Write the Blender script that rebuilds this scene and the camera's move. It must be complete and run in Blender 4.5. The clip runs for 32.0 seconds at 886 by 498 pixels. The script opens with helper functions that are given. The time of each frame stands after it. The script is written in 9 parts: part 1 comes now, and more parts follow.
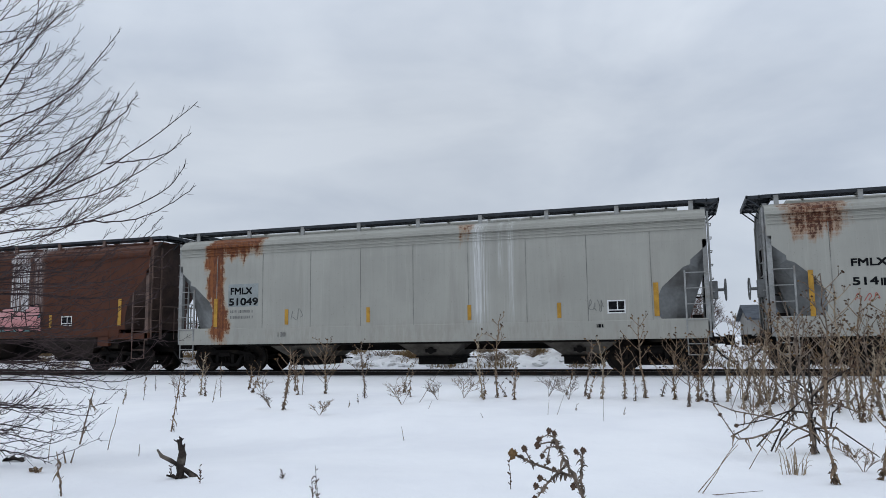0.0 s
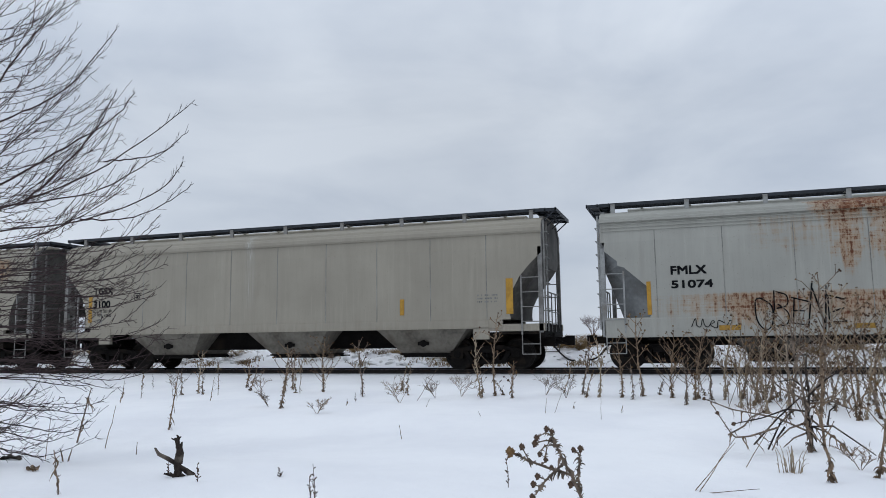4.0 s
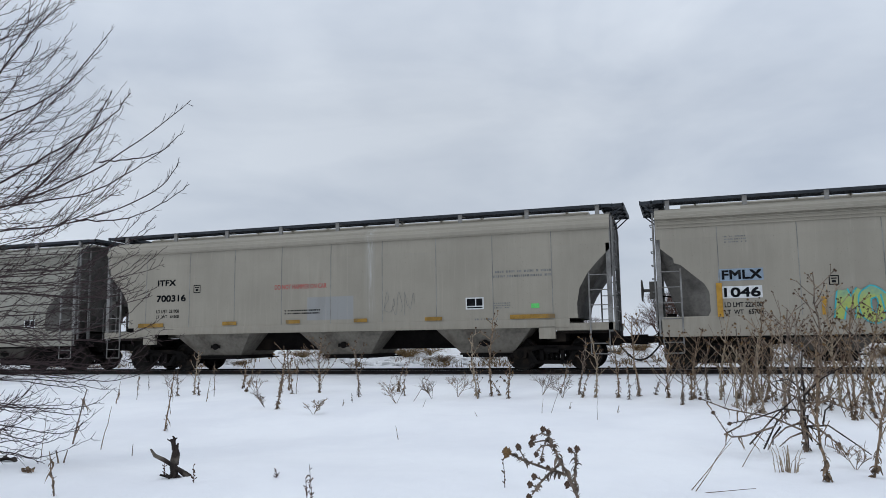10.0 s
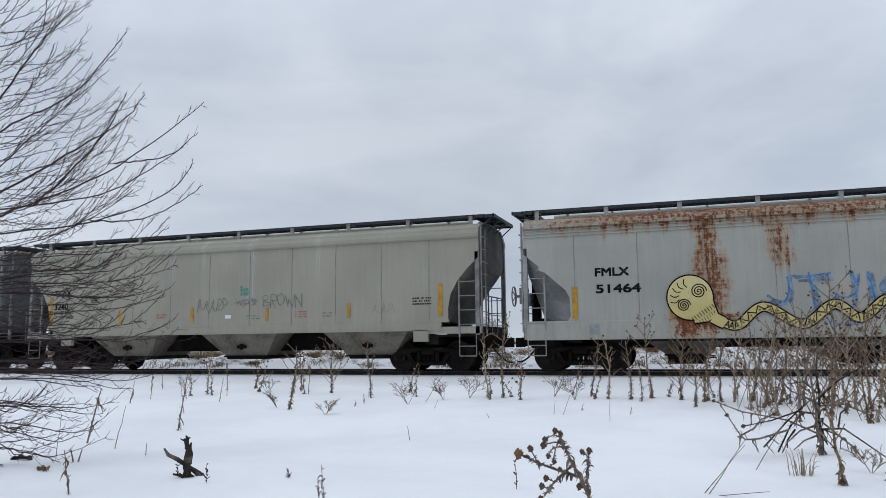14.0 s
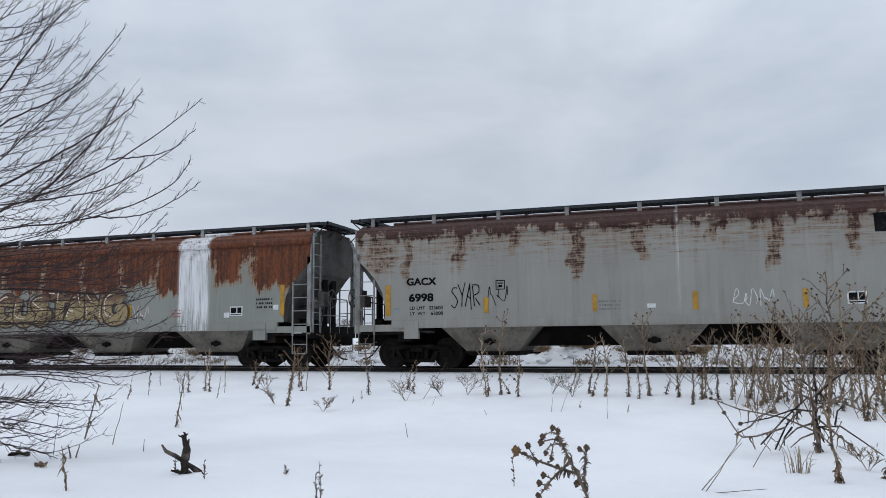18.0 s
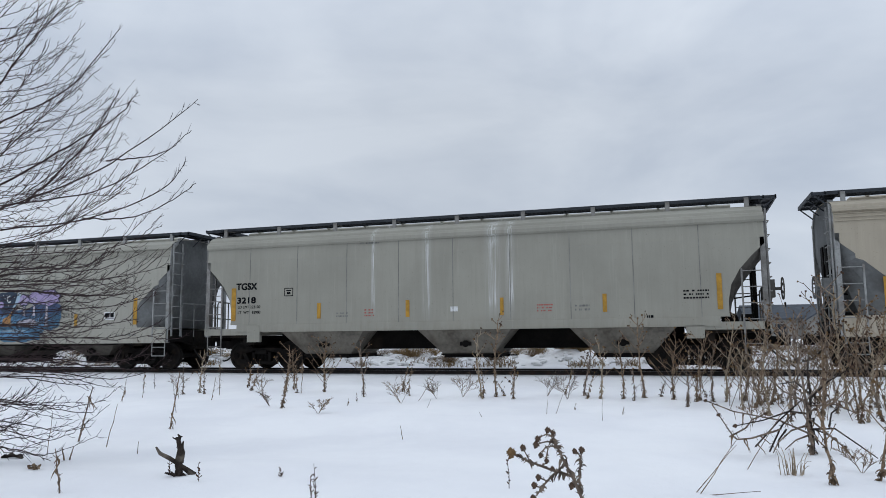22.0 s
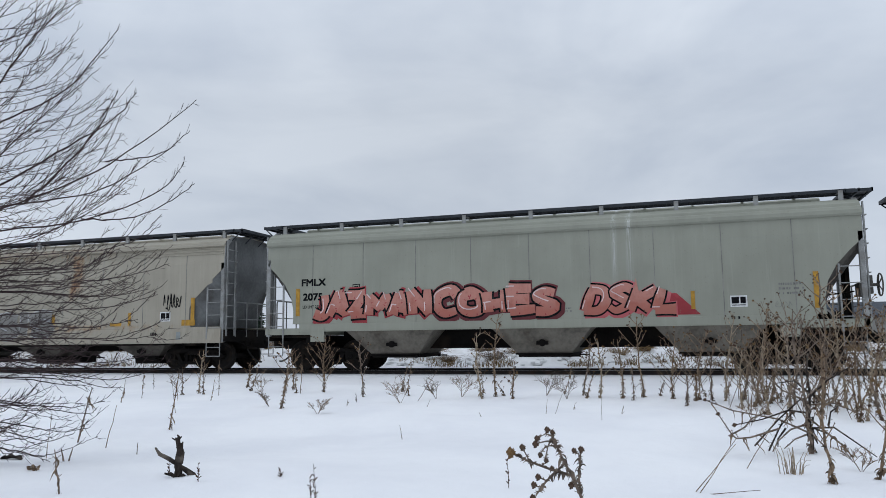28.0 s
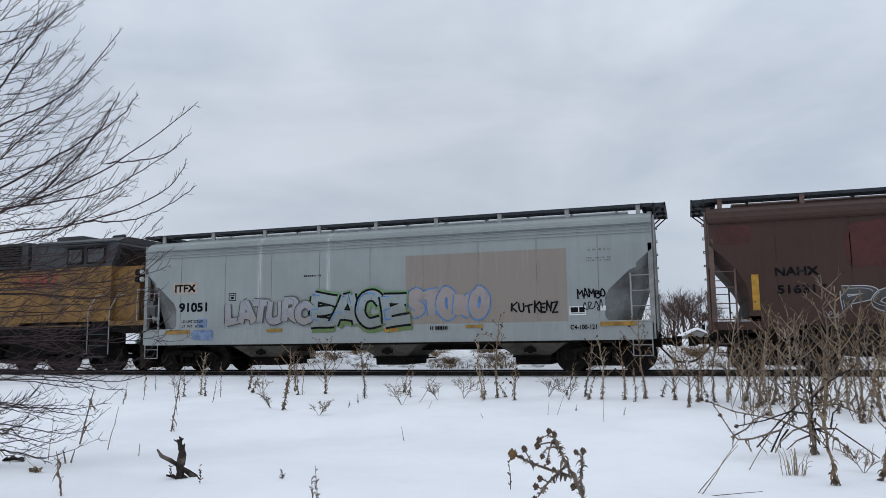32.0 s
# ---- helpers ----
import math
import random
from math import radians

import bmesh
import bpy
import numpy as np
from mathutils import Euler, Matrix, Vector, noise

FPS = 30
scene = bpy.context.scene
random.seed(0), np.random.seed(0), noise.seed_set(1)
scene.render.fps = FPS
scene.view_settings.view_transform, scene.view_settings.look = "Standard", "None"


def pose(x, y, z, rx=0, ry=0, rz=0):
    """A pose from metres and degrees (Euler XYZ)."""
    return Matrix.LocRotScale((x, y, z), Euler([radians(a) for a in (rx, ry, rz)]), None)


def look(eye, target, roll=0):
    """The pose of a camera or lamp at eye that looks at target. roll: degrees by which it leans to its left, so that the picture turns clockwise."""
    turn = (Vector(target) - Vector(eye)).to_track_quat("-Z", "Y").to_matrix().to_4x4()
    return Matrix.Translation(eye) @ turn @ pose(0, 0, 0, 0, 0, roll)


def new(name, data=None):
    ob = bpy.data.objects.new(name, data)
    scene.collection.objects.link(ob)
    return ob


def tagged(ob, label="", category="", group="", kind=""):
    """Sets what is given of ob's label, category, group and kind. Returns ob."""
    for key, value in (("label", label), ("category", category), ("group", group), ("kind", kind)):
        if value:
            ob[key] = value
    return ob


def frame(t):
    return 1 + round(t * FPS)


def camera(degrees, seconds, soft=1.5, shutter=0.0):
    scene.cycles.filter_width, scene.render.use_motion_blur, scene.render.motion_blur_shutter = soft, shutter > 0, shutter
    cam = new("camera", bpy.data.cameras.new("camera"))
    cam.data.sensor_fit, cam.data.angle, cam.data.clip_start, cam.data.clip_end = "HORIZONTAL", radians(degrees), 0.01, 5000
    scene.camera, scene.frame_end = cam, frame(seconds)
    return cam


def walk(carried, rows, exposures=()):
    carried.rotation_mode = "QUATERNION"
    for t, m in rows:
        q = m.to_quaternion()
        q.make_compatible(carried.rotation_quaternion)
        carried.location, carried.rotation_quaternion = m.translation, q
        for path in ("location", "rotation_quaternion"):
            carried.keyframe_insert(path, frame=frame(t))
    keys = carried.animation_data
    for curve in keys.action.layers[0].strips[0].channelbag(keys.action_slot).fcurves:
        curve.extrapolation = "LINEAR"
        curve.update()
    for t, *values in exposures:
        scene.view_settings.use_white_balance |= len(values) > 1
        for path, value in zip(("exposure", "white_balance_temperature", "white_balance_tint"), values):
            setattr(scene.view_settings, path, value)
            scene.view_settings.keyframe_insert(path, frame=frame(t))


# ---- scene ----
# ---------- camera: stands on the snow, held by hand ----------
EYE = (0, -21.9, 0.91)
PATH = [
    (0, pose(*EYE, 97.081, 0.794, 18.259)),
    (0.5, pose(*EYE, 97.086, 0.805, 18.203)),
    (1, pose(*EYE, 97.079, 0.838, 18.161)),
    (1.5, pose(*EYE, 97.064, 0.839, 18.150)),
    (2, pose(*EYE, 97.039, 0.829, 18.171)),
    (2.5, pose(*EYE, 97.007, 0.844, 18.183)),
    (3, pose(*EYE, 96.986, 0.838, 18.171)),
    (3.5, pose(*EYE, 96.971, 0.791, 18.143)),
    (5.5, pose(*EYE, 96.899, 0.830, 17.885)),
    (6, pose(*EYE, 96.895, 0.809, 17.861)),
    (6.5, pose(*EYE, 96.893, 0.788, 17.840)),
    (7, pose(*EYE, 96.896, 0.791, 17.793)),
    (7.5, pose(*EYE, 96.917, 0.819, 17.725)),
    (8, pose(*EYE, 96.946, 0.814, 17.665)),
    (8.5, pose(*EYE, 96.964, 0.814, 17.620)),
    (9, pose(*EYE, 96.972, 0.850, 17.602)),
    (9.5, pose(*EYE, 96.977, 0.882, 17.650)),
    (10, pose(*EYE, 96.982, 0.885, 17.803)),
    (10.5, pose(*EYE, 97.002, 0.875, 18.061)),
    (11, pose(*EYE, 97.044, 0.838, 18.379)),
    (11.5, pose(*EYE, 97.086, 0.771, 18.670)),
    (12, pose(*EYE, 97.111, 0.735, 18.843)),
    (12.5, pose(*EYE, 97.119, 0.731, 18.883)),
    (13, pose(*EYE, 97.117, 0.715, 18.849)),
    (13.5, pose(*EYE, 97.098, 0.690, 18.792)),
    (14, pose(*EYE, 97.067, 0.692, 18.721)),
    (14.5, pose(*EYE, 97.045, 0.710, 18.637)),
    (16.5, pose(*EYE, 96.952, 0.618, 18.540)),
    (17, pose(*EYE, 96.898, 0.596, 18.565)),
    (17.5, pose(*EYE, 96.864, 0.573, 18.577)),
    (18, pose(*EYE, 96.840, 0.560, 18.561)),
    (18.5, pose(*EYE, 96.828, 0.547, 18.517)),
    (19, pose(*EYE, 96.834, 0.533, 18.456)),
    (19.5, pose(*EYE, 96.863, 0.525, 18.387)),
    (20, pose(*EYE, 96.910, 0.532, 18.326)),
    (20.5, pose(*EYE, 96.963, 0.568, 18.275)),
    (21, pose(*EYE, 97.005, 0.573, 18.236)),
    (21.5, pose(*EYE, 97.015, 0.537, 18.214)),
    (22, pose(*EYE, 96.999, 0.518, 18.194)),
    (22.5, pose(*EYE, 96.977, 0.531, 18.192)),
    (23, pose(*EYE, 96.960, 0.558, 18.228)),
    (23.5, pose(*EYE, 96.955, 0.566, 18.270)),
    (24, pose(*EYE, 96.956, 0.564, 18.287)),
    (24.5, pose(*EYE, 96.956, 0.563, 18.285)),
    (25, pose(*EYE, 96.956, 0.574, 18.263)),
    (25.5, pose(*EYE, 96.959, 0.614, 18.210)),
    (27.5, pose(*EYE, 97.009, 0.634, 18.082)),
    (28, pose(*EYE, 96.990, 0.659, 18.139)),
    (28.5, pose(*EYE, 96.981, 0.634, 18.213)),
    (29, pose(*EYE, 96.985, 0.621, 18.283)),
    (29.5, pose(*EYE, 96.997, 0.646, 18.319)),
    (30, pose(*EYE, 97.015, 0.678, 18.307)),
    (30.5, pose(*EYE, 97.031, 0.707, 18.267)),
    (31, pose(*EYE, 97.051, 0.713, 18.231)),
    (31.5, pose(*EYE, 97.083, 0.709, 18.226)),
    (32, pose(*EYE, 97.102, 0.729, 18.265)),
]

cam = camera(62.0, 32.0, soft=0.65)
walk(cam, PATH)

# ---------- light: a thick overcast ----------
world = bpy.data.worlds.new("overcast_sky")
scene.world = world
world.use_nodes = True
wt = world.node_tree
wt.nodes.clear()


def wnode(kind, **inputs):
    n = wt.nodes.new(kind)
    for k, v in inputs.items():
        n.inputs[k.replace("_", " ")].default_value = v
    return n


w_out = wnode("ShaderNodeOutputWorld")
w_bg = wnode("ShaderNodeBackground", Strength=0.97)
w_sky = wnode("ShaderNodeTexSky")
w_sky.sky_type, w_sky.sun_disc = "NISHITA", False
w_sky.sun_elevation, w_sky.sun_rotation = radians(32), radians(200)
w_co = wnode("ShaderNodeTexCoord")
w_map = wnode("ShaderNodeMapping")
w_map.inputs["Scale"].default_value = (1.0, 1.0, 2.6)
w_map.inputs["Location"].default_value = (0.35, 0.2, 0.1)
w_n1 = wnode("ShaderNodeTexNoise", Scale=2.1, Detail=5.0, Roughness=0.52, Distortion=0.5)
w_n2 = wnode("ShaderNodeTexNoise", Scale=6.0, Detail=4.0, Roughness=0.5)
w_mix = wnode("ShaderNodeMix")
w_mix.data_type = "FLOAT"
w_mix.inputs["Factor"].default_value = 0.25
w_ramp = wnode("ShaderNodeValToRGB")
w_ramp.color_ramp.elements[0].position, w_ramp.color_ramp.elements[0].color = 0.37, (0.457, 0.517, 0.614, 1)
w_ramp.color_ramp.elements[1].position, w_ramp.color_ramp.elements[1].color = 0.63, (0.618, 0.675, 0.756, 1)
w_sep = wnode("ShaderNodeSeparateXYZ")
w_up = wnode("ShaderNodeMapRange", From_Min=0.3, From_Max=1.0, To_Min=1.0, To_Max=1.75)
w_scale = wnode("ShaderNodeVectorMath")
w_scale.operation = "SCALE"
w_join = wnode("ShaderNodeMix")
w_join.data_type = "RGBA"
w_join.inputs["Factor"].default_value = 0.97
w_tone = wnode("ShaderNodeVectorMath")
w_tone.operation = "SCALE"
w_tone.inputs["Scale"].default_value = 0.12
wl = wt.links.new
wl(w_co.outputs["Generated"], w_map.inputs["Vector"])
wl(w_map.outputs[0], w_n1.inputs["Vector"])
wl(w_map.outputs[0], w_n2.inputs["Vector"])
wl(w_n1.outputs[0], w_mix.inputs["A"])
wl(w_n2.outputs[0], w_mix.inputs["B"])
wl(w_mix.outputs["Result"], w_ramp.inputs["Fac"])
wl(w_co.outputs["Generated"], w_sep.inputs[0])
wl(w_sep.outputs["Z"], w_up.inputs["Value"])
w_side = wnode("ShaderNodeVectorMath")
w_side.operation = "DOT_PRODUCT"
w_side.inputs[1].default_value = (-0.95, -0.31, 0.0)
w_wings = wnode("ShaderNodeMapRange", From_Min=0.05, From_Max=0.6, To_Min=1.0, To_Max=1.13)
w_both = wnode("ShaderNodeMath")
w_both.operation = "MULTIPLY"
wl(w_co.outputs["Generated"], w_side.inputs[0])
w_abs = wnode("ShaderNodeMath")
w_abs.operation = "ABSOLUTE"
wl(w_side.outputs["Value"], w_abs.inputs[0])
wl(w_abs.outputs[0], w_wings.inputs["Value"])
wl(w_up.outputs[0], w_both.inputs[0])
wl(w_wings.outputs[0], w_both.inputs[1])
wl(w_ramp.outputs["Color"], w_scale.inputs[0])
wl(w_both.outputs[0], w_scale.inputs["Scale"])
wl(w_sky.outputs[0], w_tone.inputs[0])
wl(w_tone.outputs[0], w_join.inputs["A"])
wl(w_scale.outputs[0], w_join.inputs["B"])
wl(w_join.outputs["Result"], w_bg.inputs["Color"])
wl(w_bg.outputs[0], w_out.inputs[0])

sun_data = bpy.data.lights.new("sun", "SUN")
sun_data.energy, sun_data.angle, sun_data.color = 0.22, radians(25), (1.0, 0.97, 0.93)
sun = new("sun", sun_data)
sun.matrix_world = look((-12, -18, 40), (0, 0, 0))


# ---------- materials ----------
class Nodes:
    """A small builder for node materials."""

    def __init__(self, name):
        self.mat = bpy.data.materials.new(name)
        self.mat.use_nodes = True
        self.t = self.mat.node_tree
        self.bsdf = self.t.nodes["Principled BSDF"]
        self.co = self.t.nodes.new("ShaderNodeTexCoord").outputs["Object"]

    def put(self, socket, v):
        if isinstance(v, bpy.types.NodeSocket):
            self.t.links.new(v, socket)
        else:
            socket.default_value = v

    def math(self, op, a, b=0.0, clamp=False):
        n = self.t.nodes.new("ShaderNodeMath")
        n.operation, n.use_clamp = op, clamp
        self.put(n.inputs[0], a)
        self.put(n.inputs[1], b)
        return n.outputs[0]

    def axes(self):
        n = self.t.nodes.new("ShaderNodeSeparateXYZ")
        self.t.links.new(self.co, n.inputs[0])
        return n.outputs

    def noise(self, scale, stretch=(1, 1, 1), detail=4.0, rough=0.55, shift=(0, 0, 0)):
        m = self.t.nodes.new("ShaderNodeMapping")
        m.inputs["Scale"].default_value = stretch
        m.inputs["Location"].default_value = shift
        self.t.links.new(self.co, m.inputs["Vector"])
        n = self.t.nodes.new("ShaderNodeTexNoise")
        n.inputs["Scale"].default_value = scale
        n.inputs["Detail"].default_value = detail
        n.inputs["Roughness"].default_value = rough
        self.t.links.new(m.outputs[0], n.inputs["Vector"])
        return n.outputs[0]

    def step(self, v, lo, hi, to_lo=0.0, to_hi=1.0):
        n = self.t.nodes.new("ShaderNodeMapRange")
        n.interpolation_type = "SMOOTHSTEP"
        self.put(n.inputs["Value"], v)
        for key, val in (("From Min", lo), ("From Max", hi), ("To Min", to_lo), ("To Max", to_hi)):
            n.inputs[key].default_value = val
        return n.outputs[0]

    def mix(self, f, a, b):
        n = self.t.nodes.new("ShaderNodeMix")
        n.data_type = "RGBA"
        self.put(n.inputs["Factor"], f)
        for s, v in (("A", a), ("B", b)):
            self.put(n.inputs[s], v if isinstance(v, bpy.types.NodeSocket) else (*v, 1.0))
        return n.outputs["Result"]

    def bump(self, height, strength=0.3, distance=0.01):
        n = self.t.nodes.new("ShaderNodeBump")
        n.inputs["Strength"].default_value, n.inputs["Distance"].default_value = strength, distance
        self.t.links.new(height, n.inputs["Height"])
        self.t.links.new(n.outputs[0], self.bsdf.inputs["Normal"])

    def done(self, colour, rough=0.6, metal=0.0, spec=0.4):
        self.put(self.bsdf.inputs["Base Color"], colour if isinstance(colour, bpy.types.NodeSocket) else (*colour, 1.0))
        self.put(self.bsdf.inputs["Roughness"], rough)
        self.put(self.bsdf.inputs["Metallic"], metal)
        self.put(self.bsdf.inputs["Specular IOR Level"], spec)
        return self.mat


def plain(name, colour, rough=0.6, metal=0.0, vary=0.25, scale=3.0, spec=0.4, dirt=None):
    """A surface of one colour with wear at two scales."""
    n = Nodes(name)
    a, b = n.noise(scale, detail=5.0), n.noise(scale * 9.0, detail=3.0)
    dark = tuple(c * (1.0 - vary) for c in colour)
    light = tuple(min(c * (1.0 + vary * 0.6), 0.95) for c in colour)
    col = n.mix(n.step(n.math("ADD", n.math("MULTIPLY", a, 0.7), n.math("MULTIPLY", b, 0.3)), 0.35, 0.65), dark, light)
    if dirt:
        col = n.mix(n.step(n.noise(scale * 0.6, detail=6.0, shift=(3, 1, 7)), 0.5, 0.72), col, dirt)
    n.bump(b, 0.25, 0.004)
    return n.done(col, rough, metal, spec)


def snow_material():
    n = Nodes("snow")
    big, fine, grain = n.noise(0.5, detail=4.0), n.noise(7.0, detail=5.0), n.noise(60.0, detail=3.0)
    col = n.mix(n.step(big, 0.3, 0.7), (0.785, 0.79, 0.812), (0.862, 0.865, 0.874))
    col = n.mix(n.math("MULTIPLY", n.step(n.noise(3.0, detail=7.0, rough=0.7, shift=(4, 4, 0)), 0.68, 0.78), 0.25), col, (0.45, 0.42, 0.38))
    n.bump(n.math("ADD", n.math("MULTIPLY", fine, 1.0), n.math("MULTIPLY", grain, 0.25)), 0.35, 0.05)
    return n.done(col, 0.75, 0.0, 0.25)


RUST = (0.165, 0.040, 0.0085)
RUST_LIGHT = (0.29, 0.112, 0.028)
RUST_DARK = (0.066, 0.016, 0.007)


def car_paint(name, colour, rust=(), streaks=(), patches=(), grime=0.35, seed=0.0, dashes=0.32, fresh="deep"):
    """Weathered car paint. rust: (x, half width, z low, z high, amount); streaks: (x, half width, z low, colour);
    patches: (x0, x1, z0, z1, colour) repainted areas."""
    n = Nodes(name)
    ax = n.axes()
    x, z = ax["X"], ax["Z"]
    fade = n.noise(0.55, detail=4.0, shift=(seed, 0, 0))
    drip = n.noise(2.6, (1, 1, 0.10), 6.0, 0.62, (seed * 1.7, 0, 0))
    fine = n.noise(9.0, (1, 1, 0.25), 5.0, 0.6, (seed * 2.3, 0, 0))
    speck = n.noise(26.0, detail=3.0, shift=(seed, 2, 0))
    wob = n.noise(1.6, (1, 1, 0.7), 4.0, 0.6, (seed, 5, 0))
    xr = n.math("ADD", x, n.math("MULTIPLY", n.math("SUBTRACT", wob, 0.5), 0.9))
    zr = n.math("ADD", z, n.math("MULTIPLY", n.math("SUBTRACT", drip, 0.5), 1.5))
    colour = (colour[0] * 1.055, colour[1], colour[2] * 0.925)
    dark = tuple(c * 0.90 for c in colour)
    light = tuple(min(c * 1.08, 0.9) for c in colour)
    col = n.mix(n.step(n.math("ADD", n.math("MULTIPLY", fade, 0.6), n.math("MULTIPLY", drip, 0.4)), 0.34, 0.64), dark, light)
    for x0, x1, z0, z1, c in patches:
        m = n.math("MULTIPLY", n.step(x, x0 - 0.02, x0 + 0.02), n.step(x, x1 - 0.02, x1 + 0.02, 1, 0))
        m = n.math("MULTIPLY", m, n.math("MULTIPLY", n.step(z, z0 - 0.02, z0 + 0.02), n.step(z, z1 - 0.02, z1 + 0.02, 1, 0)))
        col = n.mix(n.math("MULTIPLY", m, 0.92), col, c)
    grimy = n.math("MULTIPLY", n.step(drip, 0.50, 0.74), grime * 0.65)
    pale = sum(colour) > 0.45
    col = n.mix(grimy, col, (0.13, 0.115, 0.10) if pale else tuple(c * 0.5 for c in colour))
    col = n.mix(n.math("MULTIPLY", n.step(speck, 0.66, 0.74), 0.35), col, (0.12, 0.08, 0.055) if pale else tuple(c * 0.6 for c in colour))
    # road dirt thrown up along the sill
    mud = n.math("MULTIPLY", n.step(z, 1.15, 1.75, 1, 0), n.step(n.math("ADD", n.math("MULTIPLY", fade, 0.5), n.math("MULTIPLY", fine, 0.5)), 0.46, 0.62))
    col = n.mix(n.math("MULTIPLY", mud, 0.5 * grime), col, (0.13, 0.085, 0.055) if pale else (0.04, 0.022, 0.015))
    runs = n.noise(11.0, (1, 1, 0.045), 6.0, 0.66, (seed * 1.3, 4, 0))
    col = n.mix(n.math("MULTIPLY", n.step(runs, 0.53, 0.72), 0.05 + 0.30 * grime), col, tuple(c * 0.62 for c in colour))
    col = n.mix(n.math("MULTIPLY", n.step(runs, 0.45, 0.30), 0.22), col, tuple(min(c * 1.35, 0.8) for c in colour))
    if rust:
        total = None
        for rx, hw, z0, z1, amount in rust:
            dx = n.math("ABSOLUTE", n.math("SUBTRACT", xr, rx))
            m = n.math("MULTIPLY", n.step(dx, hw * 0.35, hw * 1.2, 1, 0), n.math("MULTIPLY", n.step(zr, z0 - 0.25, z0 + 0.45), n.step(z, z1 - 0.05, z1 + 0.12, 1, 0)))
            m = n.math("MULTIPLY", m, amount)
            total = m if total is None else n.math("MAXIMUM", total, m)
        dash = n.noise(4.6, (0.28, 1, 4.6), 7.0, 0.72, (seed * 0.7, 3, 1))
        pits = n.noise(10.0, (1, 1, 0.6), 7.0, 0.74, (seed * 0.4, 8, 2))
        tex = n.math("ADD", n.math("MULTIPLY", runs, 0.62 * (1 - dashes)), n.math("ADD", n.math("MULTIPLY", pits, 0.38 * (1 - dashes)), n.math("MULTIPLY", dash, dashes)))
        level = n.math("ADD", tex, n.math("MULTIPLY", total, 0.42))
        inside = n.step(total, 0.02, 0.3)
        halo = n.math("MULTIPLY", n.step(level, 0.54, 0.72), inside)
        core = n.math("MULTIPLY", n.step(n.math("ADD", level, n.math("MULTIPLY", n.math("SUBTRACT", pits, 0.5), 0.45)), 0.67, 0.79), inside)
        low, mid, edge = {"orange": ((0.085, 0.021, 0.008), (0.20, 0.060, 0.014), (0.30, 0.165, 0.070)), "maroon": ((0.026, 0.011, 0.011), (0.066, 0.025, 0.020), (0.20, 0.105, 0.048))}.get(fresh, ((0.045, 0.012, 0.007), (0.150, 0.038, 0.010), (0.27, 0.125, 0.045)))
        tone = n.mix(n.step(n.math("ADD", n.math("MULTIPLY", runs, 0.5), n.math("MULTIPLY", pits, 0.5)), 0.58, 0.42), low, mid)
        col = n.mix(n.math("MULTIPLY", halo, 0.62), col, edge)
        col = n.mix(n.math("MULTIPLY", core, 0.93), col, tone)
    for sx, hw, z0, c in streaks:
        dx = n.math("ABSOLUTE", n.math("SUBTRACT", x, sx))
        m = n.math("MULTIPLY", n.step(dx, hw * (0.85 if hw > 0.38 else 0.3), hw * (1.08 if hw > 0.38 else 1.25), 1, 0), n.step(z, z0 - 0.25, z0 + 0.5))
        drops = n.noise(26.0, (1, 1, 0.022), 6.0, 0.68, (seed * 3.1 + sx, 0, 0))
        wash = n.math("MULTIPLY", m, n.step(drops, 0.38, 0.55))
        m = n.math("ADD", n.math("MULTIPLY", m, 0.37), n.math("MULTIPLY", drops, 0.80))
        col = n.mix(n.math("MULTIPLY", wash, 0.22 if hw > 0.38 else 0.15), col, c)
        col = n.mix(n.math("MULTIPLY", n.step(m, 0.73, 0.86) if hw > 0.38 else n.step(m, 0.76, 0.92), 0.84 if hw > 0.38 else 0.66), col, c)
    n.bump(n.math("ADD", fade, n.math("MULTIPLY", speck, 0.2)), 0.25, 0.02)
    return n.done(col, n.step(drip, 0.3, 0.7, 0.5, 0.68), 0.0, 0.22)


SNOW = snow_material()
STEEL_DARK = plain("grimy_black_steel", (0.0085, 0.0075, 0.007), 0.9, 0.0, 0.4, 2.0, 0.12, (0.022, 0.017, 0.013))
WHEEL_STEEL = plain("wheel_steel", (0.012, 0.0105, 0.0095), 0.8, 0.0, 0.4, 5.0, 0.2, (0.028, 0.02, 0.014))
RAIL_STEEL = plain("rail_steel", (0.016, 0.013, 0.012), 0.75, 0.1, 0.4, 6.0, 0.25, (0.035, 0.02, 0.013))
RAIL_TOP = plain("polished_rail_head", (0.25, 0.25, 0.26), 0.3, 0.9, 0.2, 8.0)
GRATING = plain("galvanised_grating", (0.030, 0.035, 0.042), 0.6, 0.3, 0.3, 4.0)
YELLOW = plain("reflective_yellow", (0.40, 0.215, 0.022), 0.5, 0.0, 0.25, 6.0)
HOSE = plain("black_rubber", (0.012, 0.012, 0.012), 0.6)


# ---------- mesh helpers ----------
def link_mesh(name, bm, material, parent=None, label=""):
    me = bpy.data.meshes.new(name)
    bmesh.ops.recalc_face_normals(bm, faces=bm.faces)
    bm.to_mesh(me)
    bm.free()
    return place_mesh(name, me, material, parent, label)


def place_mesh(name, me, material, parent=None, label="", m=None):
    ob = new(name, me)
    if not me.materials:
        me.materials.append(material)
    ob.material_slots[0].link = "OBJECT"
    ob.material_slots[0].material = material
    ob.parent = parent
    if m is not None:
        ob.matrix_basis = m
    return tagged(ob, label)


part = link_mesh
CACHE = {}


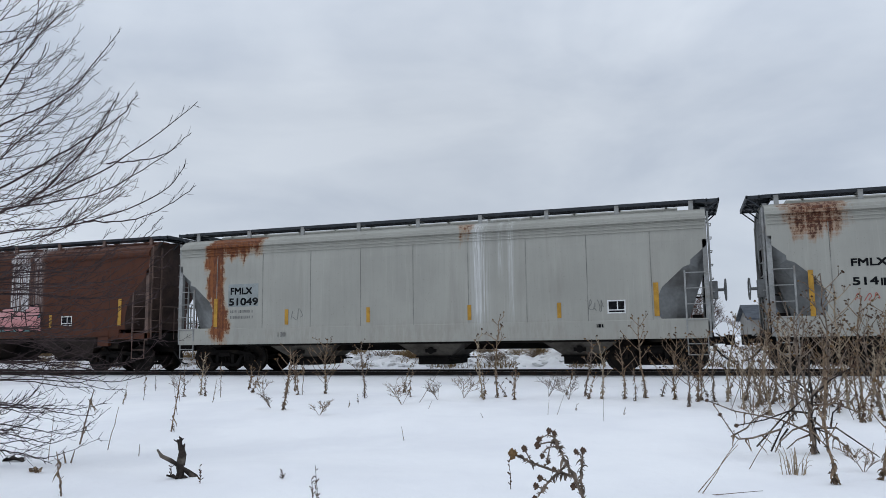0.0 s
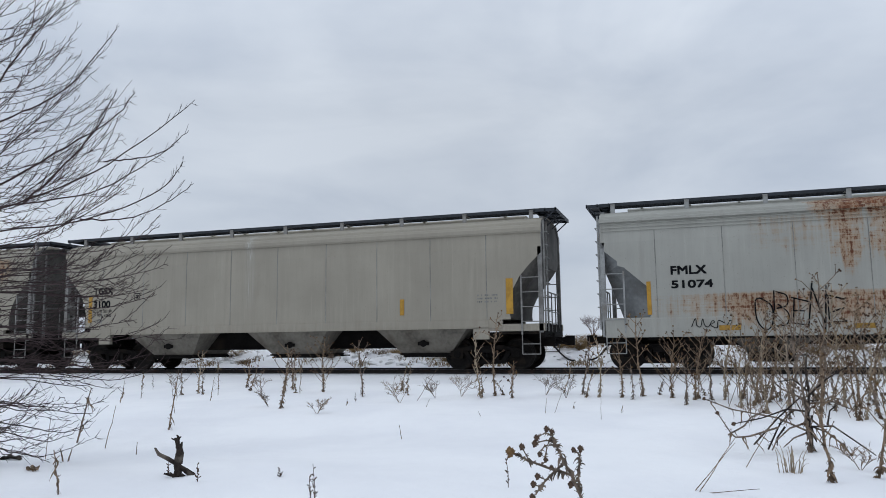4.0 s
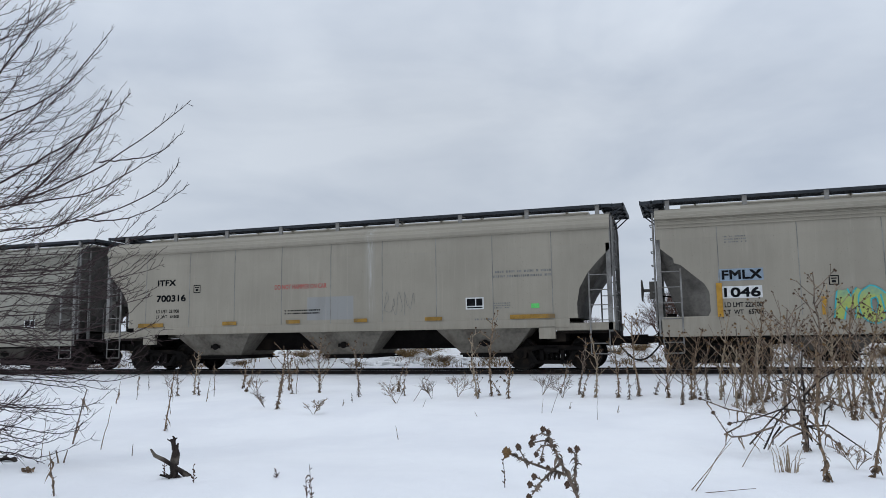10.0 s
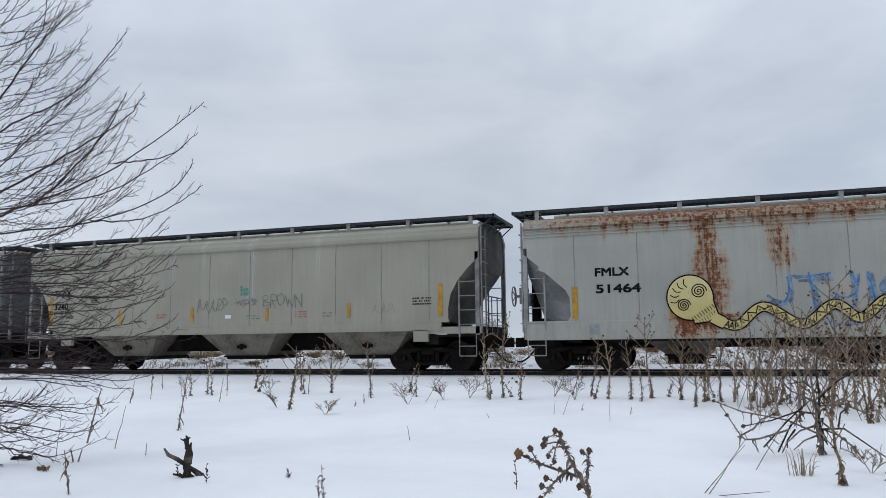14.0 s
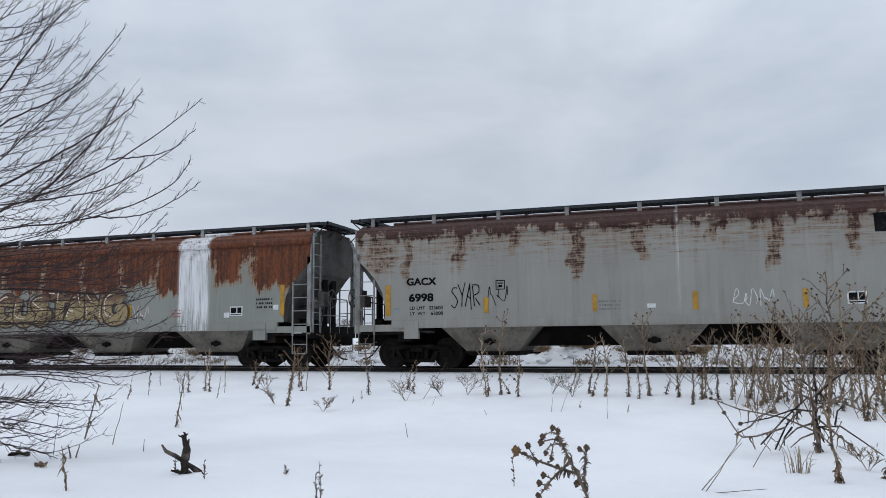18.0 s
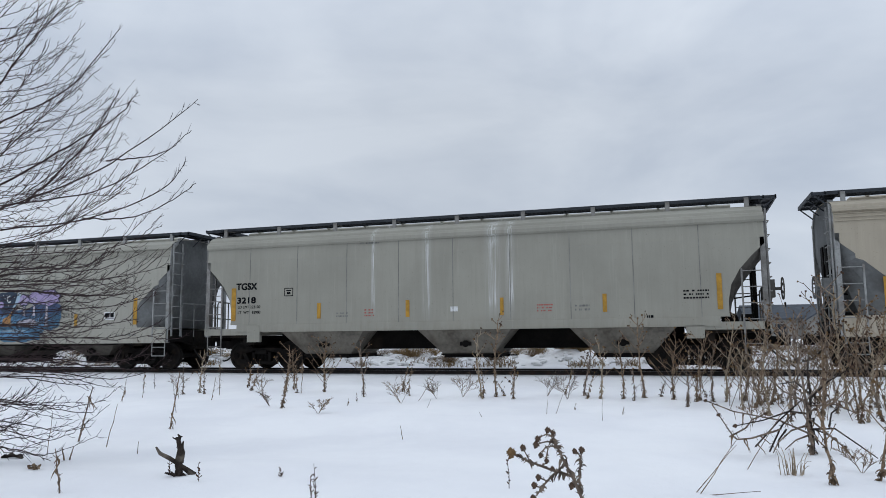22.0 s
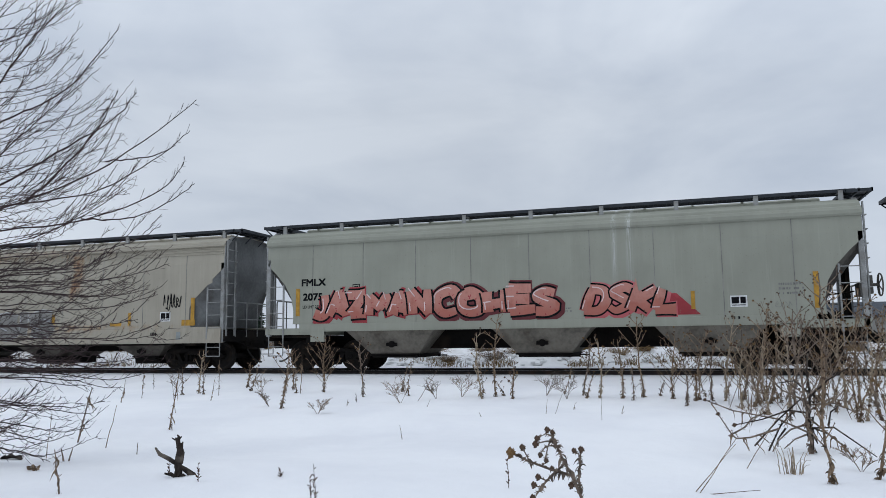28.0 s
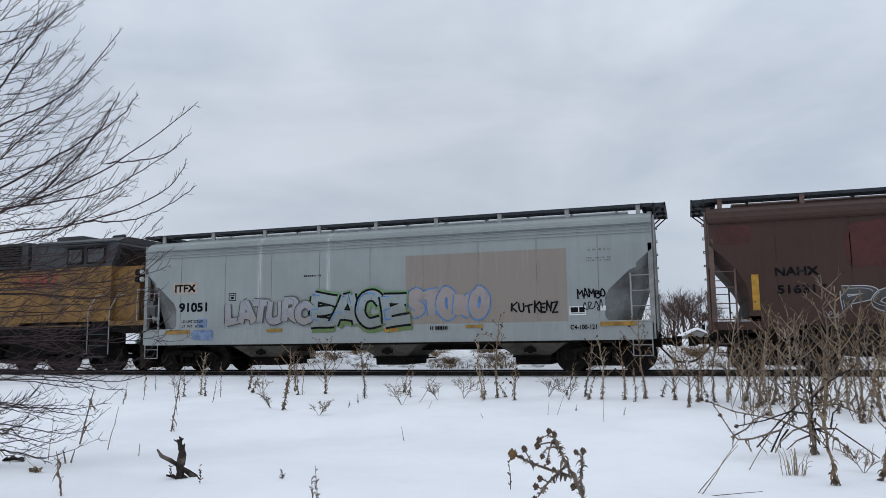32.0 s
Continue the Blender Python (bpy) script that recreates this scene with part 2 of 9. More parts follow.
def shared(key, fill):
    """The mesh of that key, made once by fill(bm)."""
    if key not in CACHE:
        bm = bmesh.new()
        fill(bm)
        bmesh.ops.recalc_face_normals(bm, faces=bm.faces)
        me = bpy.data.meshes.new(str(key[-1]))
        bm.to_mesh(me)
        bm.free()
        CACHE[key] = me
    return CACHE[key]


def box(bm, x0, x1, y0, y1, z0, z1):
    v = [bm.verts.new((x, y, z)) for x in (x0, x1) for y in (y0, y1) for z in (z0, z1)]
    for f in ((0, 1, 3, 2), (4, 6, 7, 5), (0, 4, 5, 1), (2, 3, 7, 6), (0, 2, 6, 4), (1, 5, 7, 3)):
        bm.faces.new([v[i] for i in f])


def prism(bm, pts, y0, y1):
    """A polygon in x and z, drawn out from y0 to y1."""
    a = [bm.verts.new((x, y0, z)) for x, z in pts]
    b = [bm.verts.new((x, y1, z)) for x, z in pts]
    n = len(pts)
    bm.faces.new(a)
    bm.faces.new(b[::-1])
    for i in range(n):
        bm.faces.new((a[i], b[i], b[(i + 1) % n], a[(i + 1) % n]))


def drawn(bm, pts, x0, x1):
    """A polygon in y and z, drawn out from x0 to x1."""
    a = [bm.verts.new((x0, y, z)) for y, z in pts]
    b = [bm.verts.new((x1, y, z)) for y, z in pts]
    n = len(pts)
    bm.faces.new(a)
    bm.faces.new(b[::-1])
    for i in range(n):
        bm.faces.new((a[i], b[i], b[(i + 1) % n], a[(i + 1) % n]))


def rod(bm, p, q, r, n=6, r2=None):
    p, q = Vector(p), Vector(q)
    d = (q - p).normalized()
    u = d.orthogonal().normalized()
    w = d.cross(u)
    r2 = r if r2 is None else r2
    a, b = [], []
    for i in range(n):
        c, s = math.cos(math.tau * i / n), math.sin(math.tau * i / n)
        a.append(bm.verts.new(p + (u * c + w * s) * r))
        b.append(bm.verts.new(q + (u * c + w * s) * r2))
    bm.faces.new(a[::-1])
    bm.faces.new(b)
    for i in range(n):
        bm.faces.new((a[i], a[(i + 1) % n], b[(i + 1) % n], b[i]))


def polyrod(bm, pts, r, n=6):
    for a, b in zip(pts, pts[1:]):
        rod(bm, a, b, r, n)


def strand(bm, pts, r0, r1, n=5):
    """A tapering stalk through the points."""
    rings = []
    for i, p in enumerate(pts):
        p = Vector(p)
        d = (Vector(pts[min(i + 1, len(pts) - 1)]) - Vector(pts[max(i - 1, 0)])).normalized()
        u = d.cross(Vector((0.9, 0.31, 0.29))).normalized()
        w = d.cross(u)
        r = r0 + (r1 - r0) * i / (len(pts) - 1)
        rings.append([bm.verts.new(p + (u * math.cos(math.tau * k / n) + w * math.sin(math.tau * k / n)) * r) for k in range(n)])
    for a, b in zip(rings, rings[1:]):
        for k in range(n):
            bm.faces.new((a[k], a[(k + 1) % n], b[(k + 1) % n], b[k]))
    bm.faces.new(rings[0][::-1])
    bm.faces.new(rings[-1])


def lathe(bm, profile, n=28):
    """A profile of (radius, y), turned about the y axis."""
    rings = [[bm.verts.new((r * math.cos(math.tau * i / n), y, r * math.sin(math.tau * i / n))) for i in range(n)] for r, y in profile]
    for a, b in zip(rings, rings[1:]):
        for i in range(n):
            bm.faces.new((a[i], a[(i + 1) % n], b[(i + 1) % n], b[i]))
    bm.faces.new(rings[0])
    bm.faces.new(rings[-1][::-1])


# ---------- ground, rails ----------
def ramp(y, table):
    for (y0, z0), (y1, z1) in zip(table, table[1:]):
        if y <= y1:
            k = max(0.0, (y - y0) / (y1 - y0))
            k = k * k * (3 - 2 * k)
            return z0 + (z1 - z0) * k
    return table[-1][1]


LAY = ((-60, -0.75), (-22, -0.64), (-14, -0.52), (-8, -0.38), (-4, -0.24), (-1.6, -0.12), (2.3, -0.10), (2.9, -0.02), (4.3, 0.30), (6.3, 0.68), (9.5, 0.64), (16, 0.2), (60, 0.0), (400, 0.0))


def ground_z(x, y):
    z = ramp(y, LAY)
    if y < -1.5:
        k = min(1.0, (-1.5 - y) / 2.0)
        z += k * (0.11 * noise.noise((x * 0.22, y * 0.30, 3.0)) + 0.045 * noise.noise((x * 0.75, y * 0.85, 9.0)) + 0.02 * noise.noise((x * 2.2, y * 2.2, 5.0)))
    elif y > 2.6:
        k = min(1.0, (y - 2.6) / 1.6) * (1.0 if y < 14 else max(0.15, 1 - (y - 14) / 20))
        z += k * (0.24 * noise.noise((x * 0.32, y * 0.4, 1.0)) + 0.18 * noise.noise((x * 0.9, y * 1.0, 7.0)) + 0.14 * noise.noise((x * 2.1, y * 2.1, 2.0)) + 0.07 * noise.noise((x * 4.6, y * 4.6, 6.0)))
        if y < 8:
            z += k * (0.10 * abs(noise.noise((x * 3.1, y * 3.1, 15.0))) + 0.06 * noise.noise((x * 8.5, y * 8.5, 16.0)) + 0.03 * noise.noise((x * 15.0, y * 15.0, 17.0)))
    return z


def lines(lo, hi, step, far):
    mid = list(np.arange(lo, hi + 1e-6, step))
    out, d = [], step
    p = hi
    while p < far:
        d *= 1.35
        p += d
        out.append(p)
    back, d, p = [], step, lo
    while p > -far:
        d *= 1.35
        p -= d
        back.append(p)
    return back[::-1] + mid + out


gx = lines(-34, 14, 0.11, 2600)
gy = [y for y in lines(-24, 13, 0.2, 2600) if not 2.5 < y < 7.6] + list(np.arange(2.55, 7.6, 0.08))
gy.sort()
verts = [(x, y, ground_z(x, y)) for y in gy for x in gx]
nx = len(gx)
faces = [(j * nx + i, j * nx + i + 1, (j + 1) * nx + i + 1, (j + 1) * nx + i) for j in range(len(gy) - 1) for i in range(nx - 1)]
ground_mesh = bpy.data.meshes.new("ground")
ground_mesh.from_pydata(verts, [], faces)
ground_mesh.materials.append(SNOW)
for p in ground_mesh.polygons:
    p.use_smooth = True
ground = tagged(new("ground", ground_mesh), "rolling snow-covered ground beside the railway", "ground", kind="structure")


def rail(bm):
    for x0, x1 in ((-400, 60),):
        drawn(bm, [(-0.07, -0.17), (0.07, -0.17), (0.07, -0.155), (0.012, -0.135), (0.012, -0.045), (0.036, -0.035), (0.036, -0.004), (0.028, 0), (-0.028, 0), (-0.036, -0.004), (-0.036, -0.035), (-0.012, -0.045), (-0.012, -0.135), (-0.07, -0.155)], x0, x1)


def rail_head(bm):
    box(bm, -400, 60, -0.026, 0.026, -0.001, 0.002)


for side in (-1, 1):
    r = place_mesh("rail", shared(("track", "rail"), rail), RAIL_STEEL, m=pose(0, side * 0.755, -0.002))
    tagged(r, "dark rusty steel running rail half buried in snow", "rail", "running rails", "structure")
    place_mesh("rail_head", shared(("track", "rail_head"), rail_head), RAIL_TOP, r, "polished top of the rail")

# ---------- the train ----------
SPEED = 12.337
LO, HI = "low_sill", "high_sill"
TYPES = {
    # lower edge and upper edge of the side sill, cut of the side sheets at the ends, the slope sheet's middle behind it, hopper bays
    "low_sill": dict(sill=(0.90, 1.37), sill_x=8.12, end=8.2, cut=[(8.18, 3.29), (7.76, 2.93), (7.75, 2.81), (7.58, 2.75), (7.22, 2.42), (7.02, 2.24), (6.91, 2.02), (6.90, 1.52), (6.98, 1.38)],
                     inner=[(8.18, 2.90), (8.14, 2.74), (8.10, 2.62), (8.05, 2.50), (7.96, 2.26), (7.90, 2.08), (7.83, 1.88), (7.72, 1.56), (7.66, 1.38)],
                     bays=(-3.95, 0.40, 4.75), bay_top=1.25, bay_bot=0.52, bay_z=(1.0, 0.47), neck=0.26, core=1.03, bands=(3.76, 3.85, 3.94)),
    "high_sill": dict(sill=(1.21, 1.42), sill_x=7.2, end=8.36, cut=[(8.34, 3.28), (8.02, 2.98), (7.72, 2.64), (7.50, 2.25), (7.42, 1.85), (7.42, 1.55), (7.44, 1.43)],
                      inner=[(8.30, 2.96), (8.16, 2.76), (7.92, 2.46), (7.68, 2.12), (7.52, 1.80), (7.47, 1.55), (7.46, 1.43)],
                      bays=(-4.30, 0.25, 4.70), bay_top=1.42, bay_bot=0.78, bay_z=(1.22, 0.50), neck=0.12, core=1.30, bands=()),
}


def side_sheet(bm, kind, seams, s):
    t = TYPES[kind]
    z0, z1, z2 = t["sill"][0] + 0.02, 3.45, 4.04
    cut = t["cut"]
    right = [(x, z) for x, z in cut]
    # vertical lower part
    low = [(-x, z) for x, z in right[::-1]] + [(-t["end"] + 0.02, z1), (t["end"] - 0.02, z1)] + right
    pts = low
    prism(bm, pts, s * 1.588, s * 1.6)
    # upper part leans in
    e = t["end"] - 0.02
    q = [(s * 1.6, z1), (s * 1.56, z2), (s * 1.548, z2), (s * 1.588, z1)]
    drawn(bm, q, -e, e)


def seam(bm, x, z0, z1):
    """A weld that follows the side up past where it starts to lean in."""
    k = (z1 - 3.45) * 0.068
    drawn(bm, [(-1.605, z0), (-1.605, 3.45), (-1.605 + k, z1), (-1.59 + k, z1), (-1.59, 3.45), (-1.59, z0)], x - 0.011, x + 0.011)


def roof_profile(off=0.0):
    pts = []
    for i in range(13):
        a = math.pi * i / 12
        pts.append(((1.575 - off) * -math.cos(a), 4.03 + (0.40 - off) * math.sin(a) ** 0.8))
    return pts


def roof(bm, kind):
    e = TYPES[kind]["end"] - 0.01
    top, low = roof_profile(), [(y, z - 0.02) for y, z in roof_profile()][::-1]
    drawn(bm, top + low, -e, e)


def chord(bm, kind, s):
    e = TYPES[kind]["end"]
    if kind == HI:
        drawn(bm, [(s * 1.57, 3.85), (s * 1.615, 3.85), (s * 1.655, 3.90), (s * 1.655, 3.99), (s * 1.61, 4.07), (s * 1.55, 4.09), (s * 1.55, 3.85)], -e, e)
        return
    drawn(bm, [(s * 1.605, 3.99), (s * 1.63, 4.0), (s * 1.63, 4.07), (s * 1.56, 4.09), (s * 1.56, 3.99)], -e, e)


def rib(bm, kind, z):
    """A pressed ledge along the upper side, square below and sloped above."""
    e = TYPES[kind]["end"] - 0.05
    y = -1.6 + max(0.0, z - 3.45) * 0.068
    drawn(bm, [(y + 0.01, z - 0.012), (y - 0.030, z - 0.012), (y - 0.030, z), (y + 0.01, z + 0.035)], -e, e)


def slope_sheet(bm, kind, s):
    """The sloping floor at the end: a wing at each side runs back from the side's cut to the slope in the middle."""
    t = TYPES[kind]
    rows = []
    for y, k in ((-1.585, 0.0), (-1.40, 0.55), (-1.15, 1.0), (1.15, 1.0), (1.40, 0.55), (1.585, 0.0)):
        rows.append([bm.verts.new((a + (c - a) * k, y, b + (d - b) * k)) for (a, b), (c, d) in zip(t["cut"], t["inner"])])
    for a, b in zip(rows, rows[1:]):
        for i in range(len(a) - 1):
            bm.faces.new((a[i], a[i + 1], b[i + 1], b[i]))


def end_sheet(bm, kind, s):
    t = TYPES[kind]
    z, low = t["cut"][0][1], t["inner"][0][1] - 0.02
    pts = [(-1.15, low), (-1.57, z), (-1.58, 3.45), (-1.55, 4.03)] + roof_profile(0.02)[1:-1] + [(1.55, 4.03), (1.58, 3.45), (1.57, z), (1.15, low)]
    drawn(bm, pts, s * (t["end"] - 0.06), s * (t["end"] - 0.04))


def side_sill(bm, kind, s):
    t = TYPES[kind]
    z0, z1 = t["sill"]
    xx = t["sill_x"]
    if kind == "low_sill":
        drawn(bm, [(s * 1.60, z0), (s * 1.63, z0), (s * 1.632, z0 + 0.05), (s * 1.61, z1), (s * 1.59, z1 + 0.03), (s * 1.55, z1), (s * 1.55, z0)], -xx, xx)
    else:
        drawn(bm, [(s * 1.50, z0), (s * 1.615, z0), (s * 1.615, z1), (s * 1.59, z1 + 0.02), (s * 1.5, z1)], -xx, xx)
    drawn(bm, [(s * 1.63, z0 - 0.02), (s * 1.63, z0), (s * 1.45, z0), (s * 1.45, z0 - 0.02)], -xx, xx)


def platform_sill(bm, kind, s):
    # the lower beam of the end platform with its jacking pad
    if kind == "low_sill":
        box(bm, 6.9, 8.15, s * 1.45, s * 1.6, 0.92, 1.32)
    else:
        box(bm, 6.35, 8.4, s * 1.46, s * 1.6, 1.10, 1.30)
        box(bm, 6.35, 6.8, s * 1.5, s * 1.63, 0.88, 1.40)


def end_post(bm, kind, s):
    e = TYPES[kind]["end"]
    z0 = 0.9 if kind == "low_sill" else 1.05
    drawn(bm, [(s * 1.47, z0), (s * 1.6, z0), (s * 1.60, 3.45), (s * 1.555, 4.06), (s * 1.1, 4.38), (s * 1.05, 4.3), (s * 1.44, 4.0), (s * 1.47, 3.45)], e - 0.12, e)


LADDER_RUNGS = (1.36, 1.77, 2.18, 2.59)


def ladder(bm, kind, s):
    """Side ladder beside the end post, reaching down to the sill step."""
    x0 = TYPES[kind]["end"] - 0.60
    drawn(bm, [(s * 1.59, 1.0), (s * 1.635, 1.0), (s * 1.635, 2.66), (s * 1.59, 2.66)], x0 - 0.022, x0 + 0.022)


def stirrup(bm, kind, s):
    """The bent step that hangs under the sill's end."""
    x0 = TYPES[kind]["end"] - 0.60
    y = s * 1.615
    polyrod(bm, [(x0, y, 1.05), (x0, y, 0.46), (x0 + 0.5, y, 0.46), (x0 + 0.5, y, 1.05)], 0.016, 6)
    rod(bm, (x0, y, 0.74), (x0 + 0.5, y, 0.74), 0.014, 6)


def end_railing(bm, kind):
    """Bent safety rail across the end platform."""
    e = TYPES[kind]["end"] + 0.02
    strand(bm, [(e, -0.95, 1.08), (e, -0.95, 2.12), (e, -0.90, 2.2), (e, 0.90, 2.2), (e, 0.95, 2.12), (e, 0.95, 1.08)], 0.022, 0.022, 6)


def railing_post(bm):
    rod(bm, (0, 0, 1.08), (0, 0, 2.2), 0.02, 6)


def railing_bar(bm):
    rod(bm, (0, -0.95, 1.65), (0, 0.95, 1.65), 0.014, 6)


def rung(bm):
    rod(bm, (0, 0, 0), (0.52, 0, 0), 0.014, 6)


def end_ladder(bm, kind, s):
    e = TYPES[kind]["end"] + 0.05
    for y in (s * 1.5, s * 1.05):
        box(bm, e - 0.02, e + 0.02, y - 0.025, y + 0.025, 1.1, 4.2)


def end_rung(bm):
    polyrod(bm, [(0, 0.225, 0), (0.07, 0.225, 0), (0.07, -0.225, 0), (0, -0.225, 0)], 0.013, 5)


def deck(bm, kind):
    e = TYPES[kind]["end"]
    box(bm, 6.6, e - 0.02, -1.5, 1.5, 1.02, 1.08)
    box(bm, e - 0.10, e + 0.02, -1.58, 1.58, 0.92, 1.30)


def centre_sill(bm, kind):
    e = TYPES[kind]["end"]
    box(bm, -e - 0.08, e + 0.08, -0.33, 0.33, 0.66, 1.03)
    box(bm, -6.3, 6.3, -0.34, 0.34, 0.64, TYPES[kind]["core"])
    for s in (-1, 1):
        box(bm, s * 6.85 - 0.2, s * 6.85 + 0.2, -1.45, 1.45, 0.80, 1.04)


def brake_rig(bm, kind, s):
    """Air tank, cylinder and pipes on the end platform that carries the brake."""
    rod(bm, (s * 7.5, -0.6, 1.35), (s * 7.5, 0.35, 1.35), 0.2, 14)
    rod(bm, (s * 7.0, -0.9, 1.28), (s * 7.0, -0.3, 1.28), 0.14, 12)
    box(bm, min(s * 7.75, s * 8.0), max(s * 7.75, s * 8.0), -1.0, -0.7, 1.08, 1.5)
    polyrod(bm, [(s * 6.4, -1.2, 1.05), (s * 7.4, -1.2, 1.2), (s * 8.2, -1.2, 1.2)], 0.025)
    polyrod(bm, [(s * 7.2, -0.4, 1.3), (s * 7.4, -0.9, 1.9), (s * 8.2, -0.9, 2.0)], 0.02)
    for y in (-0.3, 0.3):
        box(bm, min(s * 8.1, s * 8.2), max(s * 8.1, s * 8.2), y - 0.15, y + 0.15, 1.1, 3.3)


def hand_brake(bm, kind, s):
    """Gear box on a bracket, with its spoked wheel and chain."""
    e = TYPES[kind]["end"]

    def p(x, y, z):
        return (s * x, y, z)

    a, b = sorted((s * (e + 0.02), s * (e + 0.22)))
    box(bm, a, b, -1.14, -0.76, 1.92, 2.38)
    box(bm, *sorted((s * (e - 0.1), s * (e + 0.03))), -1.2, -0.7, 1.86, 2.2)
    rod(bm, p(e + 0.20, -0.95, 2.15), p(e + 0.40, -0.95, 2.15), 0.04, 8)
    for i in range(20):
        a, b = math.tau * i / 20, math.tau * (i + 1) / 20
        rod(bm, p(e + 0.42, -0.95 + 0.28 * math.cos(a), 2.15 + 0.28 * math.sin(a)), p(e + 0.42, -0.95 + 0.28 * math.cos(b), 2.15 + 0.28 * math.sin(b)), 0.02, 5)
    for i in range(5):
        a = math.tau * i / 5
        rod(bm, p(e + 0.38, -0.95, 2.15), p(e + 0.42, -0.95 + 0.28 * math.cos(a), 2.15 + 0.28 * math.sin(a)), 0.016, 5)
    rod(bm, p(e + 0.15, -0.95, 1.92), p(e - 0.02, -0.9, 1.1), 0.014, 5)


def running_board(bm, kind):
    """Grating walkway on angle edges."""
    e = TYPES[kind]["end"]
    for y in (-1.12, -0.62):
        box(bm, -e, e, y - 0.02, y + 0.02, 4.520, 4.605)
    n = 9
    for i in range(1, n):
        y = -1.12 + 0.5 * i / n
        box(bm, -e, e, y - 0.006, y + 0.006, 4.555, 4.595)
    x = -e
    while x < e:
        box(bm, x - 0.006, x + 0.006, -1.12, -0.62, 4.545, 4.590)
        x += 0.12


def board_bracket(bm):
    drawn(bm, [(-1.15, 0), (-1.11, 0.385), (-0.62, 0.385), (-0.62, 0.34), (-1.05, 0.33), (-1.08, -0.02)], -0.035, 0.035)
    box(bm, -0.06, 0.06, -1.16, -1.14, 0.0, 0.37)


def end_board(bm, kind):
    """The walkway across the roof's end, reaching past the end sheet."""
    e = TYPES[kind]["end"]
    box(bm, e - 0.25, e + 0.36, -1.2, 1.2, 4.545, 4.585)
    for x in (e - 0.25, e + 0.06, e + 0.36):
        box(bm, x - 0.02, x + 0.02, -1.22, 1.22, 4.505, 4.595)
    for y in (-1.2, -0.4, 0.4, 1.2):
        box(bm, e - 0.25, e + 0.38, y - 0.02, y + 0.02, 4.495, 4.565)
        rod(bm, (e + 0.32, y, 4.50), (e - 0.02, y, 4.20), 0.02, 5)


def hatch(bm, kind):
    """Long trough hatch cover along the middle of the roof."""
    e = TYPES[kind]["end"] - 0.7
    drawn(bm, [(-0.32, 4.40), (-0.32, 4.52), (-0.22, 4.57), (0.22, 4.57), (0.32, 4.52), (0.32, 4.40)], -e, e)
    x = -e + 0.4
    while x < e:
        box(bm, x - 0.03, x + 0.03, -0.36, 0.36, 4.55, 4.60)
        x += 1.3


def bay(bm, kind):
    t = TYPES[kind]
    zt, zb = t["bay_z"]
    a, b = t["bay_top"], t["bay_bot"]
    ya, yb = 1.46, 0.95
    lo = [bm.verts.new(v) for v in ((-b, -yb, zb), (b, -yb, zb), (b, yb, zb), (-b, yb, zb))]
    hi = [bm.verts.new(v) for v in ((-a, -ya, zt), (a, -ya, zt), (a, ya, zt), (-a, ya, zt))]
    bm.faces.new(lo[::-1])
    bm.faces.new(hi)
    for i in range(4):
        bm.faces.new((lo[i], lo[(i + 1) % 4], hi[(i + 1) % 4], hi[i]))


def sill_shade_pipe(bm, kind):
    """The air line that hangs under one side, with its clips. Its dark run doubles as shade below the sill."""
    z = TYPES[kind]["sill"][0] - 0.055
    polyrod(bm, [(-6.2, -1.30, z + 0.05), (-5.9, -1.50, z), (5.9, -1.50, z), (6.2, -1.30, z + 0.05)], 0.026, 6)
    for k in range(8):
        x = -5.6 + 1.6 * k
        box(bm, x - 0.03, x + 0.03, -1.53, -1.47, z - 0.03, z + 0.04)


def gate(bm, kind):
    """Outlet gate: a flange, a tapered box under it, its rack and capstan."""
    zb, d = TYPES[kind]["bay_z"][1], TYPES[kind]["neck"]
    w = TYPES[kind]["bay_bot"]
    box(bm, -w - 0.04, w + 0.04, -1.0, 1.0, zb - 0.05, zb)
    drawn(bm, [(-0.94, zb - 0.04), (-0.90, zb - d), (0.90, zb - d), (0.94, zb - 0.04)], -w + 0.03, w - 0.03)
    for s in (-1, 1):
        rod(bm, (w - 0.05, s * 1.0, zb - 0.09), (w - 0.05, s * 1.12, zb - 0.09), 0.04, 8)
        box(bm, -w + 0.1, w + 0.25, s * 1.0 - 0.02, s * 1.0 + 0.02, zb - 0.11, zb - 0.07)


def bay_cover(bm, kind):
    """Small inspection plate on the bay's side."""
    rod(bm, (0, -1.25, 0), (0, -1.20, 0.01), 0.10, 12)
    box(bm, -0.17, 0.17, -1.24, -1.2, -0.05, 0.05)


def coupler(bm, kind):
    e = TYPES[kind]["end"]
    box(bm, e - 0.1, e + 0.42, -0.1, 0.1, 0.72, 0.92)
    prism(bm, [(e + 0.36, 0.68), (e + 0.62, 0.68), (e + 0.62, 0.96), (e + 0.36, 0.96)], -0.17, 0.02)
    prism(bm, [(e + 0.42, 0.70), (e + 0.58, 0.70), (e + 0.58, 0.94), (e + 0.42, 0.94)], 0.02, 0.16)
    polyrod(bm, [(e + 0.1, -0.35, 0.75), (e + 0.5, -0.6, 0.72), (e + 0.1, -1.4, 1.0)], 0.016)


def air_hose(bm, kind):
    e = TYPES[kind]["end"]
    pts = []
    for i in range(9):
        k = i / 8
        pts.append((e + 0.05 + 0.6 * k, -0.28 - 0.05 * k, 0.66 - 0.42 * math.sin(k * math.pi * 0.55)))
    polyrod(bm, pts, 0.026, 7)


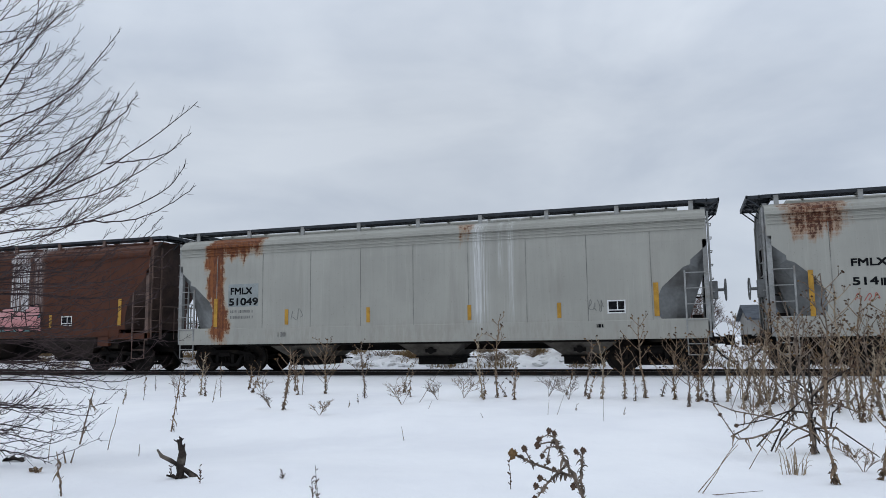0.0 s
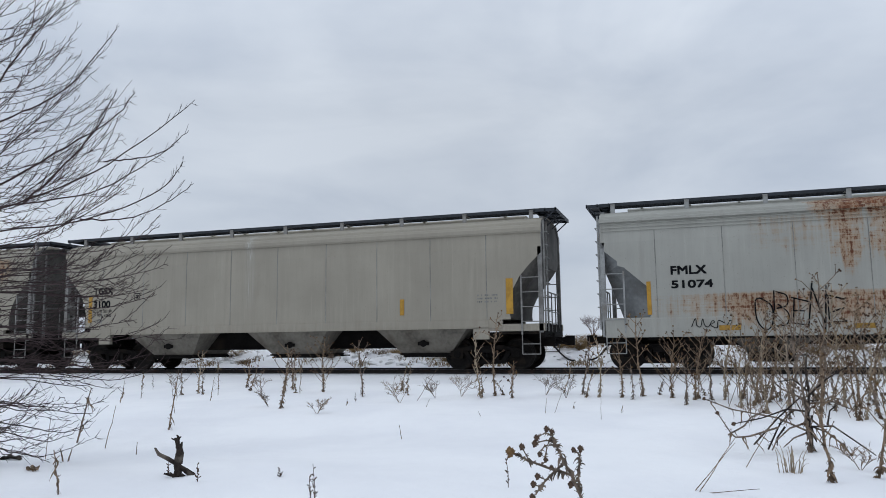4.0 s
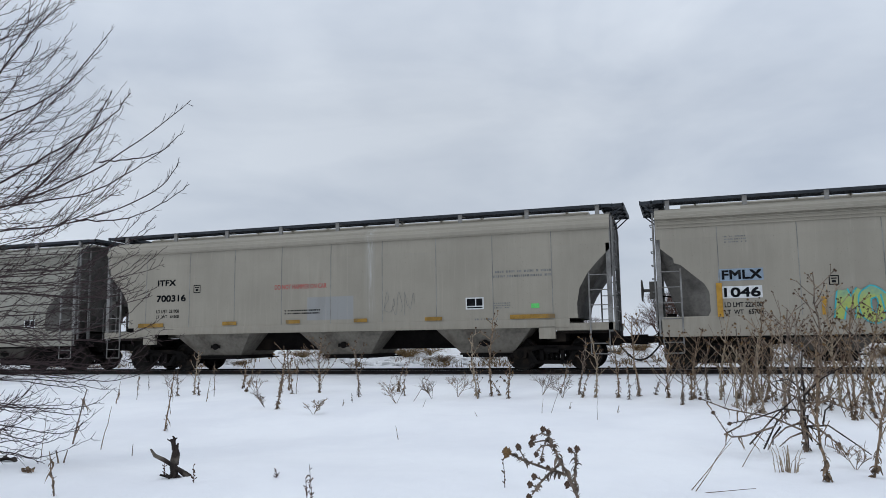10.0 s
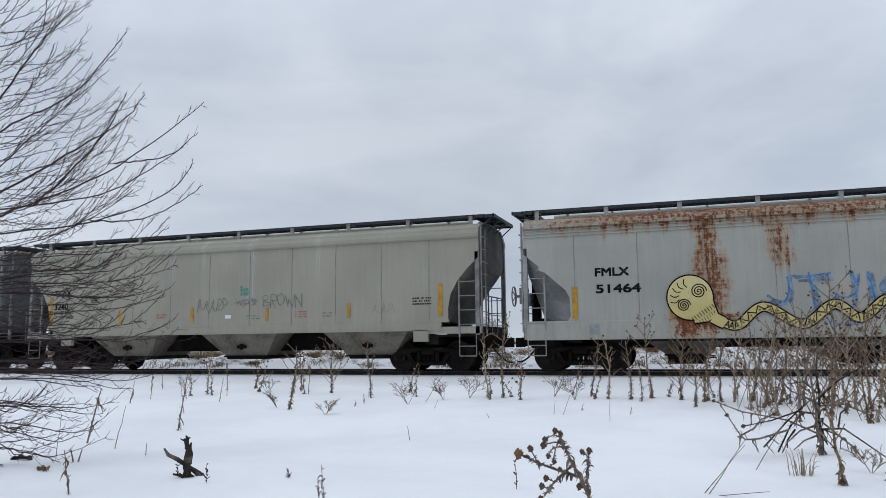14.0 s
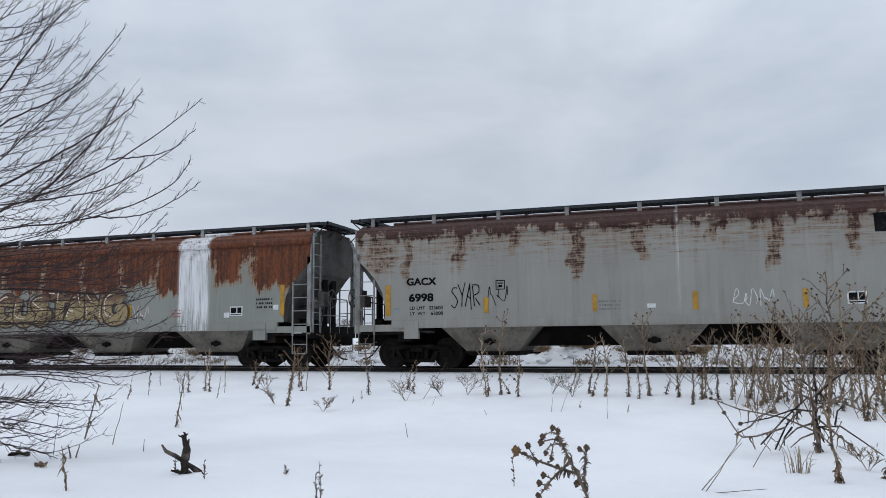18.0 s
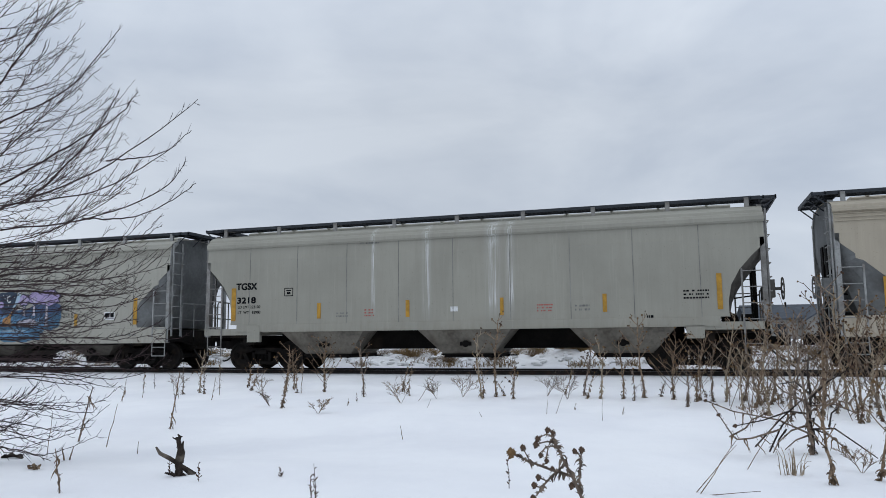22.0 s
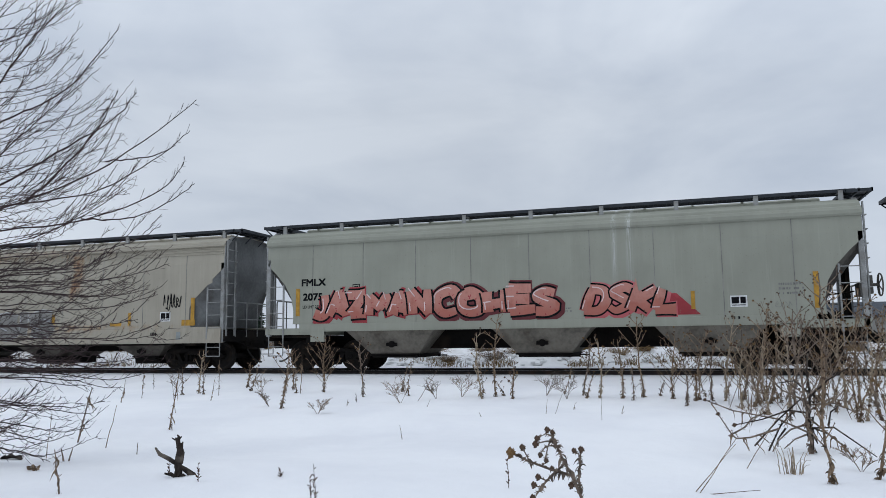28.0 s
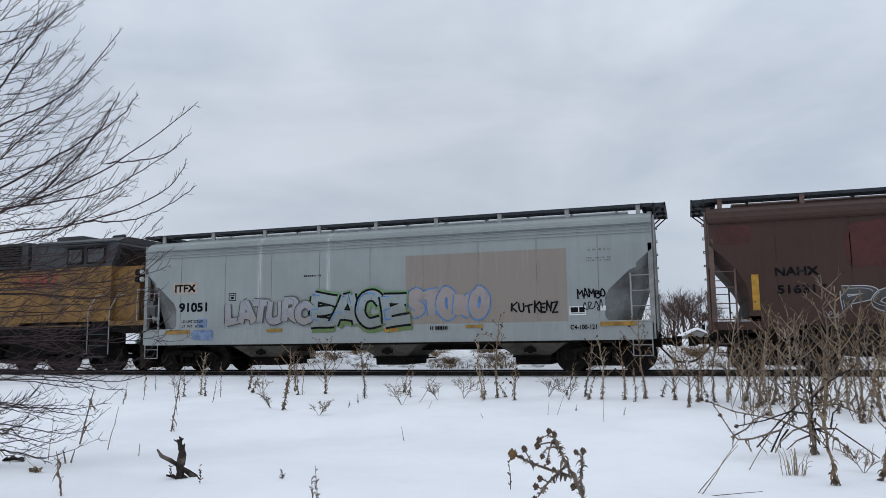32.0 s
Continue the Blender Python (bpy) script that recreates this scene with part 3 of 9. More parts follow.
def side_frame(bm):
    """Cast truck side frame, seen from the side like a bow, about its middle."""
    for y0, y1 in ((-1.10, -0.92),):
        prism(bm, [(-1.15, 0.48), (-0.95, 0.62), (-0.45, 0.70), (0.45, 0.70), (0.95, 0.62), (1.15, 0.48), (1.12, 0.40), (0.90, 0.50), (0.42, 0.57), (-0.42, 0.57), (-0.90, 0.50), (-1.12, 0.40)], y0, y1)
        prism(bm, [(-0.72, 0.55), (-0.50, 0.18), (0.50, 0.18), (0.72, 0.55), (0.60, 0.57), (0.42, 0.28), (-0.42, 0.28), (-0.60, 0.57)], y0, y1)
        for s in (-1, 1):
            prism(bm, [(s * 0.24, 0.26), (s * 0.34, 0.26), (s * 0.34, 0.60), (s * 0.24, 0.60)], y0, y1)
            prism(bm, [(s * 0.74, 0.34), (s * 1.06, 0.34), (s * 1.10, 0.55), (s * 0.70, 0.58)], y0 - 0.01, y1 + 0.02)


def spring_nest(bm):
    for x in (-0.14, 0.0, 0.14):
        for k in range(6):
            rod(bm, (x, -1.02, 0.27 + k * 0.035), (x, -1.02, 0.285 + k * 0.035), 0.065, 10)
        rod(bm, (x, -1.02, 0.26), (x, -1.02, 0.49), 0.035, 8)


def bearing(bm):
    rod(bm, (0, -1.13, 0), (0, -0.95, 0), 0.11, 14)
    rod(bm, (0, -1.16, 0), (0, -1.13, 0), 0.075, 12)
    for i in range(3):
        a = math.tau * i / 3
        rod(bm, (0.05 * math.cos(a), -1.175, 0.05 * math.sin(a)), (0.05 * math.cos(a), -1.15, 0.05 * math.sin(a)), 0.014, 6)


def bolster(bm):
    drawn(bm, [(-1.15, 0.50), (-1.15, 0.62), (-0.5, 0.74), (0.5, 0.74), (1.15, 0.62), (1.15, 0.50), (0.5, 0.42), (-0.5, 0.42)], -0.2, 0.2)
    rod(bm, (0, 0, 0.7), (0, 0, 0.82), 0.2, 14)


def brake_beam(bm):
    for s in (-1, 1):
        box(bm, s * 0.36 - 0.03, s * 0.36 + 0.03, -0.85, 0.85, 0.32, 0.40)
        for y in (-0.75, 0.75):
            box(bm, s * 0.40 - 0.05, s * 0.40 + 0.05, y - 0.06, y + 0.06, 0.28, 0.60)


def wheelset(bm, r=0.457):
    prof = [(0.06, -1.0), (0.06, -0.86), (0.12, -0.85), (0.13, -0.80), (0.17, -0.775), (r - 0.09, -0.79), (r - 0.07, -0.825), (r - 0.02, -0.825), (r, -0.81), (r + 0.004, -0.72), (r + 0.027, -0.71), (r + 0.025, -0.69), (r - 0.06, -0.69), (r - 0.09, -0.74), (0.16, -0.72), (0.12, -0.68), (0.085, -0.66)]
    lathe(bm, prof + [(a, -b) for a, b in prof[::-1]], 30)
    # casting marks on the plate
    for i in range(3):
        a = math.tau * i / 3
        rod(bm, (0.26 * math.cos(a), -0.80, 0.26 * math.sin(a)), (0.26 * math.cos(a), -0.77, 0.26 * math.sin(a)), 0.022, 6)


def truck(car, x, metal):
    t = place_mesh("truck", shared(("truck", "bolster"), bolster), metal, car, "cast steel wheel truck", pose(x, 0, 0))
    for rz in (0, 180):
        m = pose(0, 0, 0, 0, 0, rz)
        place_mesh("side_frame", shared(("truck", "side_frame"), side_frame), metal, t, m=m)
        place_mesh("spring_nest", shared(("truck", "spring_nest"), spring_nest), metal, t, m=m)
        for wx in (-0.89, 0.89):
            place_mesh("bearing", shared(("truck", "bearing"), bearing), metal, t, m=m @ pose(wx, 0, 0.457))
    place_mesh("brake_beam", shared(("truck", "brake_beam"), brake_beam), metal, t)
    return t


WHEELS = []


def hopper_car(x, kind, paint, under, trim, seams, label, brake=-1, brackets=9):
    car = tagged(new("hopper_car"), label, "hopper car", "covered hopper cars of the train")
    car.empty_display_size = 0.5
    t = TYPES[kind]

    def add(name, fill, mat, m=None, lab="", *extra):
        return place_mesh(name, shared((kind, *extra, name), fill), mat, car, lab, m)

    for s in (-1, 1):
        add("side_sheet", lambda bm: side_sheet(bm, kind, seams, s), paint, None, "", s)
        add("side_sill", lambda bm: side_sill(bm, kind, s), paint, None, "", s)
        add("top_chord", lambda bm: chord(bm, kind, s), paint, None, "", s)
    add("roof", lambda bm: roof(bm, kind), paint)
    for z in t["bands"]:
        add("rib", lambda bm: rib(bm, kind, z), paint, None, "", z)
    for k in range(seams):
        sx = (k + 0.5 - seams / 2) * (15.2 / seams)
        z0 = t["sill"][1]
        if abs(sx) > t["cut"][-1][0] - 0.1:
            z0 = 2.4
        place_mesh("seam", shared((kind, seams, k, "seam"), lambda bm: seam(bm, sx, z0, 3.73 if kind == LO else 3.85)), under["seam"] or paint, car, "thin grimy weld seam")
    for s in (-1, 1):
        turn = pose(0, 0, 0, 0, 0, 0 if s > 0 else 180)
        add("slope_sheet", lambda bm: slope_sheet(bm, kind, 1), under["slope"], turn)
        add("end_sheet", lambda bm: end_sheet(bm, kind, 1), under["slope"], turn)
        add("deck", lambda bm: deck(bm, kind), under["steel"], turn)
        add("end_board", lambda bm: end_board(bm, kind), GRATING, turn)
        add("coupler", lambda bm: coupler(bm, kind), STEEL_DARK, turn)
        add("air_hose", lambda bm: air_hose(bm, kind), HOSE, turn)
        for q in (-1, 1):
            add("end_post", lambda bm: end_post(bm, kind, q), trim, turn, "", q)
            add("platform_sill", lambda bm: platform_sill(bm, kind, q), paint, turn, "", q)
            ld = add("ladder", lambda bm: ladder(bm, kind, q), trim, turn, "", q)
            add("stirrup", lambda bm: stirrup(bm, kind, q), trim, turn, "", q)
            for z in LADDER_RUNGS:
                place_mesh("rung", shared(("any", "rung"), rung), trim, ld, m=pose(t["end"] - 0.6, q * 1.62, z))
        near = -1 if s > 0 else 1
        el = add("end_ladder", lambda bm: end_ladder(bm, kind, near), trim, turn, "", s)
        for k in range(8):
            place_mesh("rung", shared(("any", "end_rung"), end_rung), trim, el, m=pose(t["end"] + 0.05, near * 1.275, 1.35 + 0.36 * k))
        add("end_railing", lambda bm: end_railing(bm, kind), trim, turn)
        for y in (-0.3, 0.35):
            place_mesh("railing_post", shared(("any", "railing_post"), railing_post), trim, car, m=turn @ pose(t["end"] + 0.02, y, 0))
        place_mesh("railing_bar", shared(("any", "railing_bar"), railing_bar), trim, car, m=turn @ pose(t["end"] + 0.02, 0, 0))
        add("running_board", lambda bm: running_board(bm, kind), GRATING, turn)
        for k in range(brackets):
            bx = (k - (brackets - 1) / 2) * (2 * t["end"] - 0.7) / (brackets - 1)
            place_mesh("board_bracket", shared(("any", "board_bracket"), board_bracket), trim, car, m=turn @ pose(bx, 0, 4.2))
    add("brake_rig", lambda bm: brake_rig(bm, kind, brake), STEEL_DARK, None, "", brake)
    add("hand_brake", lambda bm: hand_brake(bm, kind, brake), under["slope"], None, "spoked hand brake wheel on its gear box", brake)
    add("hatch", lambda bm: hatch(bm, kind), paint)
    # Every low-sill car gets the pipe, also for the shade along its sill.
    if kind == LO:
        add("sill_shade_pipe", lambda bm: sill_shade_pipe(bm, kind), STEEL_DARK)
    add("centre_sill", lambda bm: centre_sill(bm, kind), STEEL_DARK)
    for bx in t["bays"]:
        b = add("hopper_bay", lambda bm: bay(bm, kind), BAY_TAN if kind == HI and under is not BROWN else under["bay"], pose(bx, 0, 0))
        place_mesh("outlet_gate", shared((kind, "outlet_gate"), lambda bm: gate(bm, kind)), STEEL_DARK, b)
        place_mesh("inspection_plate", shared((kind, "inspection_plate"), lambda bm: bay_cover(bm, kind)), STEEL_DARK, b, m=pose(0, 0, 0.78 if kind == "high_sill" else 0.62))
    for s in (-1, 1):
        tx = s * (6.75 if kind == LO else 6.6)
        truck(car, tx, STEEL_DARK)
        for w in (-0.89, 0.89):
            ws = place_mesh("wheelset", shared(("truck", "wheelset"), wheelset), WHEEL_STEEL, car, m=pose(tx + w, 0, 0.457))
            WHEELS.append((ws, x, tx + w, 0.457))
    car["start"] = x
    return car


# Hopper bay tones, each darker than the body paint, with random darker patches.
BAY = plain("blackish_brown_bay", (0.026, 0.019, 0.016), 0.85, 0.0, 0.45, 1.2, 0.2, (0.012, 0.010, 0.009))
BAY_LIGHT = plain("dark_brown_grey_bay", (0.085, 0.077, 0.066), 0.85, 0.0, 0.45, 1.2, 0.2, (0.03, 0.025, 0.02))
BAY_TAN = plain("darkened_body_grey_bay", (0.160, 0.147, 0.124), 0.85, 0.0, 0.4, 1.2, 0.2, (0.07, 0.058, 0.045))
# SLOPE_GREY and SLOPE_TAN carry the recessed ends' shade as well as dirt.
SLOPE_GREY = plain("shade_dark_grey_slope_sheet", (0.165, 0.172, 0.172), 0.75, 0.0, 0.25, 1.2, 0.3, (0.07, 0.065, 0.06))
SLOPE_TAN = plain("shaded_dirty_grey_slope_sheet", (0.108, 0.101, 0.090), 0.8, 0.0, 0.35, 1.4, 0.3, (0.05, 0.045, 0.04))
SLOPE_BROWN = plain("brown_slope_sheet", (0.07, 0.042, 0.034), 0.8, 0.0, 0.35, 1.4, 0.3, (0.04, 0.03, 0.025))
SEAM_GREY = plain("grimy_weld_line", (0.225, 0.223, 0.205), 0.75, 0.0, 0.35, 2.0, 0.3)
SEAM_BROWN = plain("dark_weld_line", (0.05, 0.028, 0.022), 0.75, 0.0, 0.35, 2.0, 0.3)
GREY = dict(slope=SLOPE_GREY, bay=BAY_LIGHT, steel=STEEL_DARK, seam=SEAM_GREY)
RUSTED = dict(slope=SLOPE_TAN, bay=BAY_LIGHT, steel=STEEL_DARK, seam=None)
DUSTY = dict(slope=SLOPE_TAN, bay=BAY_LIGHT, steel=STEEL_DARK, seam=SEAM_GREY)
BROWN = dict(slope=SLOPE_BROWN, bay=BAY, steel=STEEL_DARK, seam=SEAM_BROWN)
TRIM_GREY = plain("light_grey_trim", (0.25, 0.255, 0.25), 0.6, 0.0, 0.3, 3.0, 0.4, (0.14, 0.12, 0.10))
TRIM_DIRTY = plain("dirty_grey_trim", (0.20, 0.195, 0.185), 0.65, 0.0, 0.35, 3.0, 0.4, (0.09, 0.075, 0.06))
TRIM_BROWN = plain("brown_trim", (0.12, 0.075, 0.06), 0.65, 0.0, 0.35, 3.0, 0.4, (0.05, 0.035, 0.03))

LIGHT_BLUE_GREY = (0.305, 0.320, 0.312)
WARM_GREY = (0.276, 0.268, 0.238)
WHITE = (0.72, 0.73, 0.74)
CHALKY = (0.46, 0.46, 0.44)

CARS = [
    # centre at the start, kind, paint, under parts, trim, seams, label
    (10.22, LO, car_paint("paint_a", LIGHT_BLUE_GREY, rust=((-7.0, 1.0, 3.3, 4.3, 0.6),), seed=1.0), GREY, TRIM_GREY, 9, "light grey covered hopper car with rust along the roof edge"),
    (-7.60, LO, car_paint("paint_b", LIGHT_BLUE_GREY, rust=((-6.75, 0.40, 0.8, 4.3, 1.0), (-5.9, 0.9, 3.55, 4.35, 0.9), (1.6, 0.35, 3.6, 4.3, 0.45)), streaks=((2.05, 0.34, 1.3, WHITE), (1.95, 0.2, 1.0, WHITE), (2.95, 0.13, 1.3, WHITE), (2.65, 0.10, 2.6, WHITE)), seed=2.0, fresh="orange"), GREY, TRIM_GREY, 9, "light grey covered hopper car with orange rust runs and white streaks"),
    (-25.38, HI, car_paint("paint_c", (0.064, 0.0215, 0.0105),  streaks=((-3.6, 0.4, 1.6, WHITE), (-1.0, 0.35, 1.7, WHITE), (1.0, 0.2, 2.0, WHITE), (2.8, 0.45, 1.5, WHITE), (3.6, 0.3, 1.6, WHITE)), grime=0.5, seed=3.0), BROWN, TRIM_BROWN, 9, "rusty red-brown covered hopper car with white streaks and pink lettering"),
    (-43.25, LO, car_paint("paint_d", LIGHT_BLUE_GREY, rust=((-1.6, 1.6, 3.7, 4.35, 0.62), (-2.2, 0.5, 2.6, 4.2, 0.46), (-1.3, 0.5, 2.7, 4.2, 0.44), (-3.4, 1.4, 2.9, 3.9, 0.22), (3.0, 5.0, 3.95, 4.35, 0.40), (2.0, 0.5, 2.9, 3.4, 0.3), (-2.5, 5.0, 1.2, 1.95, 0.47), (4.0, 2.4, 1.2, 1.9, 0.44), (1.0, 2.6, 3.3, 3.9, 0.26), (6.0, 1.2, 3.4, 4.1, 0.34)), streaks=((2.6, 0.25, 1.4, WHITE),), seed=4.0, fresh="orange"), GREY, TRIM_GREY, 9, "light grey covered hopper car with rust patches and yellow spray lettering"),
    (-61.41, HI, car_paint("paint_e", WARM_GREY, seed=5.0, streaks=((-1.0, 0.2, 2.0, (0.5, 0.5, 0.47)),)), DUSTY, TRIM_DIRTY, 9, "beige-grey covered hopper car with clean sides"),
    (-79.67, HI, car_paint("paint_f", WARM_GREY, rust=((-7.2, 0.6, 3.1, 4.0, 0.55), (-5.6, 0.9, 3.4, 4.0, 0.5), (-3.0, 0.6, 3.4, 3.95, 0.4), (2.5, 1.0, 3.4, 3.95, 0.35), (6.5, 1.4, 3.1, 3.95, 0.4)), seed=6.0, fresh="orange"), DUSTY, TRIM_DIRTY, 9, "beige-grey covered hopper car with faint brown rust under the roof edge"),
    (-97.82, LO, car_paint("paint_g", (0.298, 0.288, 0.262), rust=((-3.5, 0.3, 2.6, 4.2, 0.6), (-1.5, 1.2, 3.7, 4.2, 0.45)), streaks=((0.9, 0.18, 1.6, WHITE),), grime=0.45, seed=7.0, fresh="orange"), GREY, TRIM_DIRTY, 9, "grey covered hopper car with turquoise spray lettering on pink"),
    (-115.71, LO, car_paint("paint_h", WARM_GREY, grime=0.3, seed=8.0), DUSTY, TRIM_DIRTY, 8, "beige-grey covered hopper car with red block lettering"),
    (-133.45, HI, car_paint("paint_i", WARM_GREY, streaks=((1.3, 0.18, 1.5, CHALKY),), patches=((-0.8, 0.75, 1.55, 2.25, (0.262, 0.266, 0.262)),), grime=0.3, seed=9.0), DUSTY, TRIM_DIRTY, 9, "beige-grey covered hopper car with red warning words"),
    (-151.33, LO, car_paint("paint_j", (0.262, 0.266, 0.245), grime=0.3, seed=10.0), DUSTY, TRIM_DIRTY, 8, "beige-grey covered hopper car with thin green outline lettering"),
    (-169.0, LO, car_paint("paint_k", LIGHT_BLUE_GREY, rust=((-1.5, 9.0, 3.75, 4.35, 0.6), (-3.3, 0.5, 1.2, 4.2, 0.58), (-1.6, 0.4, 2.6, 4.0, 0.45), (5.2, 0.5, 2.6, 4.2, 0.52), (3.0, 0.8, 2.2, 3.6, 0.34), (4.0, 4.2, 1.0, 1.6, 0.42), (-3.5, 1.0, 0.9, 1.5, 0.8)), streaks=((2.2, 0.28, 0.9, WHITE), (2.15, 0.24, 0.6, WHITE), (2.7, 0.10, 1.4, WHITE)), seed=11.0, fresh="orange"), GREY, TRIM_GREY, 9, "rust-streaked light grey covered hopper car with a yellow painting"),
    (-186.85, HI, car_paint("paint_l", (0.280, 0.283, 0.252), streaks=((-2.2, 0.16, 2.6, CHALKY), (-1.0, 0.12, 2.2, CHALKY), (0.8, 0.2, 2.0, CHALKY), (3.2, 0.15, 2.6, CHALKY)), grime=0.3, seed=12.0), DUSTY, TRIM_DIRTY, 10, "beige-grey covered hopper car with a handwritten line on its side"),
    (-204.99, LO, car_paint("paint_m", (0.310, 0.302, 0.276), rust=((-7.0, 1.2, 2.4, 4.3, 0.85), (-3.2, 0.7, 2.2, 4.1, 0.35), (3.5, 3.0, 2.8, 4.2, 0.3)), streaks=((1.6, 0.2, 1.4, WHITE), (-1.0, 0.1, 2.0, WHITE)), grime=0.4, seed=13.0, fresh="orange"), GREY, TRIM_GREY, 9, "grey covered hopper car with orange rust at one end"),
    (-223.28, HI, car_paint("paint_n", (0.262, 0.272, 0.268), rust=((0, 20, 3.78, 4.6, 1.1), (0, 20, 3.1, 4.0, 0.30), (0, 20, 2.7, 3.6, 0.20), (-7.6, 0.7, 2.6, 4.0, 0.45), (-6.76, 0.22, 2.5, 4.0, 0.55), (-5.07, 0.22, 2.8, 4.0, 0.55), (-3.38, 0.22, 3.1, 4.0, 0.55), (-1.69, 0.22, 2.5, 4.0, 0.55), (0.00, 0.22, 2.8, 4.0, 0.55), (1.69, 0.22, 3.1, 4.0, 0.55), (3.38, 0.22, 2.5, 4.0, 0.55), (5.07, 0.22, 2.8, 4.0, 0.55), (6.76, 0.22, 3.1, 4.0, 0.55)), streaks=((0.95, 0.06, 1.6, WHITE),), grime=0.5, seed=14.0, dashes=0.72, fresh="maroon"), RUSTED, TRIM_DIRTY, 9, "grey covered hopper car streaked with dark brown rust"),
    (-241.55, HI, car_paint("paint_o", (0.225, 0.245, 0.235), rust=((0, 20, 3.72, 4.6, 1.5), (0, 20, 3.3, 4.0, 0.75), (-8.2, 1.2, 2.6, 4, 1.5), (8.3, 1.0, 2.7, 4, 1.5), (-6.91, 1.09, 2.35, 4, 1.5), (-5.02, 1, 2.5, 4, 1.5), (-3.28, 0.92, 2.65, 4, 1.5), (-1.53, 1, 2.35, 4, 1.5), (0.2, 0.91, 2.5, 4, 1.5), (1.85, 0.92, 2.65, 4, 1.5), (3.23, 0.6, 2.35, 4, 1.5), (5.39, 0.56, 2.65, 4, 1.5), (7.04, 0.9, 2.5, 4, 1.5)), streaks=((4.05, 0.62, 1.2, WHITE), (4.0, 0.58, 1.5, WHITE), (4.1, 0.6, 0.2, WHITE)), grime=0.3, seed=15.0), RUSTED, TRIM_GREY, 9, "grey covered hopper car with a deep rust band and gold lettering"),
    (-259.63, LO, car_paint("paint_p", (0.340, 0.319, 0.272), rust=((-1.6, 0.32, 2.5, 4.3, 0.95), (-0.6, 0.8, 2.3, 4.1, 0.34), (0, 8.0, 3.9, 4.35, 0.35)), grime=0.35, seed=16.0), GREY, TRIM_GREY, 9, "cream-grey covered hopper car with rust and dark spray lettering"),
    (-277.77, HI, car_paint("paint_q", (0.276, 0.284, 0.262), streaks=((-0.8, 0.15, 1.5, WHITE), (1.2, 0.25, 1.5, WHITE), (1.7, 0.15, 1.6, WHITE), (-2.5, 0.1, 1.6, WHITE)), grime=0.28, seed=17.0), DUSTY, TRIM_DIRTY, 9, "pale grey-green covered hopper car with white streaks"),
    (-295.78, LO, car_paint("paint_r", (0.315, 0.325, 0.305), rust=((-7.0, 0.9, 2.9, 4.3, 0.95), (-6.2, 1.6, 3.5, 4.3, 0.8), (-1.8, 0.4, 3.4, 4.2, 0.5)), streaks=((1.9, 0.3, 1.5, WHITE), (0.3, 0.12, 1.6, WHITE)), seed=18.0, fresh="orange"), GREY, TRIM_GREY, 9, "light grey covered hopper car with a painted blue forest scene"),
    (-313.68, HI, car_paint("paint_s", (0.262, 0.246, 0.208), rust=((0, 20, 3.95, 4.6, 1.5), (0, 20, 2.7, 4.0, 0.47), (-6.2, 1.6, 2.9, 3.9, 0.44), (-2.4, 1.0, 2.8, 3.9, 0.56), (0.2, 1.2, 2.8, 3.9, 0.62), (3.2, 1.4, 2.8, 3.9, 0.62), (5.9, 1.2, 2.8, 3.9, 0.56), (7.6, 0.8, 2.8, 3.9, 0.5)), streaks=((1.2, 0.3, 2.2, WHITE),), grime=0.4, seed=19.0, dashes=0.62, fresh="maroon"), RUSTED, TRIM_DIRTY, 9, "heavily rusted tan covered hopper car with white and black lettering"),
    (-331.56, LO, car_paint("paint_t", (0.297, 0.302, 0.293), rust=((2.2, 0.6, 2.2, 4.2, 0.8), (0.6, 0.4, 2.8, 4.0, 0.5), (5.0, 0.4, 2.4, 4.1, 0.6), (-6.8, 0.9, 3.6, 4.1, 0.5)), seed=20.0, fresh="orange"), GREY, TRIM_GREY, 9, "light grey covered hopper car with red and blue spray lettering"),
    (-349.53, HI, car_paint("paint_u", (0.258, 0.280, 0.252), streaks=((2.75, 0.10, 1.9, WHITE), (2.35, 0.08, 2.4, WHITE)), grime=0.1, seed=21.0), DUSTY, TRIM_GREY, 9, "pale green-grey covered hopper car with salmon red spray lettering"),
    (-367.67, LO, car_paint("paint_v", (0.315, 0.308, 0.272), rust=((-1.0, 7.0, 3.6, 4.2, 0.25), (2.2, 0.3, 2.4, 3.9, 0.5), (-2.0, 0.8, 2.4, 3.4, 0.35), (0, 8.0, 1.2, 1.5, 0.4)), grime=0.4, seed=22.0, fresh="orange"), GREY, TRIM_GREY, 9, "weathered beige-grey covered hopper car with silver outline lettering"),
    (-385.80, HI, car_paint("paint_w", (0.050, 0.0295, 0.0245), patches=(), streaks=((-1.05, 0.50, 0.5, WHITE), (-1.0, 0.50, -0.2, WHITE), (-1.08, 0.48, 0.1, WHITE), (-0.38, 0.14, 0.9, WHITE), (-0.1, 0.14, 1.1, WHITE), (0.14, 0.16, 1.0, WHITE), (0.5, 0.12, 2.2, WHITE), (0.92, 0.12, 2.6, WHITE), (1.2, 0.07, 1.8, WHITE)), grime=0.4, seed=23.0), BROWN, TRIM_BROWN, 9, "dark brown covered hopper car with a broad white spill"),
    (-403.77, LO, car_paint("paint_x", (0.250, 0.288, 0.308), patches=((1.15, 5.90, 1.40, 3.42, (0.245, 0.205, 0.175)),), streaks=((-3.8, 0.12, 1.6, WHITE), (-1.4, 0.1, 1.8, WHITE)), grime=0.25, seed=24.0), GREY, TRIM_GREY, 9, "pale blue covered hopper car with a tan repainted panel"),
]
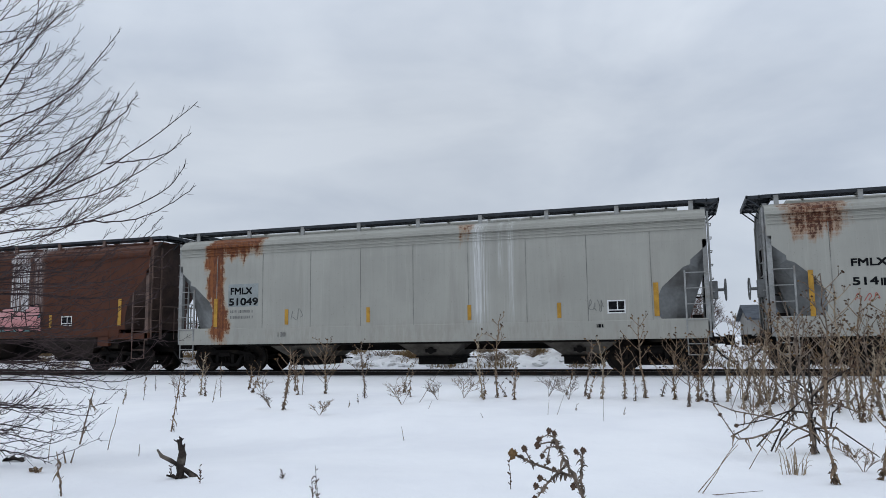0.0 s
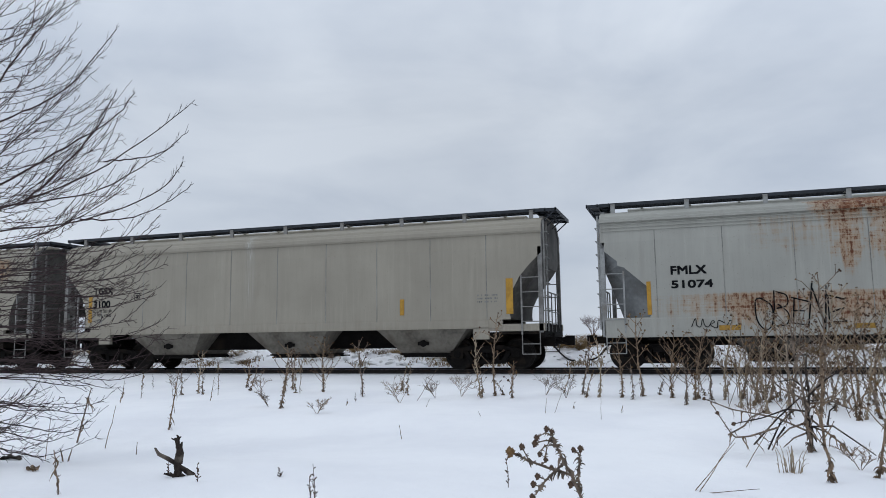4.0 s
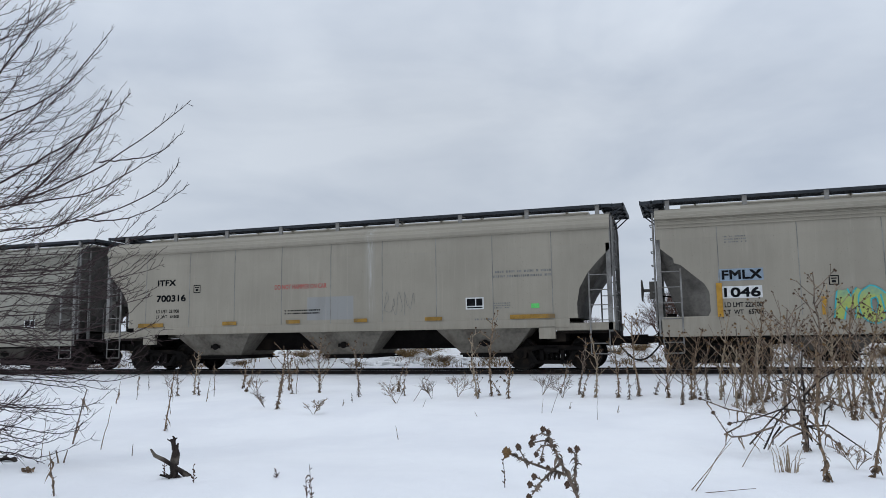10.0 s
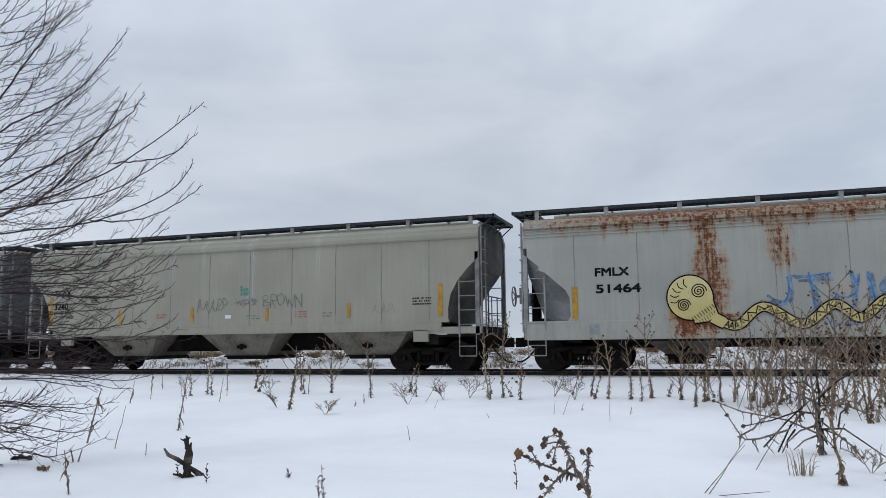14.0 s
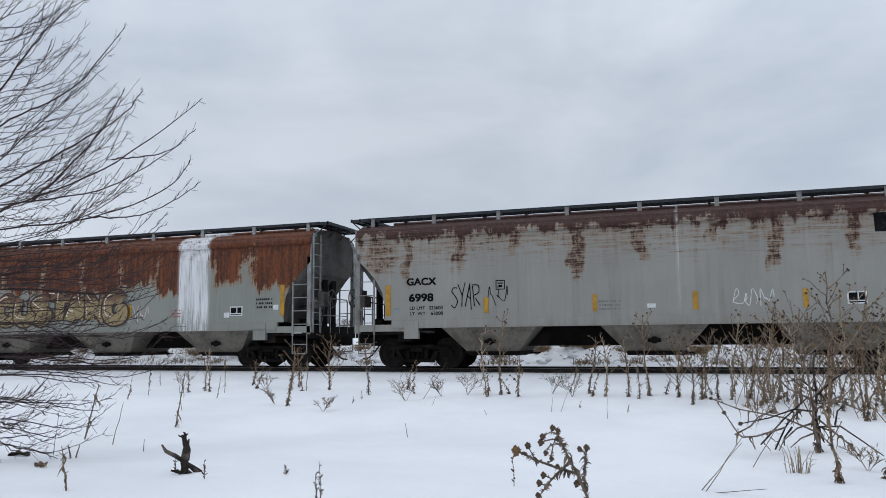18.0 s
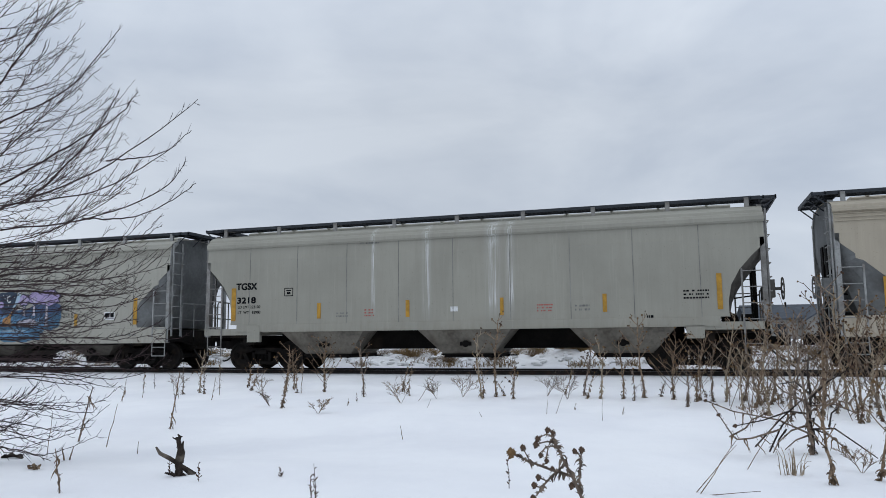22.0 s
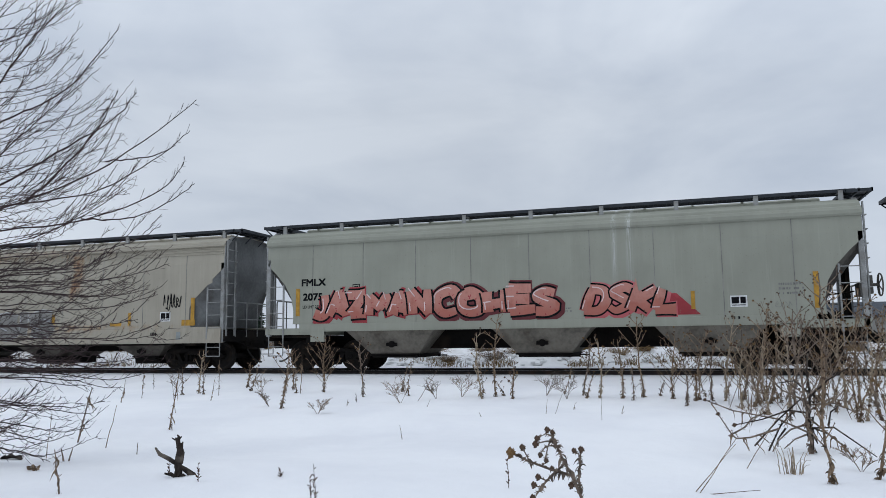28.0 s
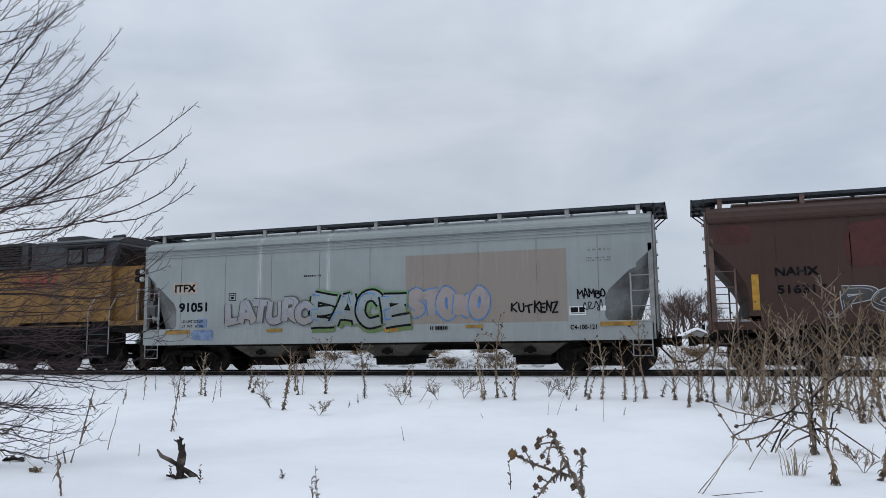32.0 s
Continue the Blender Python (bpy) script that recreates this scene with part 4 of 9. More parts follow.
# the cars whose hand brake stands at their front end
BRAKE_AHEAD = (1, 3, 6, 14, 16, 20, 22)
TRAIN = [hopper_car(*row, brake=1 if i in BRAKE_AHEAD else -1) for i, row in enumerate(CARS)]


# ---------- plants ----------
DRY = plain("dry_thistle_stalk", (0.245, 0.178, 0.122), 0.95, 0.0, 0.5, 14.0, 0.1, (0.07, 0.054, 0.042))
DRY_PALE = plain("pale_dry_stalk", (0.33, 0.265, 0.19), 0.9, 0.0, 0.35, 14.0, 0.2)
DRY_GREY = plain("grey_weathered_stalk", (0.205, 0.160, 0.126), 0.95, 0.0, 0.45, 12.0, 0.1, (0.06, 0.047, 0.04))
HEAD = plain("brown_seed_head", (0.085, 0.052, 0.036), 0.95, 0.0, 0.5, 30.0, 0.15, (0.12, 0.085, 0.06))
HEAD_GOLD = plain("golden_seed_head", (0.17, 0.105, 0.05), 0.95, 0.0, 0.4, 30.0, 0.15)
BARK = plain("dark_twig_bark", (0.052, 0.036, 0.036), 0.9, 0.0, 0.4, 9.0, 0.2)
BARK_RED = plain("reddish_twigs", (0.105, 0.066, 0.055), 0.9, 0.0, 0.3, 0.4, 0.2)
DEADWOOD = plain("rotten_stump_wood", (0.038, 0.030, 0.026), 0.95, 0.0, 0.5, 8.0, 0.2, (0.14, 0.12, 0.10))
GRASS = plain("dead_bunch_grass", (0.24, 0.165, 0.085), 0.9, 0.0, 0.4, 5.0, 0.2)


def seed_head_mesh(bm):
    """A spiny ball: every third point of it drawn out."""
    rng = random.Random(5)
    bmesh.ops.create_icosphere(bm, subdivisions=3, radius=0.022)
    for i, v in enumerate(bm.verts):
        v.co *= (1.35 + rng.uniform(0, 0.35)) if i % 4 == 0 else rng.uniform(0.9, 1.05)
        v.co.z *= 0.92


def withered_leaf_mesh(bm):
    """A curled hanging leaf."""
    prev = None
    for i in range(6):
        k = i / 5
        w = 0.012 * math.sin(math.pi * min(1, k * 0.9 + 0.12)) * (1 + 0.35 * math.sin(9 * k))
        c = Vector((0.10 * k, 0.02 * math.sin(5 * k), -0.13 * k * k - 0.02 * k))
        row = [bm.verts.new(c + Vector((0, -w, 0.012 * (1 - k)))), bm.verts.new(c + Vector((0, 0, -0.004))), bm.verts.new(c + Vector((0, w, 0.012 * (1 - k))))]
        if prev:
            for a, b in ((0, 1), (1, 2)):
                bm.faces.new((prev[a], prev[b], row[b], row[a]))
        prev = row


def curled_leaf(bm, p, turn, ln, lift, rng):
    """One crumpled dead leaf that hangs on a stem."""
    out = Vector((math.cos(turn), math.sin(turn), 0))
    side = Vector((-math.sin(turn), math.cos(turn), 0))
    curl = rng.uniform(-1.2, 1.2)
    prev = None
    for i in range(4):
        k = i / 3
        w = ln * 0.24 * (0.45, 1.0, 0.9, 0.35)[i] * rng.uniform(0.7, 1.3)
        c = p + out * ln * (k - 0.25 * k * k) + Vector((0, 0, ln * (lift * k - 0.5 * k * k))) + side * ln * 0.2 * curl * k * k
        row = [bm.verts.new(c - side * w + Vector((0, 0, w * 0.8))), bm.verts.new(c), bm.verts.new(c + side * w + Vector((0, 0, w * 0.6)))]
        if prev:
            bm.faces.new((prev[0], prev[1], row[1], row[0]))
            bm.faces.new((prev[1], prev[2], row[2], row[1]))
        prev = row


def thistle(x, y, h, lean=(0.0, 0.0), seed=0, branches=6, head=0.8, leaves=8, stout=0.011, mat=None, spread=0.42, low=0.35, tuft=3, label="tall dead thistle with round seed heads standing in snow"):
    rng = random.Random(seed)
    z = ground_z(x, y)
    plant = tagged(new("thistle"), label, "thistle", "dead thistles in the snow")
    plant.location = (x, y, z - 0.03)
    mat = mat or (DRY, DRY, DRY_GREY, DRY_PALE)[seed % 4]
    bm = bmesh.new()
    n = 9
    pts = []
    for i in range(n + 1):
        k = i / n
        crook = rng.uniform(-0.012, 0.012) * h * (0 < i < n)
        pts.append(Vector((lean[0] * k + 0.045 * h * math.sin(3.1 * k + seed) - 0.045 * h * math.sin(seed) + crook, lean[1] * k + 0.03 * h * math.sin(2.3 * k + seed * 2), h * k)))
    strand(bm, pts, stout * 1.15, stout * 0.42, 6)
    heads = [(pts[-1], (pts[-1] - pts[-2]).normalized())]
    for b in range(branches):
        k = low + (0.97 - low) * (b + rng.random() * 0.6) / branches
        i = min(n - 1, int(k * n))
        p = pts[i].lerp(pts[i + 1], k * n - i)
        a = b * 2.4 + seed + rng.uniform(-0.4, 0.4)
        ln = h * spread * (1.15 - 0.75 * k) * rng.uniform(0.6, 1.2)
        d = Vector((math.cos(a), math.sin(a), rng.uniform(0.5, 1.1))).normalized()
        arm = [p + d * ln * q + Vector((0, 0, 0.22 * ln * q * q)) for q in (0, 0.35, 0.7, 1.0)]
        strand(bm, arm, stout * 0.55, stout * 0.28, 5)
        heads.append((arm[-1], d))
        for c in range(rng.randint(max(0, tuft - 2), tuft)):
            q = arm[1].lerp(arm[3], rng.uniform(0.2, 0.95))
            a2 = rng.uniform(0, math.tau)
            e = (d + Vector((math.cos(a2), math.sin(a2), 0.3)) * 0.8).normalized()
            ln2 = rng.uniform(0.05, 0.13) * (0.6 + 0.4 * h)
            strand(bm, [q, q + e * ln2 * 0.6, q + e * ln2 + Vector((0, 0, 0.01))], stout * 0.32, stout * 0.2, 4)
            heads.append((q + e * ln2, e))
    # spines and wings on the stem
    for s in range(int(18 * h) + 4):
        k = rng.uniform(0.03, 0.9)
        i = min(n - 1, int(k * n))
        p = pts[i].lerp(pts[i + 1], k * n - i)
        a = rng.uniform(0, math.tau)
        rod(bm, p, p + Vector((math.cos(a), math.sin(a), rng.uniform(-0.3, 0.7))) * rng.uniform(0.012, 0.035), 0.003, 3, 0.0006)
    part("stem", bm, mat, plant)
    hm = shared(("plant", "seed_head"), seed_head_mesh)
    for p, d in heads:
        s = head * rng.uniform(0.3, 0.8)
        place_mesh("seed_head", hm, HEAD_GOLD if rng.random() < 0.3 else HEAD, plant, m=Matrix.Translation(p) @ d.to_track_quat("Z", "Y").to_matrix().to_4x4() @ Matrix.Scale(s, 4))
    bm = bmesh.new()
    for s in range(leaves * 8):
        k = rng.uniform(0.0, 0.95) ** 1.7
        i = min(n - 1, int(k * n))
        p = pts[i].lerp(pts[i + 1], k * n - i)
        curled_leaf(bm, p, rng.uniform(0, math.tau), rng.uniform(0.025, 0.075) * (1.25 - 0.6 * k), rng.uniform(-1.0, 0.9), rng)
    tagged(part("foliage", bm, mat, plant), kind="stuff")
    return plant


def wispy_bush(x, y, h, seed):
    """A pale tumbleweed-like annual with many fine forks."""
    rng = random.Random(seed)
    bush = tagged(new("wispy_weed"), "pale dry wispy weed poking out of the snow", "weed", "wispy dry weeds")
    bush.location = (x, y, ground_z(x, y) - 0.02)
    bm = bmesh.new()

    def fork(p, d, ln, r, depth):
        q = p + d * ln
        strand(bm, [p, p.lerp(q, 0.5) + Vector((rng.uniform(-1, 1), rng.uniform(-1, 1), 0.5)) * ln * 0.06, q], r, r * 0.7, 4)
        if depth:
            for k in range(rng.randint(3, 5)):
                e = (d + Vector((rng.uniform(-1, 1), rng.uniform(-1, 1), rng.uniform(-0.4, 0.5))) * 1.0).normalized()
                fork(p.lerp(q, rng.uniform(0.3, 1.0)), e, ln * rng.uniform(0.35, 0.65), r * 0.72, depth - 1)

    for k in range(4):
        a = rng.uniform(0, math.tau)
        fork(Vector((0, 0, 0)), Vector((math.cos(a) * 0.7, math.sin(a) * 0.7, 1)).normalized(), h * 0.75, 0.0045, 3)
    part("stalk", bm, DRY_GREY if seed % 2 else DRY, bush)
    return bush


def dry_stick(x, y, top, r=0.008, seed=0, leafy=0, label="thin dry stick standing in the snow"):
    rng = random.Random(seed)
    stick = tagged(new("dry_stalk"), label, "stalk", "dry stalks in the snow")
    stick.location = (x, y, ground_z(x, y) - 0.02)
    t = Vector(top) + Vector((0, 0, 0.02))
    bm = bmesh.new()
    pts = [t * (i / 5) + Vector((rng.uniform(-1, 1), rng.uniform(-1, 1), 0)) * 0.012 * t.length * (0 < i < 5) for i in range(6)]
    strand(bm, pts, r, r * 0.5, 5)
    for k in range(leafy):
        p = pts[rng.randint(1, 4)]
        a = rng.uniform(0, math.tau)
        rod(bm, p, p + Vector((math.cos(a), math.sin(a), 0.8)) * 0.04, r * 0.4, 3)
    part("stem", bm, DRY_GREY if seed % 2 else DRY, stick)
    lm = shared(("plant", "withered_leaf"), withered_leaf_mesh)
    for k in range(leafy):
        p = pts[0].lerp(pts[-1], rng.uniform(0.05, 0.9))
        place_mesh("withered_leaf", lm, DRY, stick, m=Matrix.Translation(p) @ pose(0, 0, 0, rng.uniform(-20, 20), rng.uniform(20, 80), rng.uniform(0, 360)) @ Matrix.Scale(rng.uniform(0.5, 1.2), 4))
    return stick


def sprig(x, y, h, seed):
    """A short stalk with tight small leaves."""
    rng = random.Random(seed)
    s = tagged(new("sprig"), "small dark dry sprig in the snow", "sprig", "small sprigs in the snow")
    s.location = (x, y, ground_z(x, y) - 0.02)
    bm = bmesh.new()
    strand(bm, [(0, 0, 0), (0.01 * h, 0.0, h * 0.5), (-0.05 * h, 0.02 * h, h)], 0.004, 0.002, 4)
    for k in range(int(26 * h) + 8):
        z = h * rng.uniform(0.15, 1.0)
        a = rng.uniform(0, math.tau)
        p = Vector((-0.03 * h * z / h, 0, z))
        d = Vector((math.cos(a), math.sin(a), rng.uniform(0.4, 1.4))) * rng.uniform(0.012, 0.03) * (1.3 - z / h * 0.5)
        rod(bm, p, p + d, 0.0035, 4, 0.006)
    part("stem", bm, HEAD, s)
    return s


def grass_clump(x, y, h, seed, n=60, spread=0.5, label="dry tan bunch grass clump", mat=None):
    """Blades that rise and fall over outwards, matted when the spread is wide."""
    rng = random.Random(seed)
    g = tagged(new("grass_clump"), label, "grass", "dry grass clumps", "stuff")
    g.location = (x, y, ground_z(x, y) - 0.03)
    bm = bmesh.new()
    for k in range(n):
        a, r = rng.uniform(0, math.tau), rng.uniform(0, 0.35 if spread > 0.6 else 0.2) * h
        p = Vector((math.cos(a) * r * 1.8, math.sin(a) * r, 0))
        o = spread * rng.uniform(0.2, 1.3) * h
        hh = h * rng.uniform(0.35, 1.0)
        d = Vector((math.cos(a + rng.uniform(-0.9, 0.9)), math.sin(a + rng.uniform(-0.9, 0.9)), 0)) * o
        droop = rng.uniform(0.25, 0.9) if spread > 0.6 else rng.uniform(0.75, 1.0)
        strand(bm, [p, p + d * 0.35 + Vector((0, 0, hh * 0.65)), p + d * 0.85 + Vector((0, 0, hh * 0.9)), p + d * 1.35 + Vector((0, 0, hh * droop))], 0.004 + 0.004 * h, 0.0015, 3)
    part("blades", bm, mat or GRASS, g)
    return g


# the thistle close to the camera, leaning, branched like a candlestick
def near_thistle():
    t = tagged(new("thistle"), "large spiny dead thistle with brown seed heads", "thistle", "dead thistles in the snow")
    bx, by = -0.455, -17.805
    t.location = (bx, by, ground_z(bx, by) - 0.07)
    R, F, U = Vector((0.95, 0.312, 0)), Vector((-0.312, 0.95, 0)), Vector((0, 0, 1))

    def at(a, h, d=0.0):
        return R * a + F * d + U * h

    rng = random.Random(3)
    bm = bmesh.new()
    arms = [
        ([at(0, 0), at(-0.03, 0.3), at(-0.085, 0.60), at(-0.17, 0.80), at(-0.235, 0.93), at(-0.262, 1.00)], 0.014, 0.005),
        ([at(-0.165, 0.795), at(-0.28, 0.83), at(-0.40, 0.875), at(-0.47, 0.91, 0.02)], 0.010, 0.005),
        ([at(-0.20, 0.86), at(-0.27, 0.80), at(-0.32, 0.75), at(-0.36, 0.695)], 0.009, 0.005),
        ([at(-0.125, 0.71), at(-0.13, 0.80), at(-0.115, 0.91)], 0.008, 0.004),
        ([at(-0.262, 1.00), at(-0.30, 1.015), at(-0.335, 0.995)], 0.006, 0.004),
        ([at(-0.25, 0.975), at(-0.30, 0.975), at(-0.345, 0.965)], 0.006, 0.004),
        ([at(-0.245, 0.95), at(-0.30, 0.95), at(-0.325, 0.92)], 0.006, 0.004),
        ([at(-0.262, 1.00), at(-0.27, 1.03), at(-0.285, 1.03)], 0.005, 0.004),
        ([at(-0.39, 0.87), at(-0.405, 0.905), at(-0.42, 0.93)], 0.005, 0.003),
        ([at(-0.29, 0.94), at(-0.302, 0.90), at(-0.300, 0.885)], 0.004, 0.003),
        ([at(-0.30, 0.77), at(-0.335, 0.785)], 0.004, 0.003),
        ([at(-0.33, 0.735), at(-0.36, 0.745)], 0.004, 0.003),
        ([at(-0.12, 0.90), at(-0.145, 0.92)], 0.004, 0.003),
    ]
    for pts, r0, r1 in arms:
        strand(bm, pts, r0 * 0.8, r1 * 0.8, 7)
        for a, b in zip(pts, pts[1:]):
            for k in range(int((b - a).length * 240)):
                p = a.lerp(b, rng.random())
                d = Vector((rng.uniform(-1, 1), rng.uniform(-1, 1), rng.uniform(-0.6, 0.9))).normalized()
                rod(bm, p, p + d * rng.uniform(0.008, 0.026) * (0.5 + r0 / 0.016), 0.0045, 3, 0.0008)
    part("stem", bm, DRY_GREY, t)
    hm = shared(("plant", "seed_head"), seed_head_mesh)
    for p, s, gold in ((at(-0.485, 0.915, 0.02), 1.15, 1), (at(-0.425, 0.945), 0.72, 0), (at(-0.345, 0.99), 0.7, 0), (at(-0.355, 0.96), 0.75, 0), (at(-0.33, 0.905), 0.62, 0), (at(-0.29, 1.035), 0.7, 0), (at(-0.262, 1.02), 0.62, 0), (at(-0.30, 0.875), 0.6, 0),
                       (at(-0.345, 0.79), 0.72, 0), (at(-0.368, 0.75), 0.74, 0), (at(-0.375, 0.685), 0.74, 0), (at(-0.112, 0.93), 0.74, 0), (at(-0.15, 0.925), 0.6, 0), (at(-0.17, 0.745), 0.75, 0), (at(-0.27, 0.835), 0.55, 0)):
        place_mesh("seed_head", hm, HEAD_GOLD if gold else HEAD, t, m=Matrix.Translation(p) @ pose(0, 0, 0, 0, -60, 0) @ Matrix.Scale(s * 0.84, 4))
    bm = bmesh.new()
    for k in range(150):
        pts = arms[rng.choice((0, 0, 0, 1, 2, 3))][0]
        i = rng.randrange(len(pts) - 1)
        curled_leaf(bm, pts[i].lerp(pts[i + 1], rng.random()), rng.uniform(0, math.tau), rng.uniform(0.015, 0.05), rng.uniform(-0.8, 0.9), rng)
    tagged(part("foliage", bm, DRY_GREY, t), kind="stuff")


near_thistle()

THISTLES = [
    # x, y, height, lean x, branches, spread
    (-11.40, -6.34, 1.07, 0.10, 4, 0.30), (-7.51, -9.05, 1.23, 0.10, 5, 0.34), (-9.34, -5.44, 0.97, 0.05, 3, 0.25), (-6.87, -6.69, 1.26, 0.10, 5, 0.36),
    (-4.15, -6.59, 1.40, -0.01, 5, 0.22), (-3.94, -6.30, 1.80, 0.09, 7, 0.22), (-3.52, -6.53, 0.80, 0.02, 4, 0.22),
    (-2.14, -5.90, 1.21, 0.12, 5, 0.26), (-1.74, -6.35, 1.23, 0.01, 5, 0.30), (-1.29, -6.35, 1.21, 0.06, 5, 0.30), (-0.87, -6.17, 1.63, 0.05, 6, 0.40),
    (0.43, -6.56, 1.21, 0.09, 6, 0.34), (0.66, -6.52, 1.63, 0.11, 6, 0.30), (1.14, -7.06, 1.79, 0.14, 8, 0.34), (1.39, -6.88, 1.61, 0.18, 7, 0.36),
    (2.26, -7.16, 2.40, 0.20, 9, 0.30), (2.61, -7.06, 2.20, 0.11, 9, 0.32), (2.85, -7.20, 2.00, 0.15, 8, 0.34), (3.15, -6.94, 1.79, 0.11, 8, 0.36), (1.82, -6.87, 1.65, 0.04, 8, 0.40),
    (1.65, -7.6, 1.5, -0.1, 7, 0.4), (2.05, -8.2, 1.3, 0.1, 7, 0.45), (2.5, -8.6, 1.2, 0.0, 6, 0.4), (2.95, -8.0, 1.5, -0.1, 7, 0.4), (0.9, -7.4, 1.1, 0.0, 6, 0.4),
    (1.80, -13.15, 0.91, 0.07, 4, 0.5), (-10.84, -5.11, 0.65, 0.1, 3, 0.3), (-0.05, -7.2, 0.9, 0.0, 5, 0.4), (3.4, -7.8, 1.7, 0.0, 8, 0.4),
]
for i, (x, y, h, lx, nb, sp) in enumerate(THISTLES):
    thistle(x, y, h, (lx, -0.1), i + 11, nb + 3, 0.95, 5 + int(5 * h), 0.009 + 0.0045 * h, None, sp)
rng = random.Random(77)
for i in range(20):
    thistle(rng.uniform(1.0, 3.9), rng.uniform(-9.2, -6.2), rng.uniform(0.8, 1.9), (rng.uniform(-0.3, 0.3), rng.uniform(-0.2, 0.2)), 300 + i, 6, 0.8, 10, 0.009, (DRY, DRY_GREY, DRY_PALE)[i % 3], 0.42, 0.15, 1)
# low stalks along the rail
for i in range(26):
    x = rng.uniform(-5.5, 3.6) if i % 4 else rng.uniform(-12, -5)
    thistle(x, -6.25 + rng.uniform(-0.5, 0.5), rng.uniform(0.35, 1.0) * (1.15 if x > 0 else 0.85), (rng.uniform(-0.15, 0.25), 0), 400 + i, 3, 0.75, 7, 0.007, (DRY, DRY_GREY, DRY)[i % 3], 0.4, 0.3, 1, "short brown dead thistle beside the track")
# thin leaning stalks tangled through the thicket
for i in range(46):
    x, y = rng.uniform(0.6, 3.9), rng.uniform(-9.0, -6.1)
    dry_stick(x, y, (rng.uniform(-0.75, 0.75), rng.uniform(-0.3, 0.3), rng.uniform(0.45, 1.7)), rng.uniform(0.004, 0.007), 500 + i, rng.choice((0, 0, 3)), "thin dry stalk leaning in the thicket")
# the tall pair in front of the thicket, dark stems with long bent arms
thistle(1.39, -11.70, 1.75, (0.02, -0.2), 71, 13, 0.6, 12, 0.016, DRY_GREY, 0.36, 0.25, 3, "tall dark dead thistle with long bent arms")
thistle(1.31, -13.60, 1.15, (0.0, -0.1), 72, 8, 0.6, 9, 0.014, DRY, 0.26, 0.30, 3, "tall tan dead thistle with a thick foot in snow")
for i, (x, y, h) in enumerate(((-8.17, -5.97, 1.2), (-0.30, -6.44, 1.15), (0.12, -6.67, 1.25), (1.0, -6.3, 1.1), (2.3, -6.3, 1.2))):
    thistle(x, y, h, (0.1, 0), 90 + i, 20, 0.85, 14, 0.012, DRY, 0.55, 0.15, 4, "bushy brown dead thistle with many small heads")
for i, (x, y, h) in enumerate(((-5.58, -7.69, 0.56), (-2.89, -6.04, 0.55), (-4.67, -6.39, 0.55), (-5.16, -6.66, 0.5), (-6.39, -9.72, 0.3), (-12.6, -5.6, 0.5), (-9.9, -6.0, 0.45), (-7.85, -8.94, 0.35), (0.9, -9.6, 0.35), (-2.4, -6.4, 0.5), (1.75, -12.6, 0.3))):
    wispy_bush(x, y, h, 30 + i)
for i, (x, y, tx, ty, tz, r, lf) in enumerate((
        (-8.00, -11.72, 0.19, -0.05, 0.90, 0.013, 10), (-10.52, -6.79, 0.07, -0.09, 0.83, 0.008, 8), (-8.67, -6.22, 0.07, -0.08, 0.79, 0.009, 7), (-8.46, -13.15, 0.24, -0.02, 0.78, 0.014, 9), (-7.79, -13.33, 0.18, -0.02, 0.59, 0.007, 0),
        (-5.73, -16.17, -0.02, -0.06, 0.42, 0.009, 6), (-7.91, -14.23, 0.10, -0.04, 0.58, 0.005, 0), (-6.96, -13.68, 0.02, -0.01, 0.16, 0.007, 0), (-3.98, -11.69, -0.03, -0.03, 0.20, 0.006, 0), (-7.40, -14.38, 0.06, 0, 0.16, 0.012, 0),
        (-7.45, -14.40, -0.05, 0, 0.15, 0.012, 0), (-2.21, -9.03, 0.14, 0, 0.34, 0.005, 0), (-2.35, -9.1, 0.03, 0, 0.25, 0.005, 0), (-1.35, -9.66, 0.01, 0, 0.35, 0.004, 0), (-5.4, -7.2, 0.5, 0.1, 0.75, 0.006, 0), (-9.3, -9.9, -0.12, 0, 0.62, 0.006, 0), (-9.8, -8.1, 0.1, 0, 0.5, 0.007, 4),
        (-12.2, -7.4, 0.05, 0, 0.6, 0.008, 6), (-11.9, -8.4, 0.1, 0, 0.5, 0.007, 5), (-4.7, -8.6, 0.08, 0, 0.15, 0.005, 0), (-2.0, -8.3, 0.04, 0, 0.12, 0.005, 2), (-3.3, -9.8, -0.05, 0, 0.08, 0.006, 0), (-6.3, -8.7, 0.03, 0, 0.14, 0.004, 1), (-1.1, -8.8, 0.03, 0, 0.14, 0.004, 1), (0.55, -13.0, 0.5, 0.1, 0.75, 0.005, 0))):
    dry_stick(x, y, (tx, ty, tz), r, i, lf)


